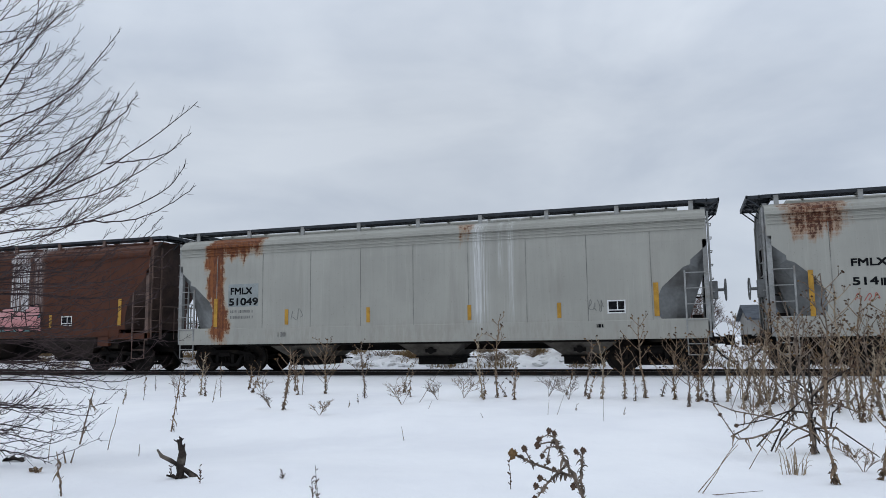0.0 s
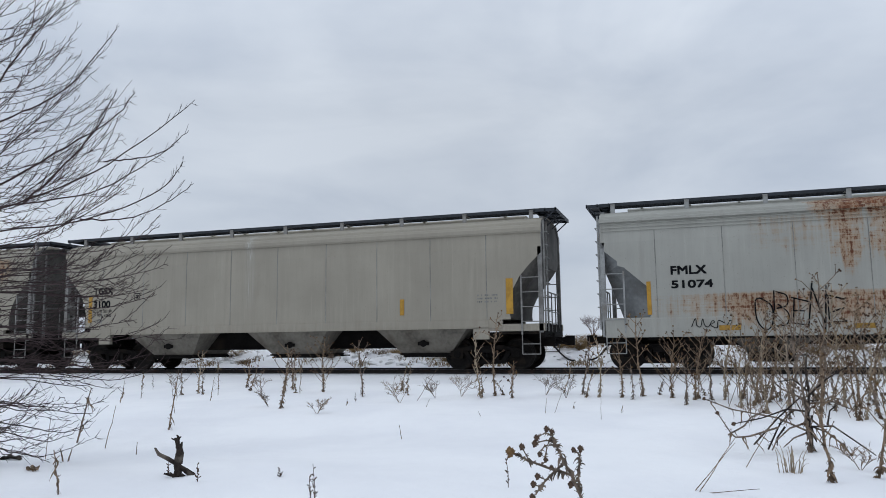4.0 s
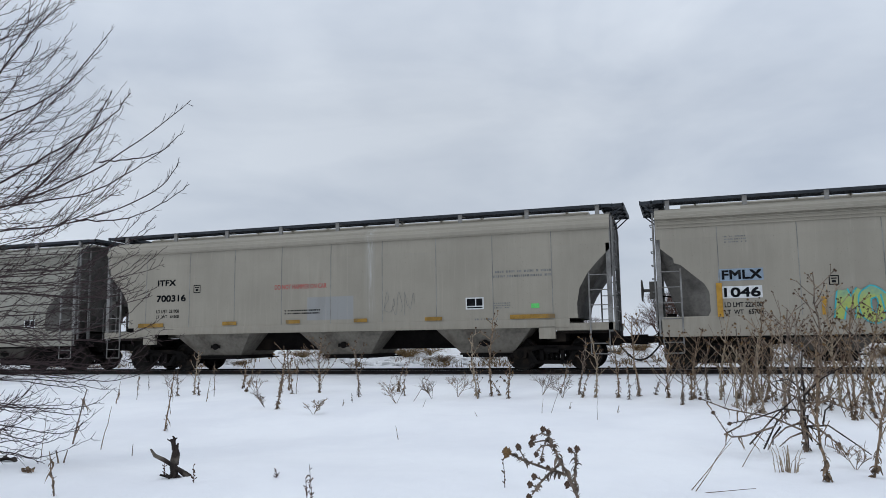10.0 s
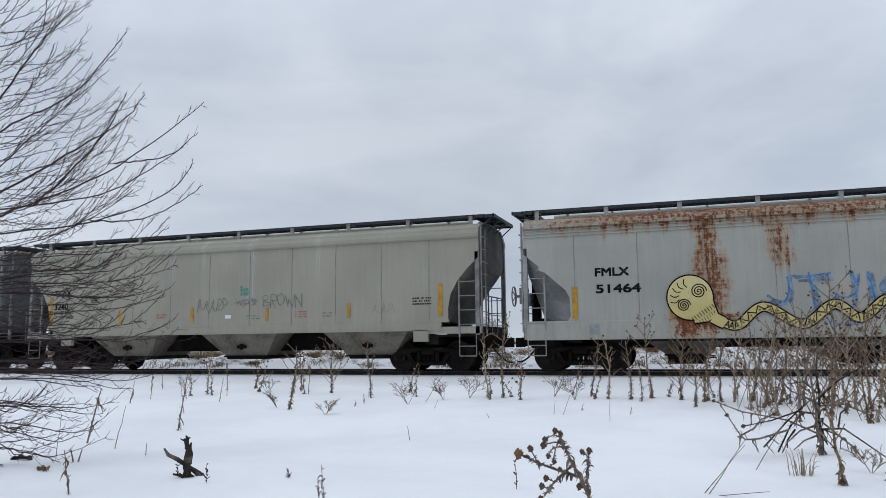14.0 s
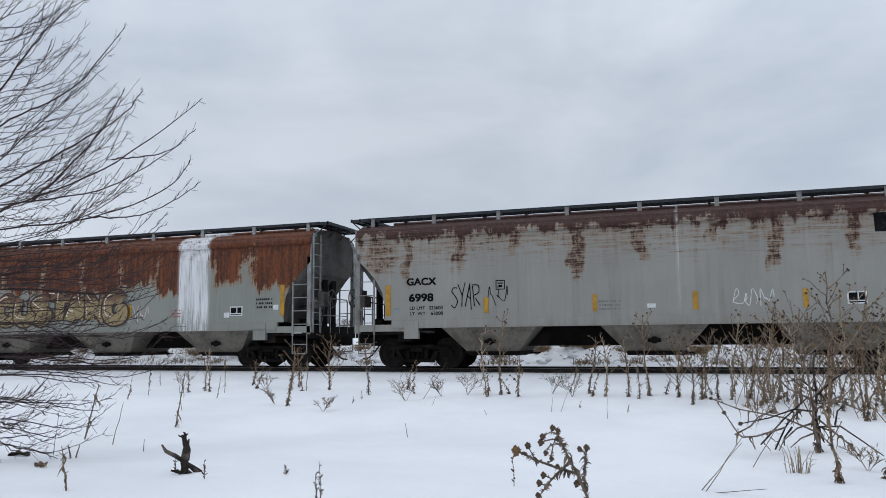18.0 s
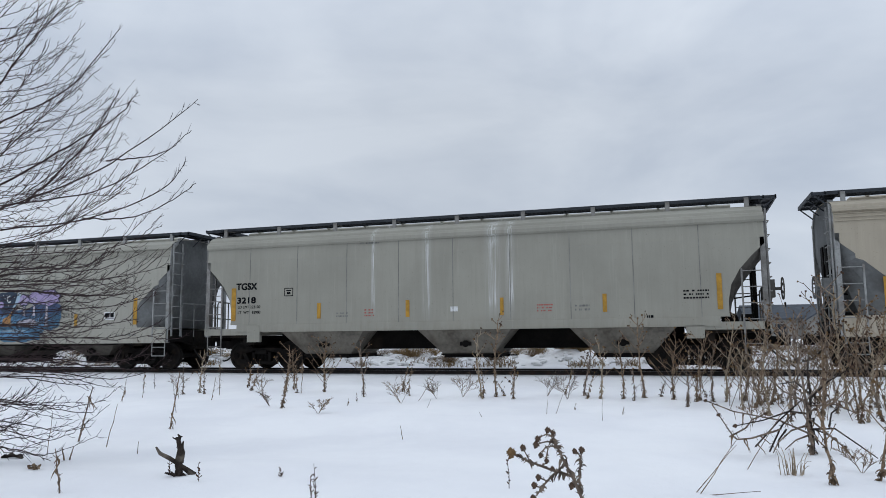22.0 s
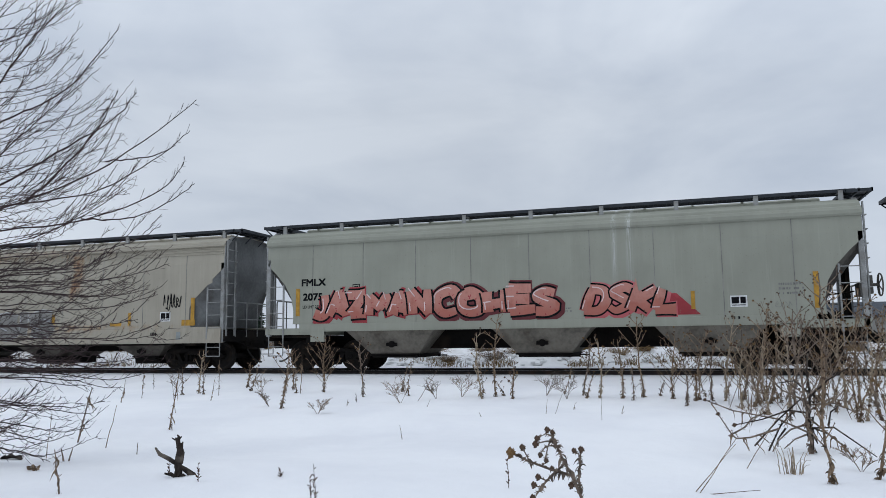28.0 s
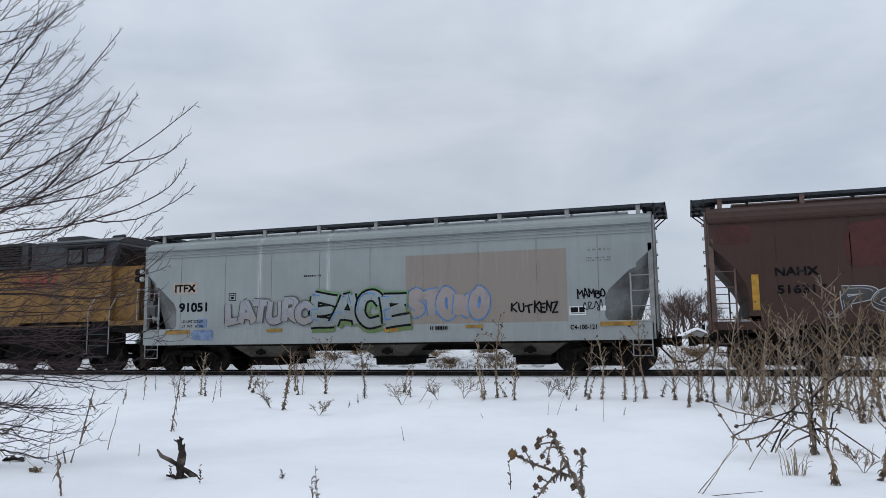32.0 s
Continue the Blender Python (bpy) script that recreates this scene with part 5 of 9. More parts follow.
def bent_arms():
    """Long arms of the dark thistle that have sunk onto the snow."""
    t = tagged(new("thistle"), "fallen dark thistle arms bent onto the snow", "thistle", "dead thistles in the snow")
    bx, by = 1.39, -11.70
    t.location = (bx, by, ground_z(bx, by))
    R, F, U = Vector((0.95, 0.312, 0)), Vector((-0.312, 0.95, 0)), Vector((0, 0, 1))
    rng = random.Random(15)
    for k, pts in enumerate((
            [(0, 0.22), (-0.28, 0.37), (-0.76, 0.46), (-1.03, 0.58)], [(-0.38, 0.28), (-0.8, 0.20), (-1.03, 0.21), (-1.14, 0.27), (-1.35, 0.53)], [(-1.0, 0.20), (-0.76, 0.29), (-0.62, 0.39), (-0.42, 0.44)],
            [(-0.69, 0.08), (-0.34, 0.38), (0, 0.62), (0.15, 0.8)], [(-0.52, 0.02), (-0.28, 0.30), (-0.03, 0.44)], [(0, 0.30), (0.2, 0.22), (0.41, 0.06)], [(0.02, 0.5), (0.4, 0.62), (0.75, 0.55), (0.95, 0.62)], [(0.0, 0.4), (0.3, 0.1), (0.34, -0.02)],
            [(0.0, 0.6), (-0.35, 0.75), (-0.6, 0.95), (-0.72, 1.12)], [(0.05, 0.7), (0.4, 0.95), (0.62, 1.25)])):
        bm = bmesh.new()
        d0 = rng.uniform(-0.25, 0.25)
        line = [R * a + U * (b + 0.02) + F * d0 * i for i, (a, b) in enumerate(pts)]
        strand(bm, line, 0.012, 0.006, 6)
        for a, b in zip(line, line[1:]):
            for j in range(int((b - a).length * 40)):
                p = a.lerp(b, rng.random())
                d = Vector((rng.uniform(-1, 1), rng.uniform(-1, 1), rng.uniform(-0.6, 0.9))).normalized()
                rod(bm, p, p + d * rng.uniform(0.015, 0.05), 0.005, 3, 0.001)
        part("arm", bm, DEADWOOD if k in (3, 4, 5) else DRY_GREY, t)
        place_mesh("seed_head", shared(("plant", "seed_head"), seed_head_mesh), HEAD, t, m=Matrix.Translation(line[-1]) @ Matrix.Scale(0.8, 4))
        for j in range(4):
            i = rng.randrange(len(line) - 1)
            place_mesh("withered_leaf", shared(("plant", "withered_leaf"), withered_leaf_mesh), DRY, t, m=Matrix.Translation(line[i].lerp(line[i + 1], rng.random())) @ pose(0, 0, 0, rng.uniform(-30, 30), rng.uniform(0, 60), rng.uniform(0, 360)) @ Matrix.Scale(rng.uniform(0.6, 1.2), 4))


bent_arms()


def broken_thistle(x, y):
    """A stout blackened stalk, snapped short, with bare arms low on it."""
    t = tagged(new("thistle"), "blackened broken thistle stalk with bare low arms", "thistle", "dead thistles in the snow")
    t.location = (x, y, ground_z(x, y) - 0.04)
    R, F, U = Vector((0.959, 0.282, 0)), Vector((-0.282, 0.959, 0)), Vector((0, 0, 1))
    rng = random.Random(77)
    bm = bmesh.new()
    stem = [R * a + U * h for a, h in ((0.0, 0.0), (0.015, 0.22), (-0.01, 0.48), (0.02, 0.74), (0.0, 1.02), (0.03, 1.25))]
    strand(bm, stem, 0.023, 0.010, 8)
    for k in range(26):
        p = stem[0].lerp(stem[3], rng.random())
        curled_leaf(bm, p, rng.uniform(0, 6.28), rng.uniform(0.05, 0.12), rng.uniform(-0.5, 0.3), rng)
    part("stalk", bm, DEADWOOD, t)
    arms = (
        [(0, 0.40), (-0.30, 0.34), (-0.52, 0.22), (-0.64, 0.12)], [(0, 0.52), (-0.28, 0.56), (-0.62, 0.46), (-0.98, 0.40)],
        [(0, 0.34), (0.22, 0.36), (0.40, 0.20), (0.56, 0.05)], [(0, 0.62), (0.30, 0.64), (0.62, 0.50)], [(0, 0.70), (0.18, 0.92), (0.42, 1.10)],
        [(0, 0.78), (-0.20, 0.92), (-0.42, 0.90)], [(0, 0.28), (-0.18, 0.20), (-0.30, 0.08)], [(-0.30, 0.34), (-0.38, 0.20), (-0.36, 0.10)], [(0.22, 0.36), (0.30, 0.52), (0.46, 0.60)])
    for k, pts in enumerate(arms):
        bm = bmesh.new()
        d = rng.uniform(-0.2, 0.2)
        line = [R * a + U * b + F * d * i for i, (a, b) in enumerate(pts)]
        strand(bm, line, 0.013, 0.006, 6)
        for a, b in zip(line, line[1:]):
            for j in range(int((b - a).length * 26)):
                p = a.lerp(b, rng.random())
                v = Vector((rng.uniform(-1, 1), rng.uniform(-1, 1), rng.uniform(-0.6, 0.9))).normalized()
                rod(bm, p, p + v * rng.uniform(0.015, 0.05), 0.004, 3, 0.001)
        part("arm", bm, DEADWOOD if k % 3 else DRY_GREY, t)
        if k in (1, 3, 4, 8):
            place_mesh("seed_head", shared(("plant", "seed_head"), seed_head_mesh), HEAD, t, m=Matrix.Translation(line[-1]) @ Matrix.Scale(0.9, 4))


broken_thistle(1.40, -11.67)
for i, (x, y, h) in enumerate(((-4.61, -15.58, 0.19), (-3.96, -15.13, 0.10), (-3.04, -16.14, 0.40), (-3.10, -16.10, 0.28), (-1.64, -14.98, 0.28), (-5.25, -15.2, 0.15), (-13.58, -5.31, 0.4), (-6.6, -7.6, 0.2), (-0.6, -16.3, 0.12), (0.35, -15.6, 0.08))):
    sprig(x, y, h, 7 + i)
grass_clump(0.98, -13.18, 0.36, 4, 26, 0.2, "pale clump of dead grass in snow", DRY_PALE)
for i, (x, y, tx, ty, tz) in enumerate(((0.04, -14.32, 0.36, 0.05, 0.50), (0.06, -14.32, 0.52, -0.05, 0.06), (0.0, -14.30, 0.40, 0.1, 0.44))):
    dry_stick(x, y, (tx, ty, tz), 0.005, 200 + i, 0, "thin bent straw lying over the snow")
# tufts and brown litter on the bank behind the track
for i, (x, y, h) in enumerate(((-9.9, 3.2, 0.55), (-10.6, 3.6, 0.4), (-4.1, 3.0, 0.6), (-3.5, 3.3, 0.5), (-5.2, 3.5, 0.4), (-19.6, 3.0, 0.7), (-18.9, 3.3, 0.5), (-24.0, 3.5, 0.6), (-14.4, 3.3, 0.45), (0.2, 3.2, 0.5), (2.6, 3.5, 0.5), (-1.4, 3.6, 0.35), (-7.2, 3.8, 0.35), (-12.3, 3.6, 0.4), (-28.0, 3.5, 0.6), (5.0, 3.2, 0.5), (-16.6, 3.8, 0.4), (-21.8, 3.6, 0.4))):
    grass_clump(x, y + 1.3, h * 0.9, 40 + i, 260, 1.0, "matted brown grass tuft on the snow bank")

rng = random.Random(52)
for i in range(46):
    x = rng.uniform(-34, 7)
    grass_clump(x, rng.uniform(3.4, 6.2), rng.uniform(0.2, 0.5), 140 + i, 130, 1.2, "matted brown grass tuft on the snow bank", (GRASS, DRY, DRY_GREY)[i % 3])
# lumps of ploughed snow along the foot of the bank
bm = bmesh.new()
for k in range(900):
    x, y = rng.uniform(-36, 8), 3.2 + abs(rng.gauss(0, 1.5))
    if noise.noise((x * 0.5, y * 0.5, 11.0)) < -0.12:
        continue
    r = rng.uniform(0.04, 0.15)
    z = ground_z(x, y) + r * rng.uniform(-0.25, 0.2)
    got = bmesh.ops.create_icosphere(bm, subdivisions=2, radius=r)
    sx, sy, sz, ph = rng.uniform(0.8, 1.7), rng.uniform(0.7, 1.2), rng.uniform(0.45, 0.85), rng.uniform(0, 50)
    for v in got["verts"]:
        f = 1 + 0.55 * noise.noise(v.co * (1.7 / r) + Vector((ph, ph, 0)))
        v.co = Vector((x + v.co.x * sx * f, y + v.co.y * sy * f, z + v.co.z * sz * f))
for f in bm.faces:
    f.smooth = True
tagged(part("snow_lumps", bm, SNOW), "lumpy ploughed snow along the bank behind the track", "snow", "", "stuff")

# brown litter and small grass over the bank
rng = random.Random(31)
bm = bmesh.new()
for k in range(6500):
    x, y = rng.uniform(-36, 8), 2.6 + abs(rng.gauss(0, 0.9))
    if noise.noise((x * 0.9, y * 0.9, 4.0)) < 0.10:
        continue
    z = ground_z(x, y) - 0.02
    h, a = rng.uniform(0.05, 0.28), rng.uniform(0, math.tau)
    strand(bm, [(x, y, z), (x + 0.03 * math.cos(a), y + 0.03 * math.sin(a), z + h * 0.7), (x + 0.14 * math.cos(a), y + 0.14 * math.sin(a), z + h)], 0.011, 0.003, 3)
tagged(part("grass_litter", bm, GRASS), "brown grass stubble poking through the snow bank", "grass", "", "stuff")


def stump():
    s = tagged(new("stump"), "dark broken tree stump with a leaning prong", "stump")
    s.location = (-5.06, -15.31, ground_z(-5.06, -15.31) - 0.03)
    R = Vector((0.95, 0.312, 0))
    rng = random.Random(9)

    def chunk(pts, r0, r1):
        bm = bmesh.new()
        strand(bm, pts, r0, r1, 9)
        for v in bm.verts:
            v.co += Vector((rng.uniform(-1, 1), rng.uniform(-1, 1), rng.uniform(-1, 1))) * 0.007
        return bm

    U = Vector((0, 0, 1))
    part("stub", chunk([U * 0, U * 0.10 + R * 0.015, U * 0.20 + R * 0.0, U * 0.30 + R * 0.012, U * 0.38 - R * 0.004, U * 0.44 + R * 0.004], 0.048, 0.012), DEADWOOD, s)
    part("broken_tip", chunk([U * 0.16 + R * 0.03, U * 0.26 + R * 0.04, U * 0.33 + R * 0.035, U * 0.375 + R * 0.045], 0.026, 0.007), DEADWOOD, s)
    part("prong", chunk([R * 0.17 + U * 0.03, R * 0.09 + U * 0.09, R * 0.0 + U * 0.15, R * -0.10 + U * 0.205, R * -0.19 + U * 0.255, R * -0.235 + U * 0.32], 0.030, 0.011), DEADWOOD, s)
    for k in range(14):
        q = rng.random()
        p = U * (0.05 + 0.33 * q) + R * rng.uniform(-0.01, 0.02)
        part("splinter", chunk([p, p + U * 0.05 + R * rng.uniform(-0.03, 0.03), p + U * rng.uniform(0.06, 0.10) + R * rng.uniform(-0.06, 0.06)], 0.012, 0.003), DEADWOOD, s)
    for k in range(6):
        a = rng.uniform(0, math.tau)
        part("root_splinter", chunk([U * 0.02, Vector((math.cos(a) * 0.07, math.sin(a) * 0.07, 0.05)), Vector((math.cos(a) * 0.13, math.sin(a) * 0.13, rng.uniform(0.0, 0.12)))], 0.02, 0.007), DEADWOOD, s)


stump()


def litter_piece(x, y, size, name, label, mat, seed):
    """A crumpled scrap lying on the snow."""
    rng = random.Random(seed)
    ob = tagged(new(name), label, "litter")
    ob.location = (x, y, ground_z(x, y) + 0.005)
    bm = bmesh.new()
    for k in range(5):
        a = rng.uniform(-0.5, 0.5) + math.pi * (k // 3)
        curled_leaf(bm, Vector((rng.uniform(-0.03, 0.03), rng.uniform(-0.03, 0.03), 0.02)), a, size * rng.uniform(0.6, 1.1), rng.uniform(0.0, 0.5), rng)
    strand(bm, [(-size * 0.6, 0, 0.0), (0, 0.01, 0.02), (size * 0.7, -0.01, 0.01)], 0.012, 0.005, 6)
    part("scrap", bm, mat, ob)


litter_piece(-7.04, -15.24, 0.13, "dead_leaf", "curled brown dead leaf lying on snow", DRY, 4)
litter_piece(-8.28, -14.42, 0.24, "bark_scrap", "dark scrap of bark lying on snow", DEADWOOD, 6)


# ---------- the bare tree beside the camera ----------
def near_tree():
    """Limbs sweep out from a trunk that stands beside the view and turn up towards their tips."""
    tree = tagged(new("bare_tree"), "leafless many-branched tree with dark thin twigs", "tree")
    bx, by = -8.31, -15.13
    foot = ground_z(bx, by) - 0.05
    tree.location = (bx, by, foot)
    R, F, U = Vector((0.95, 0.312, 0)), Vector((-0.312, 0.95, 0)), Vector((0, 0, 1))
    rng = random.Random(21)

    def at(a, z, d=0.0):
        return R * a + U * (z - foot) + F * d

    bm = bmesh.new()
    strand(bm, [R * -0.1, U * 0.8 - R * 0.12, U * 1.9 - R * 0.15, U * 3.2 - R * 0.2, U * 4.6 - R * 0.2, U * 5.8 - R * 0.1], 0.11, 0.02, 10)
    part("trunk", bm, BARK, tree)

    def line(pts, jit=0.012):
        """Through the control points, with a slight crook at every node."""
        q = [pts[0]] + list(pts) + [pts[-1]]
        out = []
        for i in range(1, len(q) - 2):
            p0, p1, p2, p3 = q[i - 1:i + 3]
            for k in range(6):
                t = k / 6
                out.append(0.5 * (2 * p1 + (p2 - p0) * t + (2 * p0 - 5 * p1 + 4 * p2 - p3) * t * t + (3 * p1 - p0 - 3 * p2 + p3) * t ** 3) + Vector((rng.uniform(-1, 1), rng.uniform(-1, 1), rng.uniform(-1, 1))) * jit)
        return out + [q[-1]]

    def spur(bm, p, d, ln, r, forked=True):
        """A short stiff twig with a crook and one or two side buds."""
        q = p + d * ln * 0.55
        e = (d + U * rng.uniform(0.0, 0.5)).normalized()
        tip = q + e * ln * 0.45
        strand(bm, [p, q, tip], r, r * 0.6, 4)
        if forked:
            for k in range(rng.randint(1, 3)):
                s = p.lerp(q, rng.uniform(0.4, 1.0))
                f = (d + R * rng.uniform(-0.6, 0.5) + U * rng.uniform(-0.7, 0.9) + F * rng.uniform(-0.5, 0.5)).normalized()
                strand(bm, [s, s + f * ln * rng.uniform(0.2, 0.5)], r * 0.8, r * 0.5, 4)

    def limb(pts, r0, r1, spurs, longs):
        bm = bmesh.new()
        ln = line(pts)
        strand(bm, ln, r0, r1, 6)
        total = sum((b - a).length for a, b in zip(ln, ln[1:]))
        n = int(total * spurs)
        for k in range(n):
            f = 0.10 + 0.89 * (k + rng.random()) / n
            i = min(len(ln) - 2, int(f * (len(ln) - 1)))
            p = ln[i].lerp(ln[i + 1], f * (len(ln) - 1) - i)
            d = (ln[i + 1] - ln[i]).normalized()
            up = 1 if (k % 2 or rng.random() < 0.45) else -1
            e = (d * rng.uniform(0.5, 1.1) + U * up * rng.uniform(0.5, 1.0) + F * rng.uniform(-0.4, 0.4)).normalized()
            if rng.random() < longs * (1.1 - f):
                far = rng.uniform(0.35, 0.85) * (1.2 - 0.6 * f)
                e = (d + U * up * rng.uniform(0.2, 0.55) + F * rng.uniform(-0.3, 0.3)).normalized()
                sub = line([p, p + e * far * 0.5 + U * 0.01, p + e * far + U * far * rng.uniform(0.02, 0.22)], 0.008)
                strand(bm, sub, 0.0046, 0.0028, 4)
                for j in range(int(far * 9)):
                    g = rng.randrange(2, len(sub) - 1)
                    h = (e + U * rng.choice((-0.8, 0.9, 0.9)) * rng.uniform(0.5, 1) + F * rng.uniform(-0.4, 0.4)).normalized()
                    spur(bm, sub[g], h, rng.uniform(0.04, 0.15), 0.0030, rng.random() < 0.3)
            else:
                spur(bm, p, e, rng.uniform(0.05, 0.20) * (1.15 - 0.4 * f), 0.0027, rng.random() < 0.45)
        part("limb", bm, BARK, tree)

    leaders = [
        [(-0.15, 2.35), (0.56, 2.64), (1.65, 3.14), (2.69, 3.97)], [(0.56, 2.64), (0.90, 3.01), (1.36, 3.58), (1.62, 4.15)],
        [(-0.15, 2.58), (0.82, 3.17), (1.64, 3.71), (1.92, 4.08)], [(-0.20, 3.41), (0.37, 3.77), (1.05, 4.17), (1.62, 4.97)],
        [(-0.20, 3.70), (0.32, 4.58), (0.55, 4.96), (0.88, 5.37)], [(-0.15, 2.29), (1.27, 2.46), (2.19, 2.83), (2.48, 3.23)],
        [(-0.15, 2.57), (1.26, 2.75), (1.91, 3.05), (2.41, 3.41)], [(1.27, 2.46), (1.83, 2.47), (2.30, 2.67), (2.63, 2.93)],
        [(1.65, 3.14), (2.04, 3.19), (2.35, 3.29), (2.63, 3.56)], [(-0.15, 1.97), (0.60, 2.18), (1.27, 2.46), (1.81, 2.85)],
        [(-0.20, 2.80), (0.52, 3.52), (0.85, 3.88), (1.39, 4.39)]]
    for k, pts in enumerate(leaders):
        d = rng.uniform(-0.15, 0.15)
        limb([at(a, z, d + 0.05 * i) for i, (a, z) in enumerate(pts)], 0.0165 - 0.0008 * k, 0.0036, 9, 0.22)
    # thinner limbs fill the fan between the leaders
    for k in range(46):
        z = 1.8 + 3.3 * (k + rng.random()) / 46
        f = (z - 1.8) / 2.6
        reach = rng.uniform(0.9, 2.0) * (1.15 - 0.45 * f)
        slope = math.tan(radians(rng.uniform(4, 22) + 15 * f))
        tip = reach * (slope + rng.uniform(0.02, 0.25))
        side = rng.uniform(-0.7, 0.7)
        limb([at(-0.15, z), at(reach * 0.4, z + reach * 0.4 * slope * 0.8, side * 0.4), at(reach * 0.75, z + reach * 0.75 * slope * 0.95, side * 0.8), at(reach, z + tip, side)], 0.0050, 0.0024, 8, 0.24)
    # low limbs reach out level across the train and droop to the snow
    for k in range(56):
        z = rng.uniform(-0.30, 1.95)
        reach = rng.uniform(1.1, 2.6) if z > 0.45 else rng.uniform(0.6, 1.5)
        drop = rng.uniform(-0.28, 0.16) if z < 1.0 else rng.uniform(-0.12, 0.30)
        side = rng.uniform(-0.8, 0.8)
        limb([at(-0.15, z), at(reach * 0.4, z + drop * 0.25, side * 0.4), at(reach * 0.75, z + drop * 0.6 - 0.04, side * 0.8), at(reach, z + drop + rng.uniform(-0.02, 0.16), side)], 0.0082, 0.0036, 9, 0.30)


near_tree()


# ---------- distance ----------
def crown_mesh(bm, seed, h, levels=5, dense=3):
    rng = random.Random(seed)

    def grow(p, d, ln, r, lv):
        q = p + d * ln
        strand(bm, [p, q], r, r * 0.65, 3)
        if lv:
            for k in range(dense if lv > 1 else dense + 1):
                e = (d + Vector((rng.uniform(-1, 1), rng.uniform(-1, 1), rng.uniform(-0.35, 0.7))) * 0.8).normalized()
                grow(p.lerp(q, rng.uniform(0.5, 1.0)), e, ln * rng.uniform(0.6, 0.85), r * 0.6, lv - 1)

    for k in range(4):
        a = math.tau * k / 4
        grow(Vector((0, 0, h * 0.1)), Vector((math.cos(a) * 0.5, math.sin(a) * 0.5, 1)).normalized(), h * 0.27, h * 0.012, levels)


def far_tree(x, y, h, seed, mat, variant, label="bare reddish-brown tree far behind the tracks"):
    t = tagged(new("bare_tree"), label, "tree", "bare trees in the distance")
    t.location = (x, y, ground_z(x, y) - 0.1)
    t.rotation_euler = (0, 0, seed)
    t.scale = (h, h, h)
    place_mesh("trunk", shared(("far", "trunk"), lambda bm: strand(bm, [(0, 0, 0), (0.01, 0, 0.15), (0, 0.01, 0.4)], 0.028, 0.012, 6)), mat, t)
    place_mesh("crown", shared(("far", variant, "crown"), lambda bm: crown_mesh(bm, variant, 1.0, 5, 3)), mat, t)


# Distance haze is put into this paler twig colour.
HAZE_TWIG = plain("hazy_grey_twigs", (0.20, 0.165, 0.16), 0.95, 0.0, 0.2, 0.3, 0.1)
for i, (x, y, h, red) in enumerate(((-0.4, 56.9, 8.0, 1), (0.5, 58.2, 7.2, 1), (-1.3, 58.6, 7.0, 1), (1.9, 60.0, 5.6, 1), (-2.2, 64.0, 5.6, 1), (9, 118, 7.0, 0), (14, 130, 8.5, 0), (20, 124, 7.5, 0), (30, 140, 9.0, 0), (-20, 150, 8, 0), (-45, 140, 8, 0), (-75, 130, 8, 0), (-105, 120, 9, 0), (-60, 150, 7, 0), (-130, 110, 9, 0), (45, 135, 9, 0), (38, 150, 8, 0), (-8, 140, 7, 0))):
    far_tree(x, y, h, i * 1.3, BARK_RED if red else HAZE_TWIG, i % 3, "bare reddish-brown tree far behind the tracks" if red else "hazy bare tree on the horizon")


def conifer(x, y, h, seed):
    t = tagged(new("conifer"), "dark green conifer beyond the tracks", "tree", "conifers beyond the tracks")
    t.location = (x, y, ground_z(x, y) - 0.1)
    bm = bmesh.new()
    strand(bm, [(0, 0, 0), (0, 0, h * 0.5), (0, 0, h)], 0.12, 0.02, 6)
    part("trunk", bm, BARK, t)
    rng = random.Random(seed)
    bm = bmesh.new()
    for k in range(420):
        f = rng.random() ** 0.8
        a = rng.uniform(0, math.tau)
        r = (1 - f) * h * 0.24 * rng.uniform(0.6, 1.1) + 0.1
        p, q = Vector((0, 0, h * (0.1 + 0.9 * f))), Vector((math.cos(a) * r, math.sin(a) * r, h * (0.1 + 0.9 * f) - 0.25 * r))
        rod(bm, p, q, 0.09, 4, 0.02)
        for j in range(3):
            m = p.lerp(q, rng.uniform(0.4, 1))
            rod(bm, m, m + Vector((rng.uniform(-1, 1), rng.uniform(-1, 1), rng.uniform(-0.6, 0.1))) * 0.3, 0.05, 3, 0.01)
    part("crown", bm, plain("conifer_needles", (0.025, 0.04, 0.028), 0.9, 0.0, 0.4, 2.0, 0.2), t)


for i, (x, y, h) in enumerate(((-33, 30.4, 4.6), (-37, 29.0, 4.2), (-35, 33, 3.6), (-52, 40, 5))):
    conifer(x, y, h, i)

SHINGLE = plain("dark_shingles", (0.075, 0.085, 0.10), 0.9, 0.0, 0.25, 2.0, 0.2)
SIDING = plain("grey_siding", (0.24, 0.235, 0.22), 0.8, 0.0, 0.15, 1.0, 0.3)
GLASS = plain("dark_window_glass", (0.03, 0.035, 0.045), 0.1, 0.0, 0.2, 1.0, 0.6)


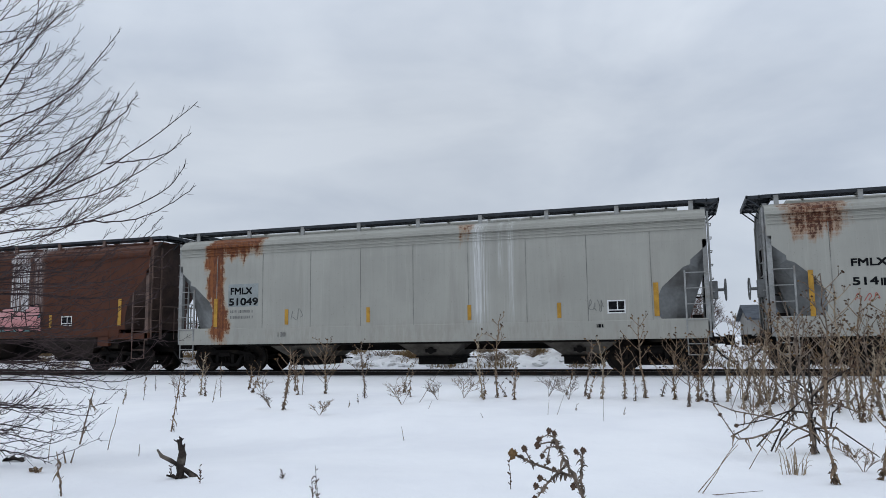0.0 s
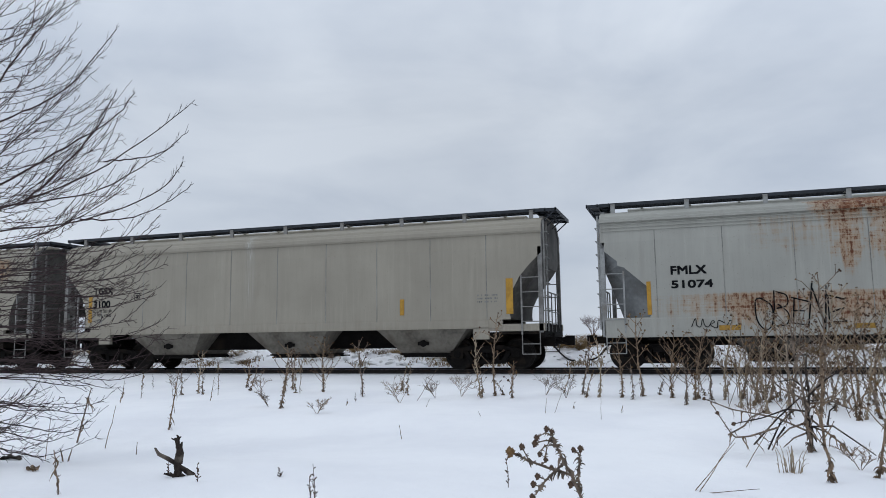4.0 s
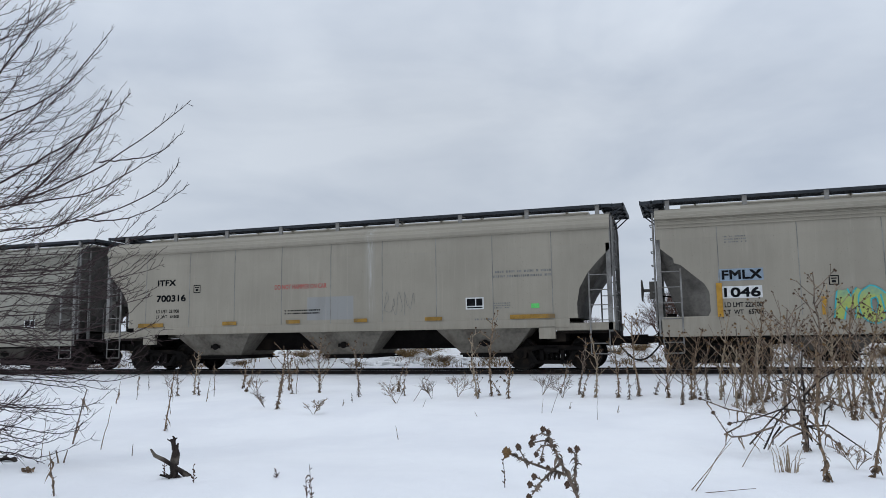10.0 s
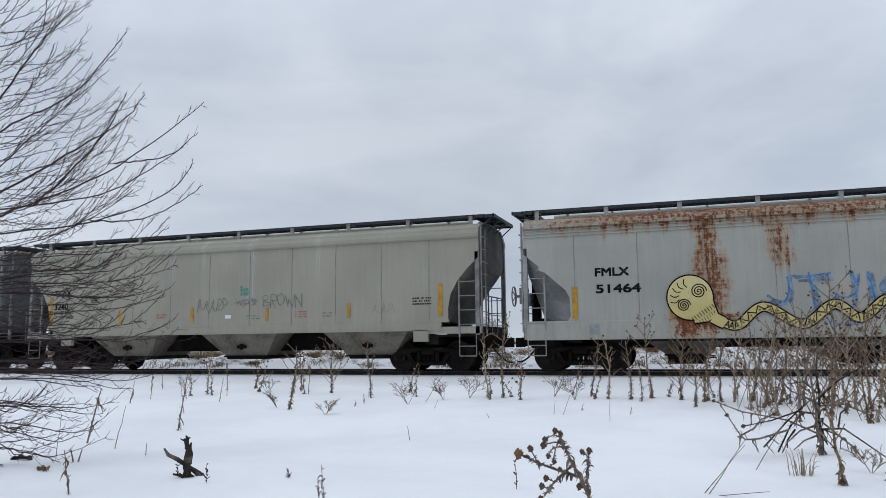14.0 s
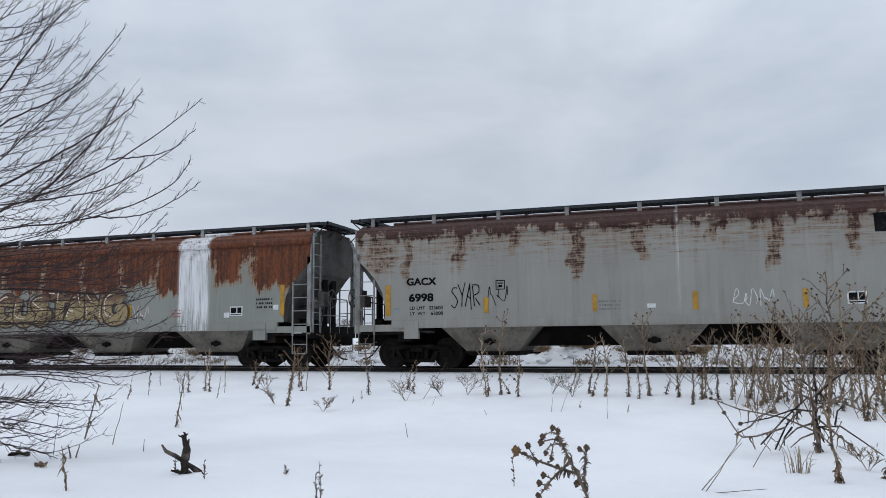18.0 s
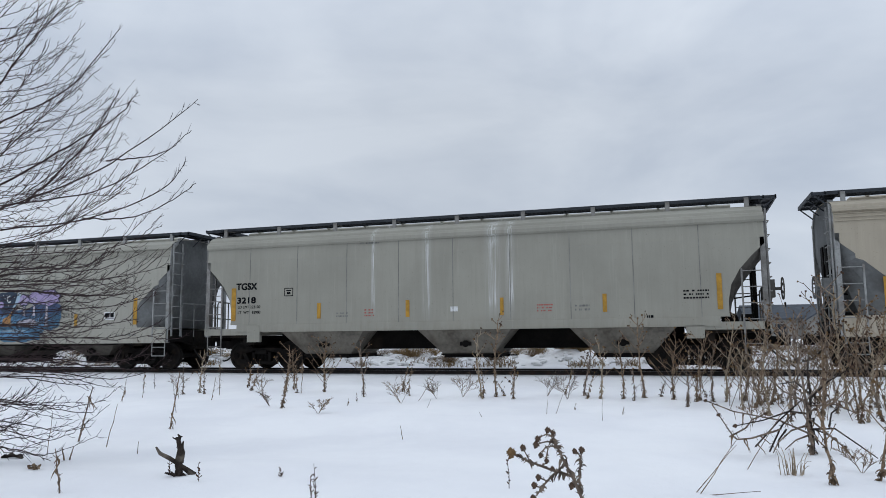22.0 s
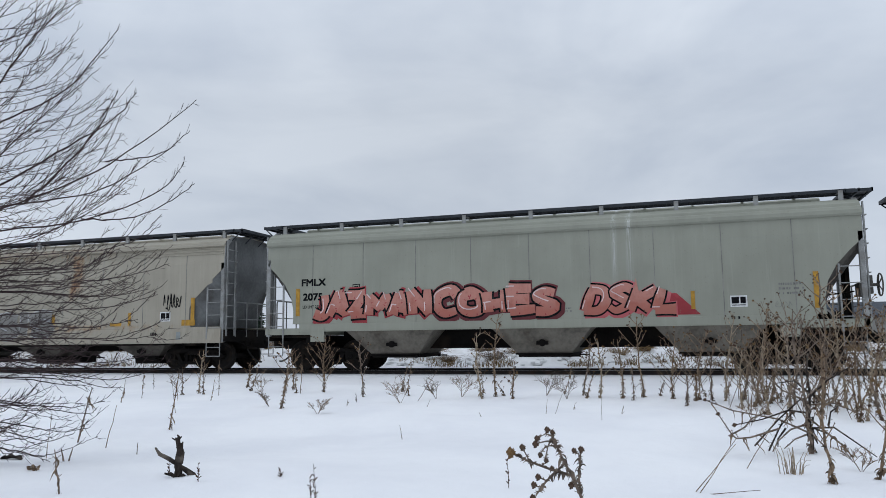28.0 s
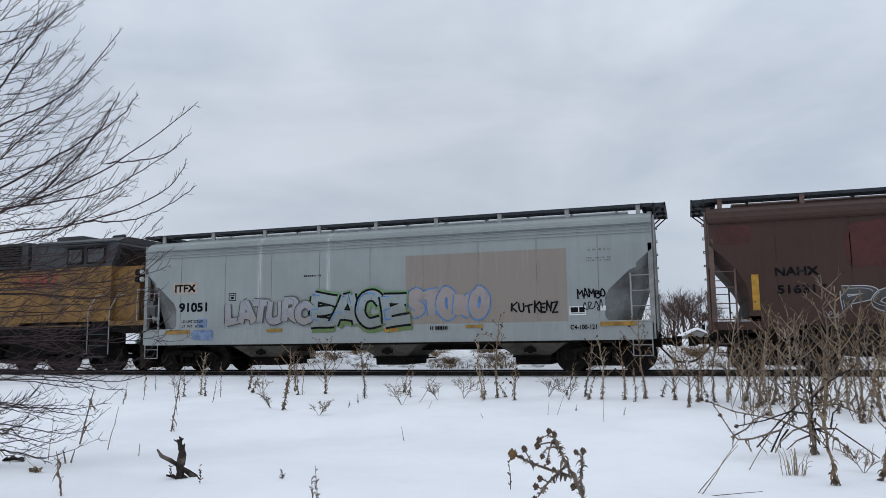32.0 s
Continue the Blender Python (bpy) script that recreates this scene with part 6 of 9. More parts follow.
def house(x, y, w, d, eave, ridge, turn, label, windows=3, gable=True, cover=None):
    hs = tagged(new("house"), label, "house", "houses beyond the tracks")
    hs.location, hs.rotation_euler = (x, y, ground_z(x, y) - 0.1), (0, 0, radians(turn))
    bm = bmesh.new()
    drawn(bm, [(-d / 2, 0), (d / 2, 0), (d / 2, eave), (0, ridge - 0.1), (-d / 2, eave)], -w / 2, w / 2)
    part("wall", bm, SIDING, hs)
    for s in (-1, 1):
        bm = bmesh.new()
        q = [(s * (d / 2 + 0.4), eave - 0.22), (0, ridge - 0.02), (0, ridge + 0.14), (s * (d / 2 + 0.4), eave - 0.06)]
        drawn(bm, q, -w / 2 - 0.4, w / 2 + 0.4)
        part("roof", bm, cover or SHINGLE, hs)
    for vx in (-w * 0.2, w * 0.12):
        bm = bmesh.new()
        rod(bm, (vx, -0.6, ridge - 0.3), (vx, -0.6, ridge + 0.35), 0.08, 8)
        part("vent", bm, STEEL_DARK, hs)
    for k in range(windows):
        wx = (k - (windows - 1) / 2) * w / (windows + 0.5)
        bm = bmesh.new()
        box(bm, wx - 0.6, wx + 0.6, -d / 2 - 0.06, -d / 2 - 0.02, 1.0, 2.2)
        wd = part("window", bm, TRIM_GREY, hs)
        bm = bmesh.new()
        box(bm, wx - 0.5, wx + 0.5, -d / 2 - 0.08, -d / 2 - 0.05, 1.1, 2.1)
        part("pane", bm, GLASS, wd)
    if gable:
        bm = bmesh.new()
        prism(bm, [(-1.6, 0), (1.6, 0), (1.6, eave - 0.3), (0, eave + 0.7), (-1.6, eave - 0.3)], -d / 2 - 1.4, -d / 2 + 0.5)
        part("porch", bm, SIDING, hs)
        for s in (-1, 1):
            bm = bmesh.new()
            prism(bm, [(s * 2.0, eave - 0.55), (0, eave + 0.72), (0, eave + 0.86), (s * 2.0, eave - 0.41)], -d / 2 - 1.7, -d / 2 + 1.2)
            part("porch_roof", bm, SHINGLE, hs)


house(11.3, 55.0, 12.0, 7.0, 2.7, 3.85, 4, "low dark-roofed house beyond the tracks")
house(0.6, 40.0, 2.8, 3.2, 0.85, 1.55, 94, "small shed half buried in snow, its roof white", 0, False, SNOW)

# ---------- the locomotive at the train's end ----------
LOCO_YELLOW = plain("faded_yellow_engine_paint", (0.195, 0.103, 0.027), 0.6, 0.0, 0.4, 1.2, 0.3, (0.10, 0.06, 0.03))
LOCO_GREY = plain("grey_engine_roof", (0.034, 0.036, 0.040), 0.6, 0.0, 0.3, 1.5, 0.4, (0.05, 0.05, 0.05))
LOCO_RED = plain("red_engine_lettering", (0.20, 0.032, 0.024), 0.6)
CAB_GLASS = plain("dark_cab_glass", (0.02, 0.023, 0.028), 0.08, 0.0, 0.2, 1.0, 0.7)
LAMP_GLASS = plain("white_headlight_glass", (0.75, 0.75, 0.70), 0.15, 0.0, 0.1, 5.0, 0.6)


def locomotive(x):
    eng = tagged(new("locomotive"), "yellow and grey diesel locomotive at the train's end", "locomotive")

    def add(name, fill, mat, parent=None, label=""):
        bm = bmesh.new()
        fill(bm)
        return part(name, bm, mat, parent or eng, label)

    add("frame", lambda bm: (box(bm, -11.0, 11.1, -1.5, 1.5, 1.35, 1.62), box(bm, -8, 8, -1.1, 1.1, 0.95, 1.36)), STEEL_DARK)
    add("sill_stripe", lambda bm: box(bm, -11.0, 11.1, -1.53, -1.505, 1.56, 1.72), LOCO_YELLOW)

    def nose(bm):
        drawn(bm, [(-1.35, 1.62), (-1.35, 3.35), (-1.15, 3.62), (1.15, 3.62), (1.35, 3.35), (1.35, 1.62)], 9.4, 10.65)
    add("nose", nose, LOCO_YELLOW)
    add("nose_door", lambda bm: box(bm, 10.65, 10.69, -0.35, 0.35, 1.65, 3.2), STEEL_DARK)
    add("lower_cab", lambda bm: box(bm, 5.6, 9.6, -1.53, 1.53, 1.62, 3.62), LOCO_YELLOW)

    def cab(bm):
        prism(bm, [(6.0, 3.62), (9.55, 3.62), (9.85, 4.35), (9.75, 4.5), (6.0, 4.55)], -1.5, 1.5)
        drawn(bm, [(-1.55, 4.46), (-1.0, 4.68), (1.0, 4.68), (1.55, 4.46)], 5.9, 9.8)
    add("upper_cab", cab, LOCO_GREY)
    for x0, x1 in ((7.65, 8.35), (8.5, 9.3)):
        w = add("cab_window", lambda bm: box(bm, x0, x1, -1.53, -1.49, 3.72, 4.30), STEEL_DARK)
        add("pane", lambda bm: box(bm, x0 + 0.06, x1 - 0.06, -1.54, -1.52, 3.78, 4.24), CAB_GLASS, w)
    add("windshield", lambda bm: prism(bm, [(9.6, 3.75), (9.64, 3.74), (9.86, 4.28), (9.82, 4.30)], -1.35, 1.35), CAB_GLASS)
    add("sun_visor", lambda bm: prism(bm, [(7.5, 4.33), (9.4, 4.33), (9.4, 4.36), (7.5, 4.36)], -1.85, -1.5), LOCO_GREY)

    def hood(bm):
        drawn(bm, [(-1.0, 1.62), (-1.0, 3.9), (-0.85, 4.1), (0.85, 4.1), (1.0, 3.9), (1.0, 1.62)], -10.4, 5.6)
    add("long_hood", hood, LOCO_YELLOW)
    add("radiator", lambda bm: prism(bm, [(2.6, 3.7), (5.8, 3.7), (5.8, 4.62), (2.9, 4.62)], -1.48, 1.48), LOCO_GREY)
    for k in range(9):
        add("louvre", lambda bm: box(bm, 3.1, 5.5, -1.52, -1.49, 3.78 + k * 0.085, 3.83 + k * 0.085), STEEL_DARK)
    add("equipment_box", lambda bm: box(bm, 3.2, 5.6, -1.5, 1.5, 1.62, 3.6), LOCO_YELLOW)
    add("air_conditioner", lambda bm: box(bm, 6.4, 7.6, -0.8, 0.8, 4.66, 4.86), LOCO_GREY)
    add("horn", lambda bm: polyrod(bm, [(8.6, -0.4, 4.68), (8.6, -0.4, 4.82), (9.1, -0.4, 4.84)], 0.05), LOCO_GREY)
    for z in (3.12, 3.36):
        add("headlight", lambda bm: (rod(bm, (10.50, -1.28, z), (10.72, -1.34, z), 0.12, 14)), STEEL_DARK)
        add("lens", lambda bm: rod(bm, (10.71, -1.34, z), (10.75, -1.35, z), 0.09, 14), LAMP_GLASS)
    add("step_well", lambda bm: box(bm, 8.8, 9.6, -1.56, -1.0, 0.45, 1.66), STEEL_DARK)
    for z in (0.5, 0.88, 1.26):
        add("step", lambda bm: box(bm, 8.82, 9.58, -1.66, -1.3, z, z + 0.04), GRATING)
    for hx in (8.75, 9.65):
        add("handrail", lambda bm: polyrod(bm, [(hx, -1.6, 0.6), (hx, -1.6, 2.1), (hx + 0.3, -1.58, 2.6), (hx + 0.6, -1.58, 2.6)], 0.02, 7), TRIM_GREY)
    add("handrail", lambda bm: polyrod(bm, [(10.7, -1.5, 1.6), (10.7, -1.5, 2.75), (11.05, -1.3, 2.75), (11.05, 1.3, 2.75)], 0.02, 7), TRIM_GREY)
    for s in (-1, 1):
        add("ditch_light", lambda bm: rod(bm, (11.0, s * 1.0, 1.8), (11.16, s * 1.0, 1.8), 0.1, 12), LAMP_GLASS)
    add("pilot", lambda bm: drawn(bm, [(-1.5, 0.15), (-1.5, 1.4), (1.5, 1.4), (1.5, 0.15)], 10.9, 11.12), STEEL_DARK)
    add("coupler", lambda bm: box(bm, 11.1, 11.7, -0.15, 0.15, 0.70, 0.95), STEEL_DARK)
    add("fuel_tank", lambda bm: drawn(bm, [(-1.4, 0.5), (-1.5, 0.7), (-1.5, 1.3), (1.5, 1.3), (1.5, 0.7), (1.4, 0.5), (1.2, 0.3), (-1.2, 0.3)], -4.0, 4.0), STEEL_DARK)
    for cx in (-7.0, 7.2):
        for s in (-1, 1):
            add("truck_frame", lambda bm: prism(bm, [(cx - 2.7, 0.55), (cx - 2.4, 0.95), (cx + 2.4, 0.95), (cx + 2.7, 0.55), (cx + 2.3, 0.45), (cx + 1.2, 0.62), (cx - 1.2, 0.62), (cx - 2.3, 0.45)], s * 1.0 - 0.1, s * 1.0 + 0.1), STEEL_DARK)
        for w in (-2.0, 0.0, 2.0):
            ws = place_mesh("wheelset", shared(("engine", "wheelset"), lambda bm: wheelset(bm, 0.508)), WHEEL_STEEL, eng, m=pose(cx + w, 0, 0.508))
            WHEELS.append((ws, x, cx + w, 0.508))
    eng["start"] = x
    return eng


LOCO = [locomotive(-423.05)]


# ---------- markings and spray paint on the cars ----------
def spray(name, low, high, z0=1.2, z1=2.6, rough=0.55):
    """Sprayed paint that fades from one colour to another with height, cloudy at its edges of tone."""
    n = Nodes(name)
    z = n.axes()["Z"]
    cloud = n.noise(3.0, detail=6.0, rough=0.62)
    fine = n.noise(16.0, (1, 1, 0.10), 5.0, 0.65)
    worn = n.noise(9.0, (1, 1, 0.5), 7.0, 0.75, (5, 0, 3))
    k = n.math("ADD", n.step(z, z0, z1), n.math("MULTIPLY", n.math("SUBTRACT", cloud, 0.5), 1.5))
    col = n.mix(n.step(k, 0.25, 0.75), low, high)
    col = n.mix(n.math("MULTIPLY", n.step(cloud, 0.52, 0.66), 0.30), col, tuple(c * 0.55 for c in low))
    col = n.mix(n.math("MULTIPLY", n.step(fine, 0.54, 0.72), 0.38), col, tuple(c * 0.5 + min(0.06, 0.25 * sum(low)) for c in low))
    col = n.mix(n.math("MULTIPLY", n.step(worn, 0.60, 0.70), 0.45 if sum(low) > 0.3 else 0.28), col, (0.16, 0.14, 0.12))
    return n.done(col, rough, 0.0, 0.4)


INK = plain("black_marking_paint", (0.009, 0.0095, 0.011), 0.9, 0.0, 0.4, 8.0, 0.06, (0.03, 0.03, 0.03))
INK_FADED = plain("faded_dark_marking", (0.045, 0.038, 0.036), 0.7, 0.0, 0.4, 8.0, 0.3)
INK_GREY = plain("worn_grey_marking", (0.19, 0.19, 0.18), 0.7, 0.0, 0.4, 10.0, 0.3)
CHALK = plain("white_marking_paint", (0.62, 0.63, 0.63), 0.6, 0.0, 0.2, 8.0, 0.3)
RED_INK = plain("faded_red_marking", (0.36, 0.09, 0.075), 0.6, 0.0, 0.3, 8.0)
GREEN_INK = plain("green_marker", (0.10, 0.24, 0.20), 0.6, 0.0, 0.3, 8.0)
BLUE_INK = plain("blue_spray", (0.06, 0.18, 0.42), 0.6, 0.0, 0.4, 5.0)
BROWN_INK = plain("brown_spray_line", (0.22, 0.09, 0.06), 0.6, 0.0, 0.4, 5.0)
STICKER_GREEN = plain("green_sticker", (0.10, 0.50, 0.12), 0.5)
STICKER_BLUE = plain("blue_sticker", (0.25, 0.45, 0.62), 0.5)
PANEL_GREY = plain("grey_number_panel", (0.24, 0.265, 0.265), 0.6, 0.0, 0.2, 4.0)
PANEL_BLUE = plain("blue_grey_number_panel", (0.225, 0.29, 0.36), 0.6, 0.0, 0.2, 4.0)
PANEL_TAN = plain("tan_number_panel", (0.36, 0.30, 0.25), 0.6, 0.0, 0.2, 4.0)
SKIN = -1.604
WORDS = []


def face_xz(bm, pts, y):
    f = bm.faces.new([bm.verts.new((x, y, z)) for x, z in pts])
    return f


def sheet(car, name, x0, z0, x1, z1, mat, lift=0.0, label=""):
    """A thin painted or stuck-on rectangle on the car's side."""
    bm = bmesh.new()
    face_xz(bm, [(x0, z0), (x1, z0), (x1, z1), (x0, z1)], skin(z0, lift))
    return part(name, bm, mat, car, label)


def skin(z, lift=0.0):
    """The side's depth: the sill stands a little proud of the sheets."""
    return (SKIN if z > 1.40 else -1.634) - lift


def words(car, text, x0, z0, x1, z1, mat, name="lettering", lift=0.002, bold=0.0, slant=0.0, label="", y=None):
    """Stencilled words that fill the box; made into meshes all at once later."""
    cu = bpy.data.curves.new("words", "FONT")
    cu.body, cu.shear = text, slant
    ob = new("words", cu)
    WORDS.append((ob, car, name, x0, z0, x1, z1, mat, skin(z0, lift) if y is None else y, label, bold or (0.065 * (z1 - z0) if len(text) < 8 else 0.03 * (z1 - z0))))


def set_words():
    deps = bpy.context.evaluated_depsgraph_get()
    for ob, car, name, x0, z0, x1, z1, mat, y, label, bold in WORDS:
        me = bpy.data.meshes.new_from_object(ob.evaluated_get(deps))
        me.name = name
        co = np.empty(len(me.vertices) * 3)
        me.vertices.foreach_get("co", co)
        co = co.reshape(-1, 3)
        lo, hi = co.min(0), co.max(0)
        k = (co - lo) / np.maximum(hi - lo, 1e-6)
        # a thicker stroke is the same letter laid down again round its place
        x0, x1, z0, z1 = x0 + bold, x1 - bold, z0 + bold, z1 - bold
        faces = [tuple(f.vertices) for f in me.polygons]
        bpy.data.meshes.remove(me)
        verts, polys = [], []
        turns = 8 if bold > 0.03 else 4
        for j in range(turns):
            a = math.tau * (j + 0.5) / turns
            off = len(verts)
            dx, dz, yy = bold * math.cos(a), bold * math.sin(a), y - 0.00004 * j
            verts += [(x0 + (x1 - x0) * p[0] + dx, yy, z0 + (z1 - z0) * p[1] + dz) for p in k]
            polys += [tuple(v + off for v in f) for f in faces]
            if j:
                verts.append(verts[off])
                polys.append((off, off - len(k) - (1 if j > 1 else 0), len(verts) - 1))
        me = bpy.data.meshes.new(name)
        me.from_pydata(verts, [], polys)
        me.update()
        place_mesh(name, me, mat, car, label)
    for ob, *_ in WORDS:
        bpy.data.objects.remove(ob)
    WORDS.clear()


def bars(car, x0, z0, x1, z1, rows=2, mat=None, seed=1):
    """Rows of small print too small to read."""
    rng = random.Random(seed + int(x0 * 31))
    bm = bmesh.new()
    step = (z1 - z0) / (rows * 2.1 - 1.1)
    for r in range(rows):
        zb = z0 + r * 2.1 * step
        x = x0
        while x < x1 - 0.02:
            w = min(rng.uniform(0.02, 0.07), x1 - x)
            y = skin(zb, 0.002)
            bm.faces.new([bm.verts.new((a, y, b)) for a, b in ((x, zb), (x + w, zb), (x + w, zb + step), (x, zb + step))])
            x += w + rng.choice((0.015, 0.02, 0.02, 0.07))
    tagged(part("small_print", bm, mat or INK_GREY, car), kind="stuff")


def stencil_box(car, x0, z0, x1, z1):
    """The black maintenance panel with its white frame and bars."""
    p = sheet(car, "service_panel", x0, z0, x1, z1, CHALK, 0.001, "white-framed black service panel")
    m = 0.035
    bm = bmesh.new()
    y = skin(z0, 0.003)
    xm = x0 + (x1 - x0) * 0.56
    zs = z0 + (z1 - z0) * 0.3
    for a, b, c, d in ((x0 + m, zs, xm - 0.015, z1 - m), (xm + 0.015, zs, x1 - m, z1 - m), (x0 + m, z0 + m, x1 - m, zs - 0.03)):
        face_xz(bm, [(a, b), (c, b), (c, d), (a, d)], y)
    q = part("panel_field", bm, INK, p)


def outline_square(car, x0, z0, x1, z1):
    bm = bmesh.new()
    t, y = 0.025, skin(z0, 0.002)
    for a, b, c, d in ((x0, z0, x1, z0 + t), (x0, z1 - t, x1, z1), (x0, z0 + t, x0 + t, z1 - t), (x1 - t, z0 + t, x1, z1 - t)):
        face_xz(bm, [(a, b), (c, b), (c, d), (a, d)], y)
    w, h = x1 - x0, z1 - z0
    face_xz(bm, [(x0 + w * 0.3, z0 + h * 0.25), (x0 + w * 0.7, z0 + h * 0.25), (x0 + w * 0.7, z0 + h * 0.5), (x0 + w * 0.3, z0 + h * 0.5)], y)
    face_xz(bm, [(x0 + w * 0.22, z0 + h * 0.62), (x0 + w * 0.78, z0 + h * 0.62), (x0 + w * 0.78, z0 + h * 0.74), (x0 + w * 0.22, z0 + h * 0.74)], y)
    part("plate_mark", bm, INK, car)


def reflector(car, x, z0, z1, w=0.10):
    bm = bmesh.new()
    y = skin(z0, 0.0)
    box(bm, x - w / 2, x + w / 2, y - 0.010, y, z0, z1)
    part("reflector", bm, YELLOW, car, "yellow reflective strip")


STRIP_YELLOW = plain("dirty_yellow_strip", (0.30, 0.17, 0.03), 0.6, 0.0, 0.35, 3.0, 0.3, (0.14, 0.11, 0.07))


def sill_strip(car, x0, z0, x1, z1):
    bm = bmesh.new()
    h = z1 - z0
    box(bm, x0, x1, -1.642, -1.632, z0 + 0.32 * h, z1)
    part("reflector", bm, STRIP_YELLOW, car, "yellow reflective strip")


def ribbon(bm, pts, w, y, drop=0.00025):
    """A painted line with round joints through points in x and z."""
    for (xa, za), (xb, zb) in zip(pts, pts[1:]):
        d = Vector((xb - xa, zb - za))
        if d.length < 1e-5:
            continue
        nrm = Vector((-d.y, d.x)).normalized() * w / 2
        face_xz(bm, [(xa - nrm.x, za - nrm.y), (xb - nrm.x, zb - nrm.y), (xb + nrm.x, zb + nrm.y), (xa + nrm.x, za + nrm.y)], y)
        y -= drop
    for x, z in pts:
        disc(bm, x, z, w / 2, y, 8 if w < 0.06 else 14)
        y -= drop


def disc(bm, x, z, r, y, n=16, squash=1.0):
    face_xz(bm, [(x + r * math.cos(math.tau * i / n), z + r * squash * math.sin(math.tau * i / n)) for i in range(n)], y)


def arc_path(cx, cz, rx, rz, a0, a1, n=10):
    return [(cx + rx * math.cos(radians(a0 + (a1 - a0) * i / n)), cz + rz * math.sin(radians(a0 + (a1 - a0) * i / n))) for i in range(n + 1)]


def smooth(pts, n=5):
    """A smooth line through the points."""
    q = [pts[0]] + list(pts) + [pts[-1]]
    out = []
    for i in range(1, len(q) - 2):
        p0, p1, p2, p3 = (Vector(v) for v in q[i - 1:i + 3])
        for k in range(n):
            t = k / n
            out.append(0.5 * (2 * p1 + (p2 - p0) * t + (2 * p0 - 5 * p1 + 4 * p2 - p3) * t * t + (3 * p1 - p0 - 3 * p2 + p3) * t ** 3))
    out.append(Vector(q[-1]))
    return out


def band(bm, line, widths, y, drop=0.00001):
    """A painted stroke of changing width along a line."""
    left, right = [], []
    for i, p in enumerate(line):
        d = (line[min(i + 1, len(line) - 1)] - line[max(i - 1, 0)])
        d = d.normalized() if d.length > 1e-6 else Vector((1, 0))
        m = Vector((-d.y, d.x)) * widths[i] / 2
        left.append(p + m)
        right.append(p - m)
    lo = [bm.verts.new((q.x, y - drop * i, q.y)) for i, q in enumerate(right)]
    hi = [bm.verts.new((q.x, y - drop * i, q.y)) for i, q in enumerate(left)]
    for i in range(len(line) - 1):
        bm.faces.new((lo[i], lo[i + 1], hi[i + 1], hi[i]))
    return lo[0]


def tie(bm, ends):
    """Join strokes of one form into one sheet by hairlines of no width."""
    for a, b in zip(ends, ends[1:]):
        bm.faces.new((a, b, bm.verts.new(a.co)))


def wild_form(rng, x0, z0, w, h):
    """Strokes of one interlocking sprayed form: (points, width at start, middle, end)."""
    flip, turn = rng.random() < 0.5, rng.random() < 0.4

    def p(a, b):
        a, b = (1 - a if flip else a), (1 - b if turn else b)
        return (x0 + (a + rng.uniform(-0.10, 0.10)) * w, z0 + (b + rng.uniform(-0.08, 0.08)) * h)

    k = rng.randrange(7)
    tail = rng.uniform(-0.35, 0.1)
    if k == 0:
        return [([p(0.05, -0.02), p(0.12, 0.55), p(0.35, 0.98), p(0.62, 0.70), p(0.58, 0.30)], 0.7, 1.0, 0.9), ([p(0.55, 0.55), p(0.80, 0.35), p(1.12, 0.02)], 0.8, 0.9, 0.15)]
    if k == 1:
        return [([p(0.95, 0.88), p(0.45, 0.98), p(0.10, 0.70), p(0.55, 0.48), p(0.85, 0.22), p(0.40, 0.02), p(tail, 0.18)], 0.25, 1.0, 0.1)]
    if k == 2:
        return [([p(-0.10, 0.95), p(0.20, 0.80), p(0.24, 0.30), p(0.05, 0.0)], 0.15, 1.0, 0.8), ([p(0.22, 0.12), p(0.60, 0.05), p(1.10, 0.22)], 0.9, 1.0, 0.1), ([p(0.25, 0.85), p(0.65, 1.02), p(0.92, 0.75)], 0.8, 1.0, 0.3)]
    if k == 3:
        return [([p(0.12, 0.05), p(0.18, 0.92)], 1.0, 0.9, 0.7), ([p(0.18, 0.80), p(0.45, 0.35), p(0.78, 0.15)], 0.6, 1.0, 0.9), ([p(0.82, 0.0), p(0.80, 0.60), p(1.02, 1.08)], 0.9, 1.0, 0.1)]
    if k == 4:
        return [([p(0.15, 0.10), p(0.02, 0.55), p(0.40, 0.96), p(0.86, 0.62), p(0.70, 0.14), p(0.28, 0.06)], 0.8, 1.0, 0.8), ([p(0.55, 0.20), p(0.85, 0.02), p(1.18, -0.04)], 0.7, 0.7, 0.1)]
    if k == 5:
        return [([p(-0.15, 0.72), p(0.25, 0.92), p(0.95, 0.90)], 0.1, 0.9, 0.6), ([p(0.52, 0.95), p(0.45, 0.45), p(0.60, -0.02)], 0.8, 1.0, 0.9), ([p(0.50, 0.45), p(0.80, 0.52), p(1.05, 0.35)], 0.7, 0.8, 0.15)]
    return [([p(0.02, 1.02), p(0.16, 0.45), p(0.42, 0.04), p(0.62, 0.40), p(0.88, 1.06)], 0.5, 1.0, 0.25), ([p(0.40, 0.10), p(0.15, -0.05), p(tail, 0.02)], 0.7, 0.7, 0.1)]


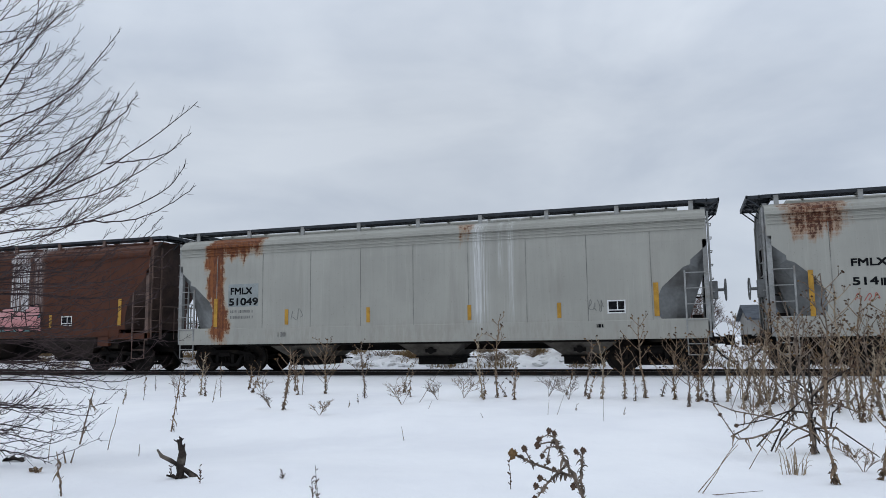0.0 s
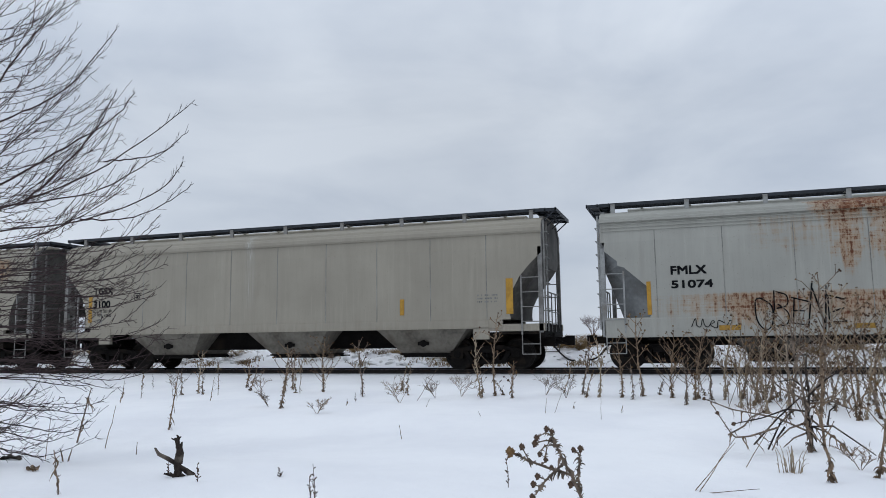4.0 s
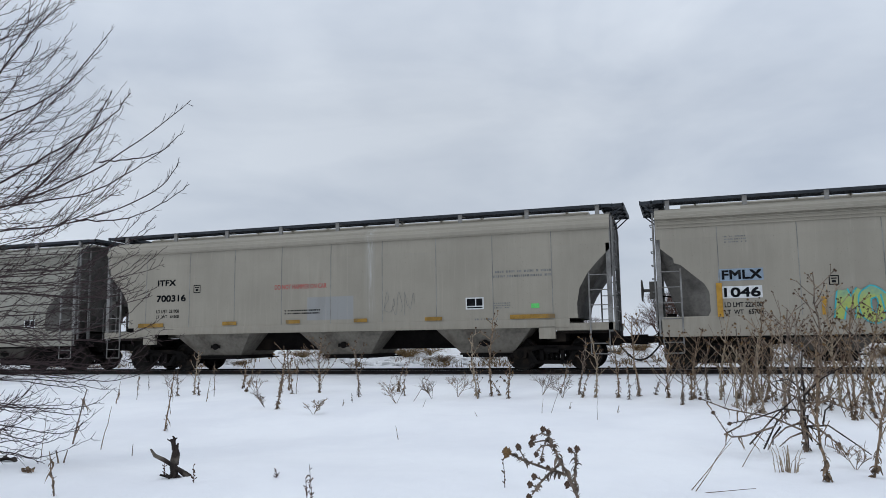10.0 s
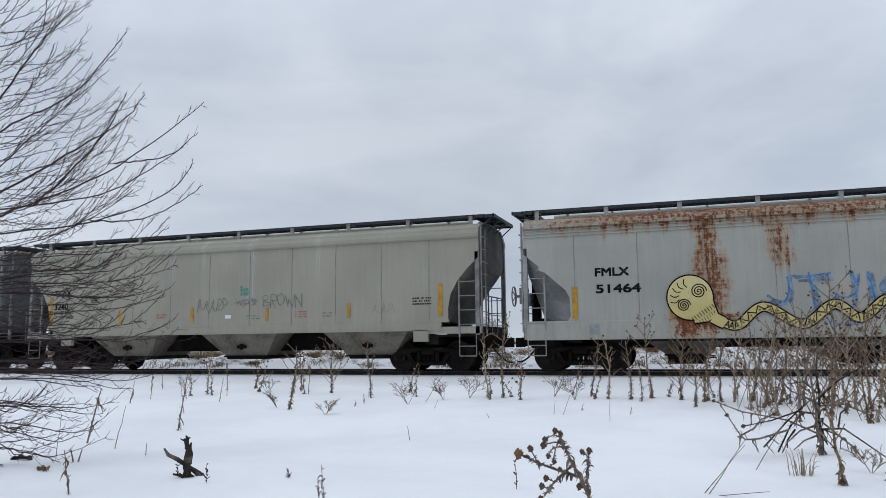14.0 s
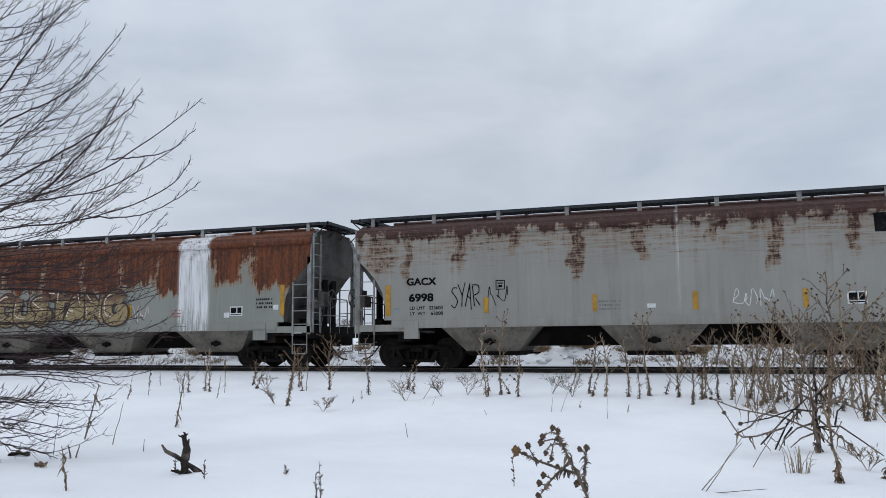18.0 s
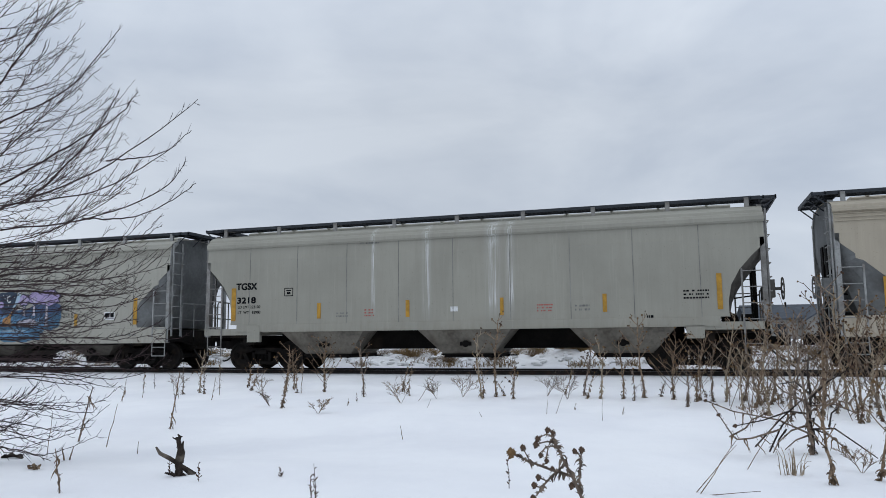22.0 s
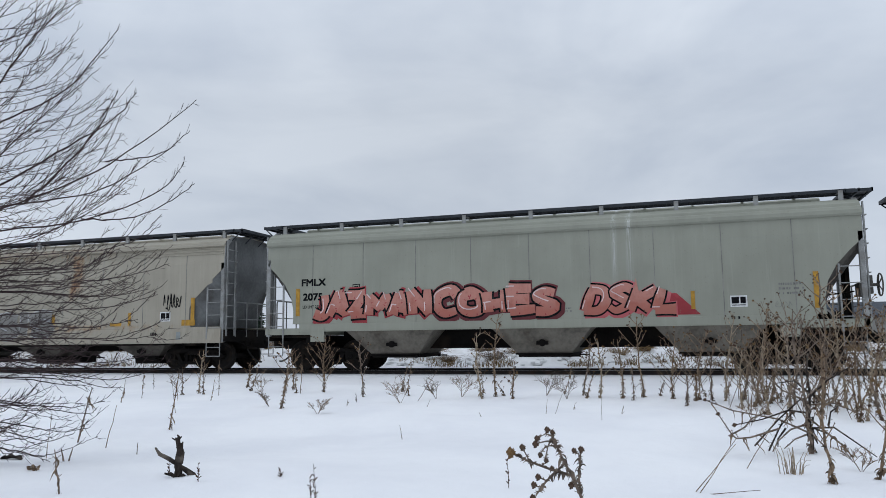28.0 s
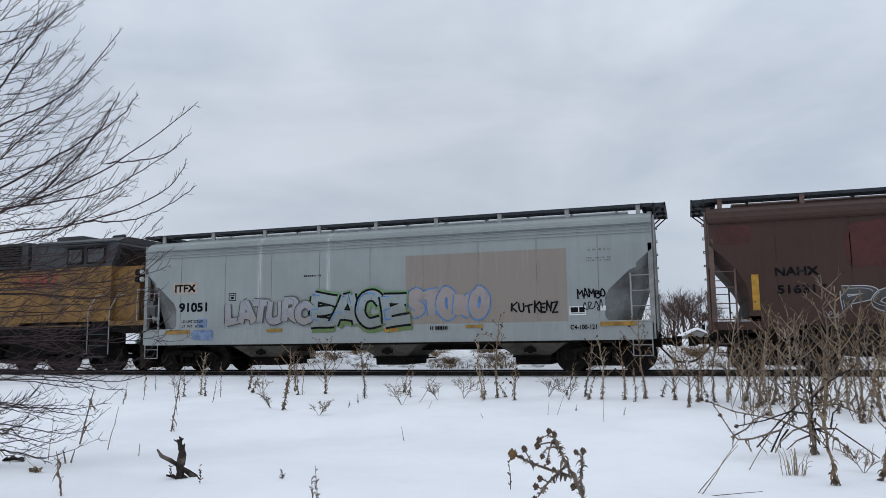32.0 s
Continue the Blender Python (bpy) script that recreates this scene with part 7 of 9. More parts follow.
STROKES = {
    "A": "0,0 .38,.95 .6,.95 1,0;.2,.36 .8,.36", "B": ".08,0 .08,1;.06,.96 .7,.95 .82,.72 .2,.54;.2,.54 .95,.42 .88,.06 .06,.04",
    "C": ".95,.78 .6,1 .12,.8 .05,.3 .42,0 .95,.16", "D": ".08,0 .08,1;.04,.97 .72,.9 .97,.5 .72,.08 .04,.03", "E": ".1,.02 .1,.98;.1,.95 .95,.9;.12,.5 .8,.55;.1,.05 1,.1",
    "G": ".92,.8 .55,1 .1,.78 .05,.3 .4,.02 .9,.12 .95,.45 .55,.44", "H": ".1,0 .1,1;.9,0 .9,1;.1,.5 .9,.5", "I": ".5,0 .5,1", "J": ".75,1 .8,.3 .5,0 .08,.2",
    "K": ".1,0 .1,1;.92,1 .2,.48 .97,0", "L": ".14,1 .14,.02;.1,.06 1,.12", "M": ".03,0 .14,.98 .5,.4 .86,.98 .97,0", "N": ".06,0 .1,1;.1,.96 .88,.05;.88,0 .95,1",
    "O": ".5,.99 .1,.78 .06,.3 .45,.02 .9,.22 .93,.72 .5,.99 .3,.93", "P": ".12,0 .1,1;.06,.95 .8,.92 .92,.62 .2,.42", "R": ".12,0 .1,1;.06,.95 .8,.92 .88,.64 .2,.48;.3,.48 .97,0",
    "S": ".93,.86 .5,1 .1,.8 .45,.54 .92,.26 .5,.01 .06,.16", "T": "0,.95 1,.95;.5,.95 .5,0", "U": ".08,1 .1,.25 .5,.01 .9,.25 .93,1", "V": ".04,1 .5,.02 .96,1",
    "W": ".02,1 .22,.03 .5,.62 .78,.03 .98,1", "X": ".05,1 .95,0;.95,1 .05,0", "Y": ".04,1 .5,.5 .96,1;.5,.5 .45,0", "Z": ".05,.96 .93,.93 .08,.06 .97,.05",
    "0": ".5,.99 .12,.7 .14,.25 .5,.01 .88,.3 .86,.75 .5,.99", "1": ".2,.75 .55,1 .55,0", "2": ".08,.8 .5,1 .9,.72 .1,.04 .95,.05", "3": ".08,.9 .7,.98 .5,.55 .9,.3 .5,0 .06,.12", "8": ".5,.55 .15,.78 .5,1 .85,.78 .15,.25 .5,0 .85,.25 .5,.55",
}


def letter_form(ch, rng, x0, z0, w, h, loose=0.05):
    """Strokes of one hand-drawn letter: (points, width at start, middle, end). Straight letters are made of wedges that pass their corners."""
    turn = rng.uniform(-0.10, 0.10)
    out = []
    for run in STROKES[ch].split(";"):
        pts = []
        for pair in run.split(" "):
            a, b = (float(v) for v in pair.split(","))
            a, b = a + rng.uniform(-loose, loose) + turn * (b - 0.5) * h / w, b + rng.uniform(-loose, loose) - turn * (a - 0.5)
            pts.append((x0 + a * w, z0 + b * h))
        if ch in "AEHIKLMNTVWXYZ":
            for p, q in zip(pts, pts[1:]):
                d = (Vector(q) - Vector(p)) * 0.07
                out.append(([(p[0] - d.x, p[1] - d.y), (q[0] + d.x, q[1] + d.y)], rng.uniform(0.7, 1.25), 0.95, rng.uniform(0.7, 1.3)))
        else:
            out.append((pts, rng.uniform(0.75, 1.2), 1.0, rng.uniform(0.45, 1.2)))
    return out


def letter_row(text, x0, x1):
    """Each letter of a word with the start and the width of its place."""
    wide = [0.5 if ch in "I1" else 1.3 if ch in "MW" else 0.5 if ch == " " else 1.0 for ch in text]
    k, x, row = (x1 - x0) / sum(wide), x0, []
    for ch, w in zip(text, wide):
        if ch != " ":
            row.append((ch, x, k * w))
        x += k * w
    return row


def graffiti(car, x0, z0, x1, z1, letters, fill, line, seed=1, fat=0.44, edge=0.05, backing=None, halo=None, inner=None, shade=None, label="interlocking spray-painted forms", lean=0.0):
    """Interlocking fat tapered forms, each outlined over its neighbour, on a sprayed backing."""
    rng = random.Random(seed)
    y = skin(z0, 0.001)
    h, text = z1 - z0, letters if isinstance(letters, str) else ""
    letters = len(text) or letters
    w = (x1 - x0) / letters
    t = min(w * 1.05, h * 0.62) * fat
    row = letter_row(text, x0, x1) if text else [("", x0 + w * i, w) for i in range(letters)]
    forms = []
    for ch, xa, wa in row:
        up, tall = rng.uniform(-0.05, 0.05), rng.uniform(0.74, 0.92)
        strokes = []
        if ch:
            made = letter_form(ch, rng, xa + t * 0.30, z0 + t * 0.5 + (0.04 + up * 0.6) * h, max(wa * 1.16 - t * 0.6, 0.05), h * (tall + 0.1) - t)
        else:
            made = wild_form(rng, xa + 0.06 * wa, z0 + (0.10 + up) * h, wa * rng.uniform(0.95, 1.2), h * tall)
        for pts, a, m, b in made:
            pts = [(px + lean * (pz - z0), min(max(pz, z0 + t * 0.5 + edge), z1 - t * 0.4)) for px, pz in pts]
            ln = smooth(pts)
            n = len(ln) - 1
            strokes.append((ln, [t * (a + (m - a) * min(1, 2.4 * k / n)) if k < n * 0.5 else t * (m + (b - m) * max(0, 2.2 * k / n - 1.2)) for k in range(n + 1)]))
        forms.append(strokes)
    if backing:
        bm = bmesh.new()
        n = letters * 6
        edge_pts = [(x0 + (x1 - x0) * i / n, z0 + h * 0.04) for i in range(0, n + 1, 6)]
        edge_pts += [(x1 - (x1 - x0) * i / n, z0 + h * (0.55 + 0.22 * abs(math.sin(i * 0.55 + seed)) + rng.uniform(-0.05, 0.05))) for i in range(n + 1)]
        face_xz(bm, edge_pts, y)
        part("graffiti_backing", bm, backing, car, "cloudy sprayed ground")
        y -= 0.004
    if halo:
        for strokes in forms:
            bm = bmesh.new()
            tie(bm, [band(bm, [q + Vector((0.035, -0.03)) for q in ln], [v + edge * 3.4 for v in ws], y - 0.0002 * j) for j, (ln, ws) in enumerate(strokes)])
            part("graffiti_halo", bm, halo, car)
            y -= 0.0008
        y -= 0.001
    for strokes in forms:
        bm = bmesh.new()
        tie(bm, [band(bm, ln, [v + edge * 1.5 for v in ws], y - 0.0002 * j) for j, (ln, ws) in enumerate(strokes)])
        top = part("graffiti", bm, line, car, label)
        y -= 0.0011
        bm = bmesh.new()
        tie(bm, [band(bm, ln, ws, y - 0.0002 * j) for j, (ln, ws) in enumerate(strokes)])
        part("fill", bm, fill, top)
        y -= 0.0007
        if shade:
            bm, ends = bmesh.new(), []
            for ln, ws in strokes:
                for j in range(2, len(ln) - 1, 3 if len(ln) < 10 else 4):
                    d = ln[j] - ln[j - 1]
                    m = Vector((-d.y, d.x)).normalized() * ws[j] * rng.uniform(0.30, 0.47) * (-1 if d.x > 0 else 1)
                    ends.append(band(bm, [ln[j] + m * 1.05, ln[j] + m * 0.45], [edge * 0.5, edge * 0.12], y - 0.0001))
            tie(bm, ends)
            part("shading", bm, shade, top)
            y -= 0.0004
        if inner:
            bm, ends = bmesh.new(), []
            for ln, ws in strokes:
                n = len(ln)
                cut = ln[n // 8:n * 5 // 8]
                ends.append(band(bm, [q + Vector((-0.30, 0.26)) * t for q in cut], [edge * 0.42] * len(cut), y))
            tie(bm, ends)
            part("highlight", bm, inner, top)
        y -= 0.0006


def scribble(car, x0, z0, x1, z1, mat, seed=1, n=5, w=0.022, label="thin sprayed tag"):
    """A quick line of the hand: the word given, or loops that spell nothing."""
    rng = random.Random(seed)
    bm = bmesh.new()
    y = skin(z0, 0.003)
    if isinstance(n, str):
        ends = []
        for ch, xa, wa in letter_row(n, x0, x1):
            for pts, a, m, b in letter_form(ch, rng, xa + 0.06 * wa, z0 + rng.uniform(0, 0.2) * (z1 - z0), wa * 0.95, (z1 - z0) * rng.uniform(0.75, 1.0), 0.10):
                ln = smooth(pts, 4)
                ends.append(band(bm, ln, [w * rng.uniform(0.8, 1.15) for q in ln], y, 0.00003))
                y -= 0.0004
        tie(bm, ends)
        part("tag", bm, mat, car, label)
        return
    h, step = z1 - z0, (x1 - x0) / n
    pts = []
    for i in range(n):
        a = x0 + step * i
        pts += [(a + step * rng.uniform(0, 0.3), z0 + h * rng.uniform(0, 0.3)), (a + step * rng.uniform(0.2, 0.7), z0 + h * rng.uniform(0.7, 1.0)), (a + step * rng.uniform(0.5, 1.0), z0 + h * rng.uniform(0.35, 0.75)), (a + step * rng.uniform(0.2, 0.8), z0 + h * rng.uniform(0.1, 0.5))]
    cut = max(3, rng.randrange(len(pts)))
    ends = []
    for run in (pts[:cut], pts[cut:]):
        if len(run) > 1:
            ln = smooth(run, 5)
            ends.append(band(bm, ln, [w * rng.uniform(0.75, 1.15) for q in ln], y, 0.00004))
            y -= 0.0012
    tie(bm, ends)
    part("tag", bm, mat, car, label)


PINK = spray("sprayed_pink", (0.44, 0.19, 0.19), (0.50, 0.25, 0.25))
CREAM = spray("sprayed_cream", (0.62, 0.55, 0.45), (0.68, 0.60, 0.50))
RUSTY_LINE = plain("tan_spray_line", (0.40, 0.24, 0.14), 0.6)
BLACK_RED = spray("sprayed_blackish_red", (0.030, 0.008, 0.009), (0.045, 0.012, 0.012))
FADED_PINK = spray("ghost_of_pink_spray", (0.36, 0.30, 0.31), (0.37, 0.32, 0.33))
OCHRE_PALE = spray("thin_ochre_spray", (0.33, 0.22, 0.085), (0.36, 0.27, 0.13))
LILAC_LINE = plain("lilac_spray_line", (0.34, 0.29, 0.42), 0.5)
GOLD_PAINT = spray("ochre_gold_spray", (0.30, 0.20, 0.09), (0.33, 0.24, 0.13))
TURQ_OLIVE = spray("turquoise_over_olive_spray", (0.07, 0.10, 0.022), (0.018, 0.24, 0.32), 1.30, 1.7)
TURQ_LIME = spray("yellow_green_turquoise_spray", (0.018, 0.20, 0.26), (0.14, 0.25, 0.06), 1.85, 2.6)
TAN_FADE = spray("tan_sprayed_lower_edge", (0.24, 0.175, 0.10), (0.29, 0.275, 0.235), 1.0, 1.6)
GUN_DARK = spray("smoky_dark_spray", (0.045, 0.042, 0.04), (0.075, 0.07, 0.066))
INK_BLUE = spray("sprayed_ink_blue", (0.010, 0.022, 0.026), (0.016, 0.040, 0.046))
MINT_LINE = plain("mint_spray_line", (0.22, 0.40, 0.33), 0.5)
NAVY = plain("navy_spray_line", (0.015, 0.03, 0.06), 0.5)
INK_NAVY = spray("sprayed_blue_black", (0.012, 0.014, 0.022), (0.028, 0.036, 0.058))
LEAF_GREEN = spray("sprayed_leaf_green", (0.10, 0.16, 0.05), (0.14, 0.26, 0.12))
OLIVE_GREEN = spray("sprayed_olive", (0.10, 0.13, 0.045), (0.15, 0.20, 0.07))
LIME = spray("sprayed_lime", (0.33, 0.40, 0.10), (0.20, 0.36, 0.24))
TEAL_LINE = plain("teal_spray_line", (0.04, 0.36, 0.40), 0.5)
CRIMSON = spray("sprayed_crimson", (0.26, 0.022, 0.030), (0.34, 0.042, 0.052))
DARK_RED = spray("sprayed_dark_red", (0.10, 0.012, 0.016), (0.13, 0.02, 0.025))
ROSE_RED = spray("sprayed_rose_red", (0.42, 0.09, 0.10), (0.50, 0.14, 0.15))
SALMON = spray("sprayed_salmon", (0.36, 0.115, 0.085), (0.46, 0.20, 0.16))
PALE_PINK = plain("pale_pink_spray_line", (0.62, 0.50, 0.50), 0.6)
FADED_LILAC = spray("ghost_of_lilac_spray", (0.33, 0.30, 0.29), (0.33, 0.315, 0.295))
GOLD = spray("sprayed_gold", (0.27, 0.205, 0.10), (0.12, 0.06, 0.032), 1.75, 2.75)
DARK_BROWN = plain("dark_brown_spray_line", (0.05, 0.025, 0.02), 0.5)
DARK_GREEN = plain("dark_green_spray_line", (0.035, 0.12, 0.075), 0.5)
SLATE = spray("sprayed_slate", (0.17, 0.18, 0.16), (0.10, 0.15, 0.17))
SILVER = spray("sprayed_silver", (0.36, 0.37, 0.39), (0.46, 0.47, 0.49))
GUNMETAL_DARK = spray("sprayed_dull_silver", (0.17, 0.165, 0.155), (0.23, 0.225, 0.21))
SMOKE_GREY = spray("sprayed_smoke_grey", (0.034, 0.032, 0.031), (0.062, 0.060, 0.059))
GUNMETAL = spray("sprayed_gunmetal", (0.16, 0.16, 0.165), (0.22, 0.22, 0.225))
SKY_TURQUOISE = spray("sprayed_sky_turquoise", (0.045, 0.17, 0.23), (0.10, 0.30, 0.40))
TEAL_FADE = spray("sprayed_teal_fade", (0.07, 0.15, 0.16), (0.05, 0.20, 0.25))
WHITE_BLUE = plain("white_blue_spray_line", (0.55, 0.70, 0.76), 0.5)
OXIDE_RED = plain("oxide_red_touch_up_paint", (0.060, 0.0135, 0.0105), 0.65, 0.0, 0.35, 1.5)
PALE_GREY_PINK = spray("sprayed_grey_pink", (0.25, 0.235, 0.235), (0.28, 0.285, 0.30))
MINT_GREY = spray("sprayed_grey_mint", (0.19, 0.21, 0.20), (0.24, 0.28, 0.285))
TAN_GHOST = spray("thin_tan_pink_spray", (0.25, 0.215, 0.195), (0.29, 0.25, 0.235))
BLUE_WASHED = plain("washed_blue_spray_line", (0.155, 0.225, 0.31), 0.65, 0.0, 0.5, 6.0)
BLUE_FADED = plain("faded_blue_spray_line", (0.14, 0.20, 0.32), 0.6, 0.0, 0.4, 5.0)
HOT_PINK = spray("sprayed_hot_pink", (0.38, 0.10, 0.115), (0.25, 0.035, 0.10), 1.6, 2.3)
CORAL = spray("sprayed_coral", (0.62, 0.20, 0.16), (0.66, 0.26, 0.22))
PURPLE = spray("sprayed_purple", (0.20, 0.165, 0.32), (0.33, 0.27, 0.46))
DEEP_VIOLET = spray("sprayed_deep_violet", (0.07, 0.05, 0.15), (0.10, 0.07, 0.19))


def sheet_teal(c, x0, z0, x1, z1):
    sheet(c, "graffiti_end", x0, z0, x1, z1, TEAL_LINE, 0.014)


def pink_band(c):
    """A sprayed pink band along the lower side, ragged at its top."""
    rng = random.Random(4)
    bm = bmesh.new()
    top = []
    x = 7.9
    while x > -7.2:
        top.append((x, 2.26 + rng.uniform(-0.05, 0.05)))
        x -= rng.uniform(0.2, 0.5)
    face_xz(bm, [(-7.2, 1.42), (6.85, 1.42), (6.95, 2.2), (6.85, 2.27)] + [p for p in top if p[0] < 6.8], SKIN)
    face_xz(bm, [(-8.1, 0.93), (8.1, 0.93), (8.1, 1.33), (-8.1, 1.33)], -1.634)
    part("graffiti_band", bm, HOT_PINK, c, "ragged pink sprayed band")


def coral_drop(c, x0, z0, x1, z1):
    bm = bmesh.new()
    xm, zm = (x0 + x1) / 2, (z0 + z1) / 2
    face_xz(bm, [(x0, zm), (xm, z0), (x1, z0 + 0.3), (x1, z1 - 0.2), (xm, z1), (x0 + 0.05, z1 - 0.3)], skin(z0, 0.03))
    part("graffiti_drop", bm, CORAL, c)


WORM_LINE = ((-3.25, 1.42), (-2.95, 1.26), (-2.62, 1.22), (-2.02, 1.66), (-1.16, 1.21), (-0.43, 1.68), (0.14, 1.34), (0.80, 1.80), (1.62, 1.39), (2.22, 1.74), (2.55, 1.72), (2.80, 1.60))


def worm(c):
    """A yellow disc with swirls, drawn out below into a long wavy tail ending in dots."""
    line = smooth(WORM_LINE, 9)
    n = len(line) - 1
    hx, hz = -3.78, 1.94

    def layers(grow, y):
        bm = bmesh.new()
        disc(bm, hx, hz, 0.56 + grow, y, 32, 1.02)
        g = grow
        face_xz(bm, [(hx + 0.50 + g, hz + 0.10), (hx + 0.20, hz - 0.1), (hx - 0.05 - g, hz - 0.42), (hx + 0.10, hz - 0.66 - g), (hx + 0.42, hz - 0.62 - g), (hx + 0.66 + g, hz - 0.45), (hx + 0.56 + g, hz - 0.12)], y - 0.0003)
        band(bm, line, [(0.27 if i < 9 else 0.20 - 0.09 * max(0, i / n - 0.55)) + 2 * grow for i in range(n + 1)], y - 0.0006, 0.00001)
        for x, z, r in ((2.86, 1.53, 0.125), (3.06, 1.44, 0.085), (3.21, 1.43, 0.085), (3.37, 1.43, 0.09)):
            disc(bm, x, z, r + grow, y - 0.003 - x * 0.0001)
        return bm
    base = part("graffiti", layers(0.036, skin(2.0, 0.034)), INK, c, "yellow painted coil with a wavy tail")
    y = skin(2.0, 0.040)
    part("fill", layers(0.0, y), WORM_YELLOW, base)
    bm = bmesh.new()
    y -= 0.005

    def swirl(x, z, r, rounds):
        pts = [Vector((x + r * (1 - k / 40) * math.cos(rounds * math.tau * k / 40), z + r * (1 - k / 40) * math.sin(rounds * math.tau * k / 40))) for k in range(40)]
        band(bm, pts, [0.030] * 40, y)

    swirl(hx + 0.22, hz + 0.16, 0.20, 3)
    swirl(hx - 0.16, hz - 0.20, 0.17, 3)
    for k in range(5):
        a = radians(105 + 22 * k)
        band(bm, smooth([(hx + 0.50 * math.cos(a), hz + 0.50 * math.sin(a)), (hx + 0.38 * math.cos(a + 0.12), hz + 0.38 * math.sin(a + 0.12)), (hx + 0.27 * math.cos(a - 0.05), hz + 0.27 * math.sin(a - 0.05))], 3), [0.026] * 7, y - 0.0003 * k)
    for k in range(9):
        f = k / 8
        x, z = hx + 0.02 + 0.50 * f, hz - 0.52 + 0.34 * f
        band(bm, [Vector((x, z)), Vector((x + 0.07, z - 0.10))], [0.02, 0.02], y - 0.0002 * k)
        band(bm, [Vector((x + 0.05, z - 0.16)), Vector((x + 0.16 - 0.1 * f, z - 0.30 + 0.06 * f))], [0.016, 0.012], y - 0.0002 * k)
    # triangles along the tail
    step = 3
    for i in range(9, n - step, step):
        p, q = line[i], line[i + step]
        d = (q - p).normalized()
        m = Vector((-d.y, d.x)) * 0.085
        for u, v in ((p - m, (p + q) / 2 + m), ((p + q) / 2 + m, q - m)):
            band(bm, [u, v], [0.027, 0.027], y - 0.00005 * i)
        mid = (p + q) / 2 - m * 0.35
        disc(bm, mid.x, mid.y, 0.022, y - 0.006, 6)
    tagged(part("ring_lines", bm, INK, base), kind="stuff")


WORM_YELLOW = spray("sprayed_pale_yellow", (0.50, 0.415, 0.165), (0.56, 0.48, 0.23))


def ribbon_mark(c, x0, z0, x1, z1, mat):
    bm = bmesh.new()
    ribbon(bm, [(x0, z0), ((x0 + x1) / 2, z1), (x1, (z0 + z1) / 2)], 0.02, skin(z0, 0.006))
    part("stroke", bm, mat, c)


def logo_blocks(c, x0, z0, x1, z1):
    """A dark owner's mark, drawn as plain blocks that follow the upper side."""
    bm = bmesh.new()
    w, h = (x1 - x0) / 4.1, z1 - z0

    def y(z):
        return -1.606 + max(0.0, z - 3.45) * 0.068

    for i in range(4):
        a = x0 + i * w * 1.04
        cut = (0.18, 0.30, 0.0, 0.22)[i]
        pts = [(a + (cut if i == 1 else 0) * w, z0 + h), (a, z0), (a + 0.97 * w, z0), (a + (0.97 - cut) * w, z0 + h * 0.55), (a + 0.97 * w, z0 + h)]
        bm.faces.new([bm.verts.new((px, y(pz) - 0.004, pz)) for px, pz in pts])
    part("owner_mark", bm, INK, c, "large dark block mark")


def arrow(c, x0, z0, x1, z1):
    zm = (z0 + z1) / 2
    bm = bmesh.new()
    ribbon(bm, [(x0, zm - 0.06), (x0 + 0.45, zm - 0.06), (x0 + 0.45, z0), (x1, zm), (x0 + 0.45, z1), (x0 + 0.45, zm + 0.06), (x0, zm + 0.06), (x0, zm - 0.06)], 0.035, skin(z0, 0.003))
    part("tag", bm, DARK_GREEN, c, "green outline arrow")


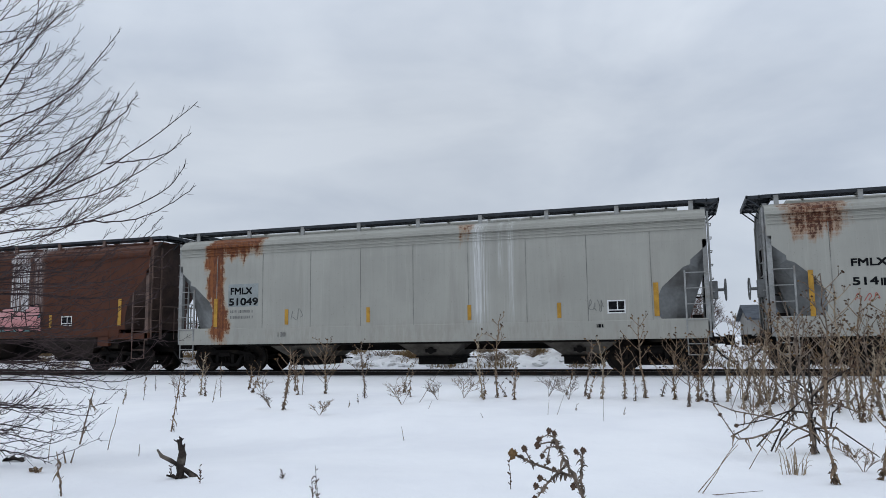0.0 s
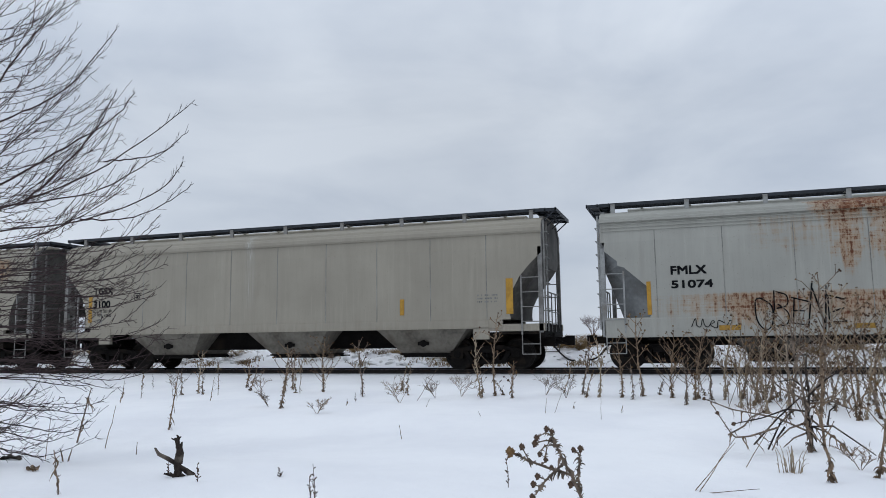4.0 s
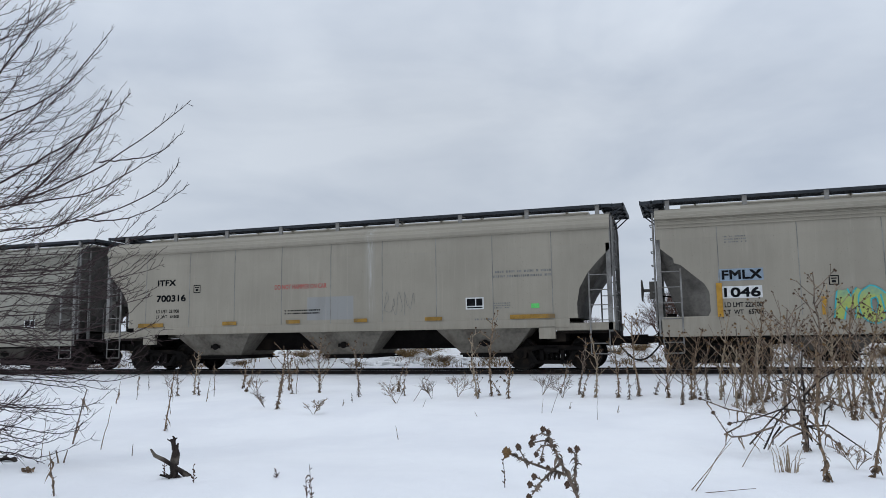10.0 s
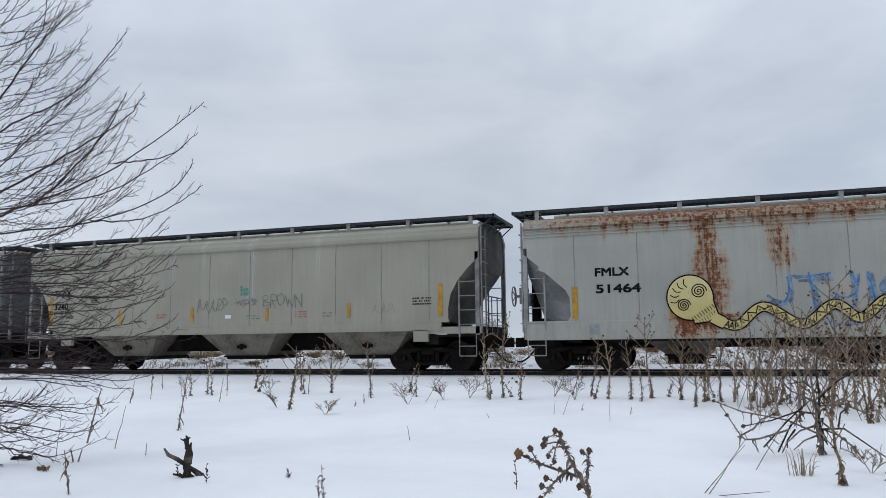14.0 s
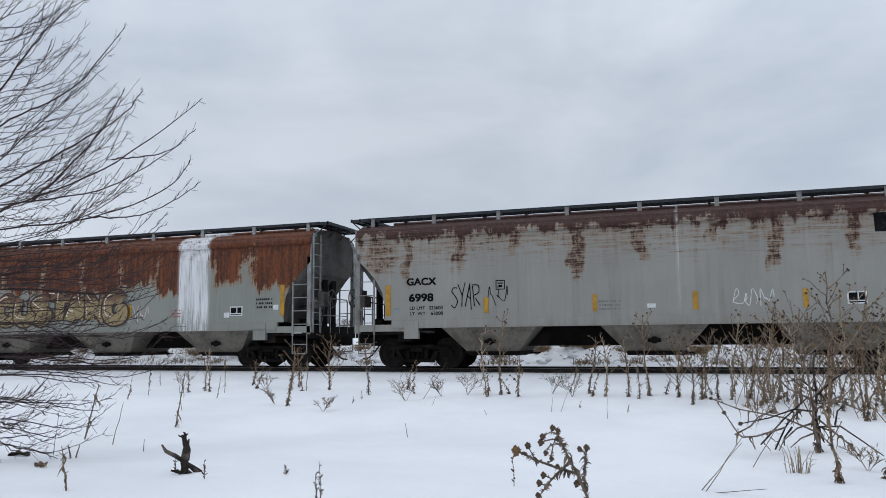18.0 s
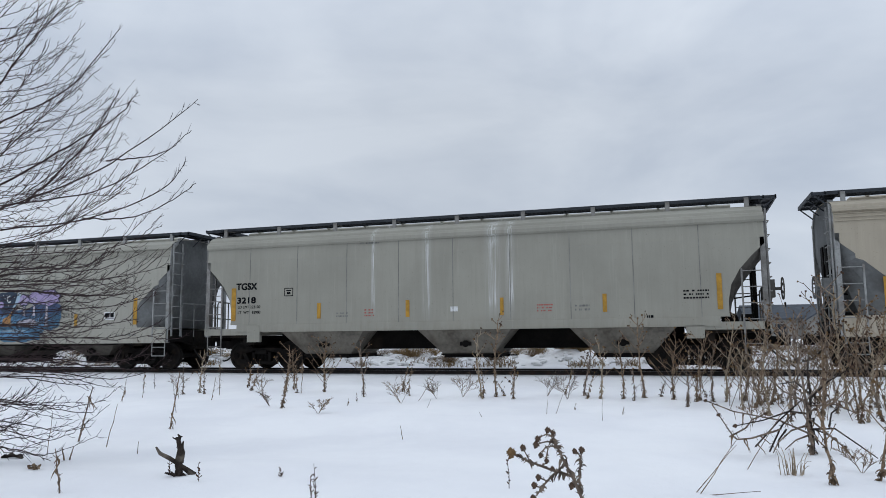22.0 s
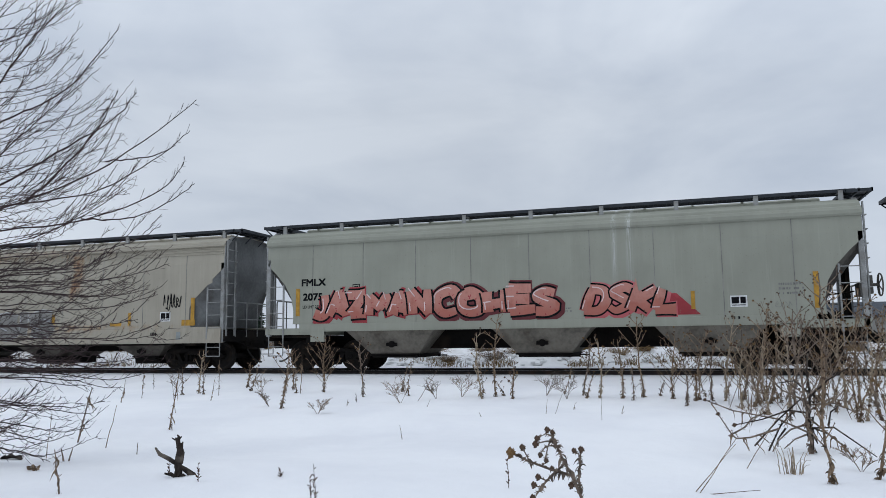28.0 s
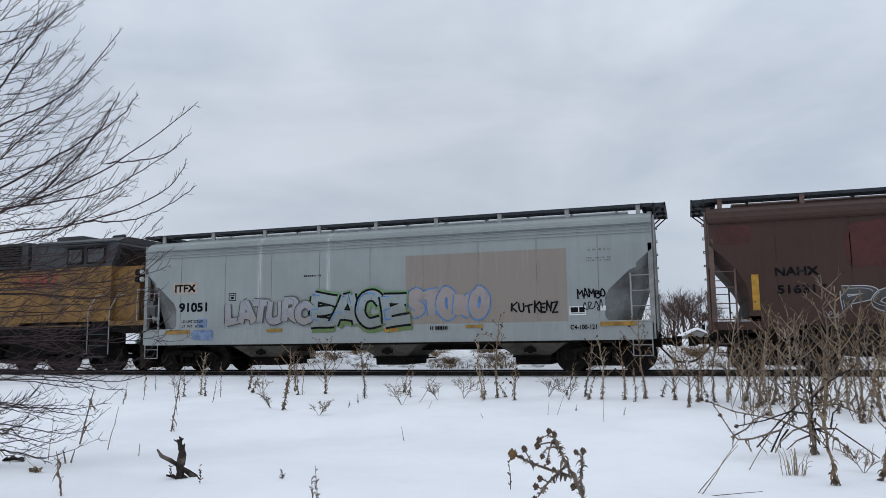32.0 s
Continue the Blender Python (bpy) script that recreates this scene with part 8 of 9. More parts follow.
def mural(c, x0, z0, x1, z1):
    """A night forest: blue ground, lilac crowns on pale trunks, a dark sky with a moon, a fire, a log, a plain pink form."""
    rng = random.Random(8)
    y = [-1.638]

    def at(u, v):
        """A place on the painting: u across and v up, both from 0 to 1."""
        return (x0 + u * (x1 - x0), z0 + v * (z1 - z0))

    def shape(name, mat, polys, parent, label=""):
        bm = bmesh.new()
        for i, p in enumerate(polys):
            face_xz(bm, [at(u, v) for u, v in p], y[0] - 0.0001 * i)
        y[0] -= 0.0015
        return part(name, bm, mat, parent, label)

    def lines_of(name, mat, runs, w, parent):
        bm = bmesh.new()
        for i, p in enumerate(runs):
            ln = smooth([at(u, v) for u, v in p], 4)
            band(bm, ln, [w * rng.uniform(0.6, 1.1) for q in ln], y[0] - 0.0001 * i)
        y[0] -= 0.0015 + 0.0001 * len(runs)
        part(name, bm, mat, parent)

    def lump(u, v, ru, rv, k=0.0, n=26):
        ph = rng.uniform(0, 6)
        return [(u + (ru + k * 0.35) * (1 + 0.10 * math.sin(7 * q + ph) + 0.05 * math.sin(11 * q)) * math.cos(q), v + (rv + k) * (1 + 0.10 * math.sin(7 * q + ph)) * math.sin(q)) for q in (math.tau * i / n for i in range(n))]

    low = [(0.0, 0.62), (0.10, 0.70), (0.35, 0.66), (0.55, 0.58), (0.78, 0.68), (1.0, 0.66), (1.01, 0.30), (0.93, 0.22), (0.82, 0.16), (0.80, 0.03), (0.62, 0.0), (0.42, 0.01), (0.22, 0.03), (0.20, 0.15), (0.06, 0.22), (0.0, 0.40)]
    low = [(q.x + rng.uniform(-0.010, 0.010), q.y + rng.uniform(-0.022, 0.022)) for q in smooth(low + low[:1], 5)[:-1]]
    base = shape("graffiti", DEEP_SKY, [low], c, "painted blue forest scene")
    shape("light_ground", BLUE_MID, [lump(0.72, 0.36, 0.20, 0.10), lump(0.38, 0.38, 0.16, 0.11), lump(0.50, 0.14, 0.24, 0.07), lump(0.14, 0.38, 0.08, 0.12)], base)
    shape("frost_paint", PALE_BLUE, [lump(0.70, 0.34, 0.11, 0.05), lump(0.45, 0.33, 0.07, 0.05), lump(0.52, 0.20, 0.14, 0.025)], base)
    shape("night_sky", NAVY, [[(q.x + rng.uniform(-0.006, 0.006), q.y + rng.uniform(-0.012, 0.012)) for q in smooth([(0.325, 0.90), (0.38, 0.935), (0.50, 0.93), (0.545, 0.90), (0.55, 0.70), (0.50, 0.60), (0.40, 0.55), (0.335, 0.70), (0.325, 0.90)], 4)[:-1]]], base)
    crowns = [(0.11, 0.78, 0.105, 0.13), (0.275, 0.80, 0.065, 0.11), (0.365, 0.70, 0.04, 0.07), (0.62, 0.78, 0.055, 0.10), (0.745, 0.82, 0.07, 0.12), (0.89, 0.81, 0.11, 0.145)]
    trunks = [(0.125, 0.70, 0.28, 0.020), (0.265, 0.70, 0.56, 0.012), (0.34, 0.64, 0.50, 0.010), (0.63, 0.72, 0.48, 0.013), (0.735, 0.73, 0.48, 0.014), (0.87, 0.70, 0.26, 0.017)]
    for grow, mat, name in ((0.006, NAVY, "trunk_outline"), (0.0, PALE_LILAC, "trunk_paint")):
        shape(name, mat, [[(u - w * 0.6 - grow, a), (u - w - grow, b), (u + w + grow, b), (u + w * 0.5 + grow, a)] for u, a, b, w in trunks], base)
    state = rng.getstate()
    shape("crown_outline", NAVY, [lump(u, v, ru, rv, 0.022) for u, v, ru, rv in crowns], base)
    rng.setstate(state)
    for u, v, ru, rv in crowns:
        shape("crown_paint", PURPLE, [lump(u, v, ru, rv)], base)
    lines_of("branch_lines", PALE_LILAC, [[(u, a - 0.02), (u + d * 0.6, a + 0.05), (u + d, a + 0.10)] for u, a, b, w in trunks for d in (-0.03, 0.0, 0.028)], 0.035, base)
    lines_of("crown_marks", NAVY, [[(u + rng.uniform(-0.6, 0.6) * ru, v + rng.uniform(-0.5, 0.5) * rv), (u + rng.uniform(-0.6, 0.6) * ru, v + rng.uniform(-0.5, 0.5) * rv)] for u, v, ru, rv in crowns for k in range(2)], 0.018, base)
    shape("smoke_paint", PALE_BLUE, [[(0.50, 0.62), (0.53, 0.72), (0.56, 0.92), (0.59, 0.93), (0.58, 0.78), (0.52, 0.62)]], base)
    lines_of("moon", CHALK, [[(0.475, 0.87), (0.445, 0.83), (0.455, 0.75), (0.485, 0.76)]], 0.045, base)
    shape("star", CHALK, [lump(u, v, 0.004, 0.010, 0, 6) for u, v in ((0.37, 0.86), (0.40, 0.88), (0.44, 0.87), (0.52, 0.84), (0.46, 0.68), (0.42, 0.82))], base)
    form = [(0.215, 0.64), (0.25, 0.64), (0.265, 0.56), (0.345, 0.54), (0.335, 0.45), (0.275, 0.46), (0.29, 0.39), (0.345, 0.33), (0.335, 0.24), (0.265, 0.20), (0.21, 0.23), (0.178, 0.36), (0.19, 0.53)]
    mu, mv = 0.255, 0.42
    shape("form_outline", NAVY, [[(mu + (u - mu) * 1.10, mv + (v - mv) * 1.06) for u, v in form]], base)
    shape("pink_form", CORAL_DULL, [form], base)
    shape("fire_paint", FLAME, [[(0.40, 0.28), (0.41, 0.42), (0.45, 0.46), (0.51, 0.58), (0.495, 0.40), (0.50, 0.28)]], base)
    shape("log_outline", NAVY, [lump(0.69, 0.34, 0.085, 0.095), lump(0.60, 0.33, 0.045, 0.075)], base)
    shape("log_paint", PALE_LILAC, [lump(0.70, 0.345, 0.073, 0.075), lump(0.605, 0.335, 0.033, 0.055)], base)
    tufts = []
    for k in range(150):
        u, v = rng.uniform(0.02, 0.98), rng.uniform(0.04, 0.56)
        if v < 0.2 and not 0.24 < u < 0.78:
            v += 0.18
        tufts.append([(u, v), (u + rng.uniform(-0.012, 0.012), v + 0.04), (u + rng.uniform(-0.035, 0.035), v + 0.07)])
    lines_of("grass_lines", NAVY, tufts, 0.017, base)


PALE_BLUE = spray("sprayed_pale_blue", (0.24, 0.36, 0.46), (0.34, 0.46, 0.55))
PALE_LILAC = spray("sprayed_pale_lilac", (0.40, 0.38, 0.44), (0.47, 0.44, 0.50))
CORAL_DULL = spray("sprayed_dull_coral", (0.42, 0.17, 0.12), (0.46, 0.20, 0.15))
FLAME = spray("sprayed_flame_orange", (0.40, 0.20, 0.06), (0.50, 0.30, 0.10))
DEEP_SKY = spray("sprayed_forest_blue", (0.045, 0.13, 0.22), (0.035, 0.06, 0.14))
BLUE_MID = spray("sprayed_mid_blue", (0.10, 0.25, 0.42), (0.08, 0.20, 0.36))


def diamond(c, x0, z0, x1, z1):
    xm, zm = (x0 + x1) / 2, (z0 + z1) / 2
    bm = bmesh.new()
    q = 0.22
    pts = []
    for (ax, az), (bx, bz) in zip([(x0, zm), (xm, z1), (x1, zm), (xm, z0)], [(xm, z1), (x1, zm), (xm, z0), (x0, zm)]):
        for k in range(6):
            t = k / 6
            px, pz = ax + (bx - ax) * t, az + (bz - az) * t
            s = 1 - 4 * q * t * (1 - t)
            pts.append((xm + (px - xm) * s, zm + (pz - zm) * s))
    face_xz(bm, pts, SKIN - 0.001)
    d = part("graffiti", bm, SILVER, c, "white four-pointed star with a dark outline")
    bm = bmesh.new()
    ribbon(bm, pts + pts[:1], 0.05, SKIN - 0.003)
    ribbon(bm, [(xm - 0.05, zm - 0.1), (xm, zm + 0.15), (xm + 0.06, zm + 0.1)], 0.04, SKIN - 0.004)
    part("outline", bm, INK, d)


def wedge(c, x0, z0, x1, z1, mat):
    bm = bmesh.new()
    face_xz(bm, [(x0, z0), (x1, z0), (x0 + 0.25, z1), (x0, z1)], skin(z0, 0.001))
    part("graffiti_end", bm, mat, c)


def spike(c, x0, z0, x1, z1):
    bm = bmesh.new()
    face_xz(bm, [(x0, z0), (x1, z0), ((x0 + x1) / 2, z1)], skin(z0, 0.02))
    part("graffiti_end", bm, SALMON, c)


def blotch(c, x0, z0, x1, z1, mat):
    """A brushed patch of paint with ragged edges."""
    rng = random.Random(int(x0 * 100) + 5)
    n, pts = 40, []
    for i in range(n):
        a = math.tau * i / n
        ca, sa = math.cos(a), math.sin(a)
        k = (abs(ca) ** 5 + abs(sa) ** 5) ** (-1 / 5) * rng.uniform(0.92, 1.04)
        pts.append(((x0 + x1) / 2 + (x1 - x0) / 2 * ca * k, (z0 + z1) / 2 + (z1 - z0) / 2 * sa * k))
    bm = bmesh.new()
    face_xz(bm, pts, skin(z0, 0.001))
    part("paint_patch", bm, mat, c)


c = TRAIN[0]
words(c, "FMLX", -6.32, 2.58, -5.51, 2.78, INK)
words(c, "514", -6.32, 2.11, -5.74, 2.32, INK)
bars(c, -5.70, 2.09, -5.33, 2.28, 1, INK)
scribble(c, -6.30, 1.71, -5.72, 1.94, RED_INK, 3, 3)
reflector(c, -7.24, 1.38, 2.53, 0.12)

c = TRAIN[1]
sheet(c, "painted_panel", -6.32, 2.07, -5.22, 2.79, PANEL_GREY, 0.0)
words(c, "FMLX", -6.24, 2.45, -5.43, 2.68, INK)
words(c, "51049", -6.30, 2.10, -5.22, 2.35, INK)
reflector(c, -6.78, 1.44, 2.35, 0.13)
reflector(c, -4.20, 1.47, 1.94, 0.12)
reflector(c, -1.44, 1.48, 1.93, 0.11)
reflector(c, 1.71, 1.48, 1.91, 0.11)
reflector(c, 4.28, 1.48, 1.90, 0.11)
reflector(c, 6.86, 1.47, 2.36, 0.13)
stencil_box(c, 5.58, 1.57, 6.06, 1.93)
scribble(c, 5.06, 1.63, 5.51, 1.96, INK_GREY, 5, 4)
scribble(c, -4.10, 1.51, -3.61, 1.98, INK_GREY, 6, 2)
bars(c, -4.49, 1.10, -4.21, 1.24, 1)
bars(c, 5.28, 1.20, 5.52, 1.29, 1, INK)
bars(c, -6.24, 1.69, -5.41, 1.96, 2)

c = TRAIN[2]
words(c, "NAHX", -6.81, 2.40, -5.82, 2.61, INK)
words(c, "516002", -6.76, 1.97, -5.61, 2.20, INK)
reflector(c, -7.42, 1.57, 2.51, 0.15)
reflector(c, -1.73, 1.55, 2.01, 0.13)
reflector(c, 4.24, 1.55, 1.99, 0.10)
reflector(c, 7.20, 1.55, 2.46, 0.13)
stencil_box(c, 4.72, 1.59, 5.18, 1.93)
graffiti(c, -4.77, 1.43, -1.86, 2.58, "SHEO", PINK, INK, 4, fat=0.62, edge=0.055, backing=CREAM, halo=None, inner=CREAM)
graffiti(c, 1.37, 1.39, 3.80, 2.39, "XEUE", PINK, INK, 9, fat=0.62, edge=0.055, backing=TEAL_FADE, halo=None)
sheet_teal(c, -4.65, 1.61, -4.29, 2.37)
scribble(c, -0.34, 1.56, 1.20, 2.16, RUSTY_LINE, 4, "NGANK")
bars(c, -0.03, 1.65, 0.25, 1.76, 1, CHALK)

c = TRAIN[3]
words(c, "FMLX", -6.39, 2.50, -5.48, 2.74, INK)
words(c, "51074", -6.39, 2.14, -5.34, 2.36, INK)
reflector(c, -6.96, 1.47, 2.35, 0.11)
reflector(c, 6.65, 1.53, 2.35, 0.10)
sill_strip(c, -5.26, 0.97, -4.74, 1.16)
sill_strip(c, -2.18, 0.97, -1.70, 1.16)
sill_strip(c, 1.56, 0.96, 1.99, 1.14)
graffiti(c, -0.13, 0.94, 2.43, 2.05, "DEL", OCHRE_PALE, CHALK, 52, fat=0.58, edge=0.05, halo=LILAC_LINE)
scribble(c, -4.39, 0.98, -2.34, 1.87, INK, 8, "OBENE", w=0.035)
scribble(c, 3.42, 1.48, 4.98, 1.95, INK, 12, "REIZER", w=0.045)
scribble(c, 4.28, 1.86, 5.03, 2.19, CHALK, 13, "CREESZ")
scribble(c, 4.02, 1.02, 4.70, 1.28, INK, 15, "MAXCER 23", w=0.02)
scribble(c, -5.94, 1.07, -4.91, 1.35, INK, 14, 5)
stencil_box(c, 5.36, 1.61, 5.65, 1.92)
scribble(c, -0.97, 1.49, -0.50, 2.06, BLUE_INK, 3, 3)

c = TRAIN[4]
words(c, "TGSX", -7.13, 2.56, -6.30, 2.80, INK)
words(c, "3100", -7.12, 2.10, -6.40, 2.36, INK)
words(c, "LD LMT 223100", -7.11, 1.95, -6.34, 2.05, INK)
words(c, "LT  WT   62900", -7.12, 1.80, -6.35, 1.90, INK)
reflector(c, -7.23, 1.62, 2.53, 0.14)
outline_square(c, -5.42, 2.33, -5.19, 2.57)
bars(c, -6.99, 1.61, -6.73, 1.74, 1)
reflector(c, 7.42, 1.58, 2.58, 0.20)
reflector(c, 4.18, 1.61, 2.08, 0.13)
bars(c, 6.48, 1.92, 7.07, 2.15, 3)

c = TRAIN[5]
words(c, "ITFX", -7.18, 2.59, -6.54, 2.82, INK)
words(c, "701067", -7.16, 2.10, -6.04, 2.32, INK)
words(c, "LD LMT", -7.13, 1.96, -6.69, 2.05, INK)
bars(c, -6.62, 1.95, -6.16, 2.04, 1)
words(c, "LT  WT", -7.13, 1.81, -6.68, 1.91, INK)
bars(c, -6.62, 1.80, -6.15, 1.89, 1)
outline_square(c, -4.13, 2.34, -3.86, 2.60)
stencil_box(c, 5.42, 1.64, 5.89, 1.97)
bars(c, 6.34, 1.94, 7.06, 2.22, 3, INK)
sheet(c, "painted_panel", 6.48, 1.66, 6.88, 1.82, STICKER_BLUE, 0.0)
bars(c, -1.42, 1.63, -1.00, 1.90, 3, RED_INK)
bars(c, 1.20, 1.64, 1.65, 1.90, 3, RED_INK)
bars(c, -2.75, 1.66, -2.38, 1.78, 2)
bars(c, 2.57, 1.67, 2.97, 1.78, 2)
bars(c, -0.34, 1.64, 0.20, 1.86, 2)
sheet(c, "painted_panel", -0.08, 1.63, 0.20, 1.79, CHALK, 0.0)
sill_strip(c, -6.58, 1.34, -5.64, 1.54)
sill_strip(c, -3.45, 1.32, -3.01, 1.52)
sill_strip(c, -1.44, 1.35, -1.00, 1.53)
sill_strip(c, 1.16, 1.37, 1.59, 1.54)
sill_strip(c, 3.11, 1.37, 3.52, 1.53)
sill_strip(c, 5.73, 1.34, 6.65, 1.51)

c = TRAIN[6]
words(c, "TGSX", -6.52, 2.55, -5.66, 2.77, INK)
words(c, "44345", -6.51, 2.10, -5.36, 2.33, INK)
pink_band(c)
sheet(c, "painted_panel", -6.27, 1.00, -0.11, 1.64, OLIVE_GREEN, 0.0002)
sheet(c, "painted_panel", 0.30, 0.96, 6.27, 1.49, OLIVE_GREEN, 0.0002)
graffiti(c, -5.66, 0.95, 0.20, 2.76, 8, TURQ_LIME, NAVY, 21, fat=0.40, edge=0.065, backing=TURQ_OLIVE, halo=None, inner=WHITE_BLUE, lean=0.5, shade=NAVY)
graffiti(c, 0.60, 0.96, 5.92, 2.49, "HOOSE", TURQ_OLIVE, NAVY, 27, fat=0.44, edge=0.10, backing=TURQ_OLIVE, halo=None, inner=WHITE_BLUE, shade=NAVY)
scribble(c, 6.27, 1.49, 6.95, 2.02, CHALK, 4, 3)
reflector(c, 7.08, 2.12, 2.36, 0.09)


c = TRAIN[7]
sheet(c, "painted_panel", -6.67, 2.29, -5.59, 2.60, PANEL_BLUE, 0.0)
words(c, "FMLX", -6.59, 2.32, -5.62, 2.57, INK)
sheet(c, "painted_panel", -6.62, 1.84, -5.64, 2.15, CHALK, 0.0)
words(c, "1046", -6.56, 1.86, -5.68, 2.12, INK)
words(c, "LD LMT 222100", -6.56, 1.61, -5.66, 1.74, INK)
words(c, "LT  WT   65700", -6.56, 1.43, -5.66, 1.55, INK)
reflector(c, -6.67, 1.37, 2.24, 0.14)
reflector(c, -4.25, 1.37, 1.82, 0.12)
reflector(c, -1.45, 1.36, 1.85, 0.12)
reflector(c, 4.56, 1.42, 1.86, 0.10)
reflector(c, 6.89, 1.26, 2.22, 0.13)
graffiti(c, -4.02, 1.10, -2.03, 2.04, "MOLY", LIME, TEAL_LINE, 5, fat=0.42, edge=0.05)
graffiti(c, 0.07, 1.36, 3.27, 2.46, "NAMP", CRIMSON, BLACK_RED, 7, fat=0.52, edge=0.05, backing=BLACK_RED, halo=BLACK_RED, shade=DARK_RED)
scribble(c, 3.50, 1.65, 4.72, 2.25, BROWN_INK, 3, "OEMGI", w=0.03)
stencil_box(c, 6.18, 1.43, 6.78, 1.76)
bars(c, 6.18, 2.01, 6.78, 2.24, 3)
bars(c, -6.48, 3.28, -5.94, 3.46, 3)
outline_square(c, -4.11, 2.10, -3.88, 2.34)
scribble(c, -1.40, 1.38, -0.28, 1.74, INK_GREY, 9, 5)
bars(c, -3.39, 1.16, -2.17, 1.21, 1)
bars(c, -0.16, 1.04, 0.96, 1.11, 1)

c = TRAIN[8]
words(c, "ITFX", -6.31, 2.78, -5.59, 2.99, INK)
words(c, "700316", -6.34, 2.26, -5.20, 2.49, INK)
words(c, "LD LMT  221900", -6.34, 1.90, -5.45, 2.01, INK)
words(c, "LT  WT   64300", -6.34, 1.73, -5.45, 1.83, INK)
outline_square(c, -4.91, 2.52, -4.65, 2.78)
words(c, "DO NOT HAMMER ON CAR", -1.93, 2.52, -0.14, 2.67, RED_INK)
bars(c, 5.05, 2.62, 6.74, 2.81, 2)
bars(c, 5.07, 1.75, 5.56, 1.91, 3)
sheet(c, "painted_panel", 6.15, 1.73, 6.38, 1.86, STICKER_GREEN, 0.0)
stencil_box(c, 4.26, 1.74, 4.79, 2.08)
bars(c, -1.57, 1.75, -0.35, 1.88, 2, INK)
scribble(c, 1.70, 1.61, 2.78, 2.33, INK_GREY, 5, 5, w=0.012)
bars(c, 4.52, 1.42, 5.19, 1.48, 1)
sill_strip(c, -7.01, 1.38, -6.02, 1.57)
sill_strip(c, -3.78, 1.40, -3.27, 1.57)
sill_strip(c, -1.51, 1.41, -1.03, 1.57)
sill_strip(c, 0.78, 1.40, 1.21, 1.56)
sill_strip(c, 3.03, 1.40, 3.55, 1.55)
sill_strip(c, 5.55, 1.39, 6.80, 1.56)

c = TRAIN[9]
words(c, "FMLX", -6.80, 2.34, -6.03, 2.56, INK)
sheet(c, "painted_panel", -6.80, 1.82, -5.88, 2.13, CHALK, 0.0)
words(c, "1177", -6.74, 1.84, -6.14, 2.10, INK)
words(c, "LD LMT 223100", -6.78, 1.64, -5.92, 1.74, INK)
words(c, "LT  WT   61500", -6.78, 1.48, -5.92, 1.58, INK)
reflector(c, -6.88, 1.36, 2.13, 0.13)
reflector(c, -4.64, 1.37, 1.83, 0.11)
reflector(c, -1.93, 1.38, 1.86, 0.13)
reflector(c, 1.62, 1.35, 1.80, 0.12)
reflector(c, 4.50, 1.44, 1.82, 0.10)
outline_square(c, -4.35, 2.08, -4.07, 2.35)
bars(c, -6.75, 3.27, -6.14, 3.44, 3)
scribble(c, -3.62, 1.10, 0.74, 2.24, GREEN_INK, 7, 11, w=0.02)
scribble(c, -6.93, 1.06, -5.95, 1.32, INK, 9, 5)
stencil_box(c, 5.99, 1.51, 6.47, 1.81)
scribble(c, -5.77, 1.41, -4.95, 2.08, INK_GREY, 19, 4, w=0.012)
bars(c, -5.49, 1.04, -3.89, 1.10, 1)
bars(c, -0.98, 1.00, 0.64, 1.08, 1)
scribble(c, 5.44, 1.48, 5.89, 2.14, INK_GREY, 15, 4, w=0.012)

c = TRAIN[10]
words(c, "FMLX", -6.21, 2.58, -5.29, 2.82, INK)
words(c, "51464", -6.20, 2.12, -5.00, 2.37, INK)
reflector(c, -6.77, 1.45, 2.32, 0.15)
reflector(c, -4.24, 1.46, 1.94, 0.12)
reflector(c, 4.46, 1.48, 1.92, 0.12)
reflector(c, 6.86, 1.48, 2.35, 0.16)
worm(c)
for k in range(3):
    scribble(c, -2.04 + 0.03 * k, 1.62, 1.30 + 0.05 * k, 2.42, BLUE_WASHED if k != 1 else BLUE_INK, 5 + 3 * k, "JTJIC", w=0.075 if k != 1 else 0.05)
scribble(c, -0.61, 1.13, 0.21, 1.42, BLUE_INK, 6, 3, w=0.03)
scribble(c, 4.59, 1.92, 5.28, 2.19, INK, 6, "DEAR", w=0.04)
scribble(c, 4.72, 1.64, 5.24, 1.90, INK, 7, "ONE", w=0.04)
stencil_box(c, 5.61, 1.64, 6.04, 1.94)
scribble(c, 5.91, 2.10, 6.70, 2.43, INK_GREY, 8, 5, w=0.012)
sheet(c, "painted_panel", -6.40, 1.01, -6.14, 1.28, PANEL_GREY, 0.0)
sheet(c, "painted_panel", 6.29, 1.03, 6.46, 1.26, PANEL_GREY, 0.0)

c = TRAIN[11]
words(c, "TGSX", -7.22, 2.60, -6.46, 2.82, INK)
words(c, "3240", -7.21, 2.12, -6.58, 2.36, INK)
words(c, "LD LMT 223100", -7.20, 1.97, -6.34, 2.06, INK)
words(c, "LT  WT   62800", -7.20, 1.82, -6.33, 1.92, INK)
reflector(c, -7.34, 1.60, 2.58, 0.15)
reflector(c, -4.30, 1.61, 2.05, 0.12)
reflector(c, -1.40, 1.62, 2.08, 0.11)
reflector(c, 1.41, 1.59, 2.00, 0.10)
reflector(c, 4.25, 1.64, 2.07, 0.11)
reflector(c, 7.19, 1.61, 2.55, 0.14)
outline_square(c, -5.53, 2.33, -5.23, 2.58)
scribble(c, -1.21, 1.89, -0.04, 2.39, INK_GREY, 31, 5, w=0.03)
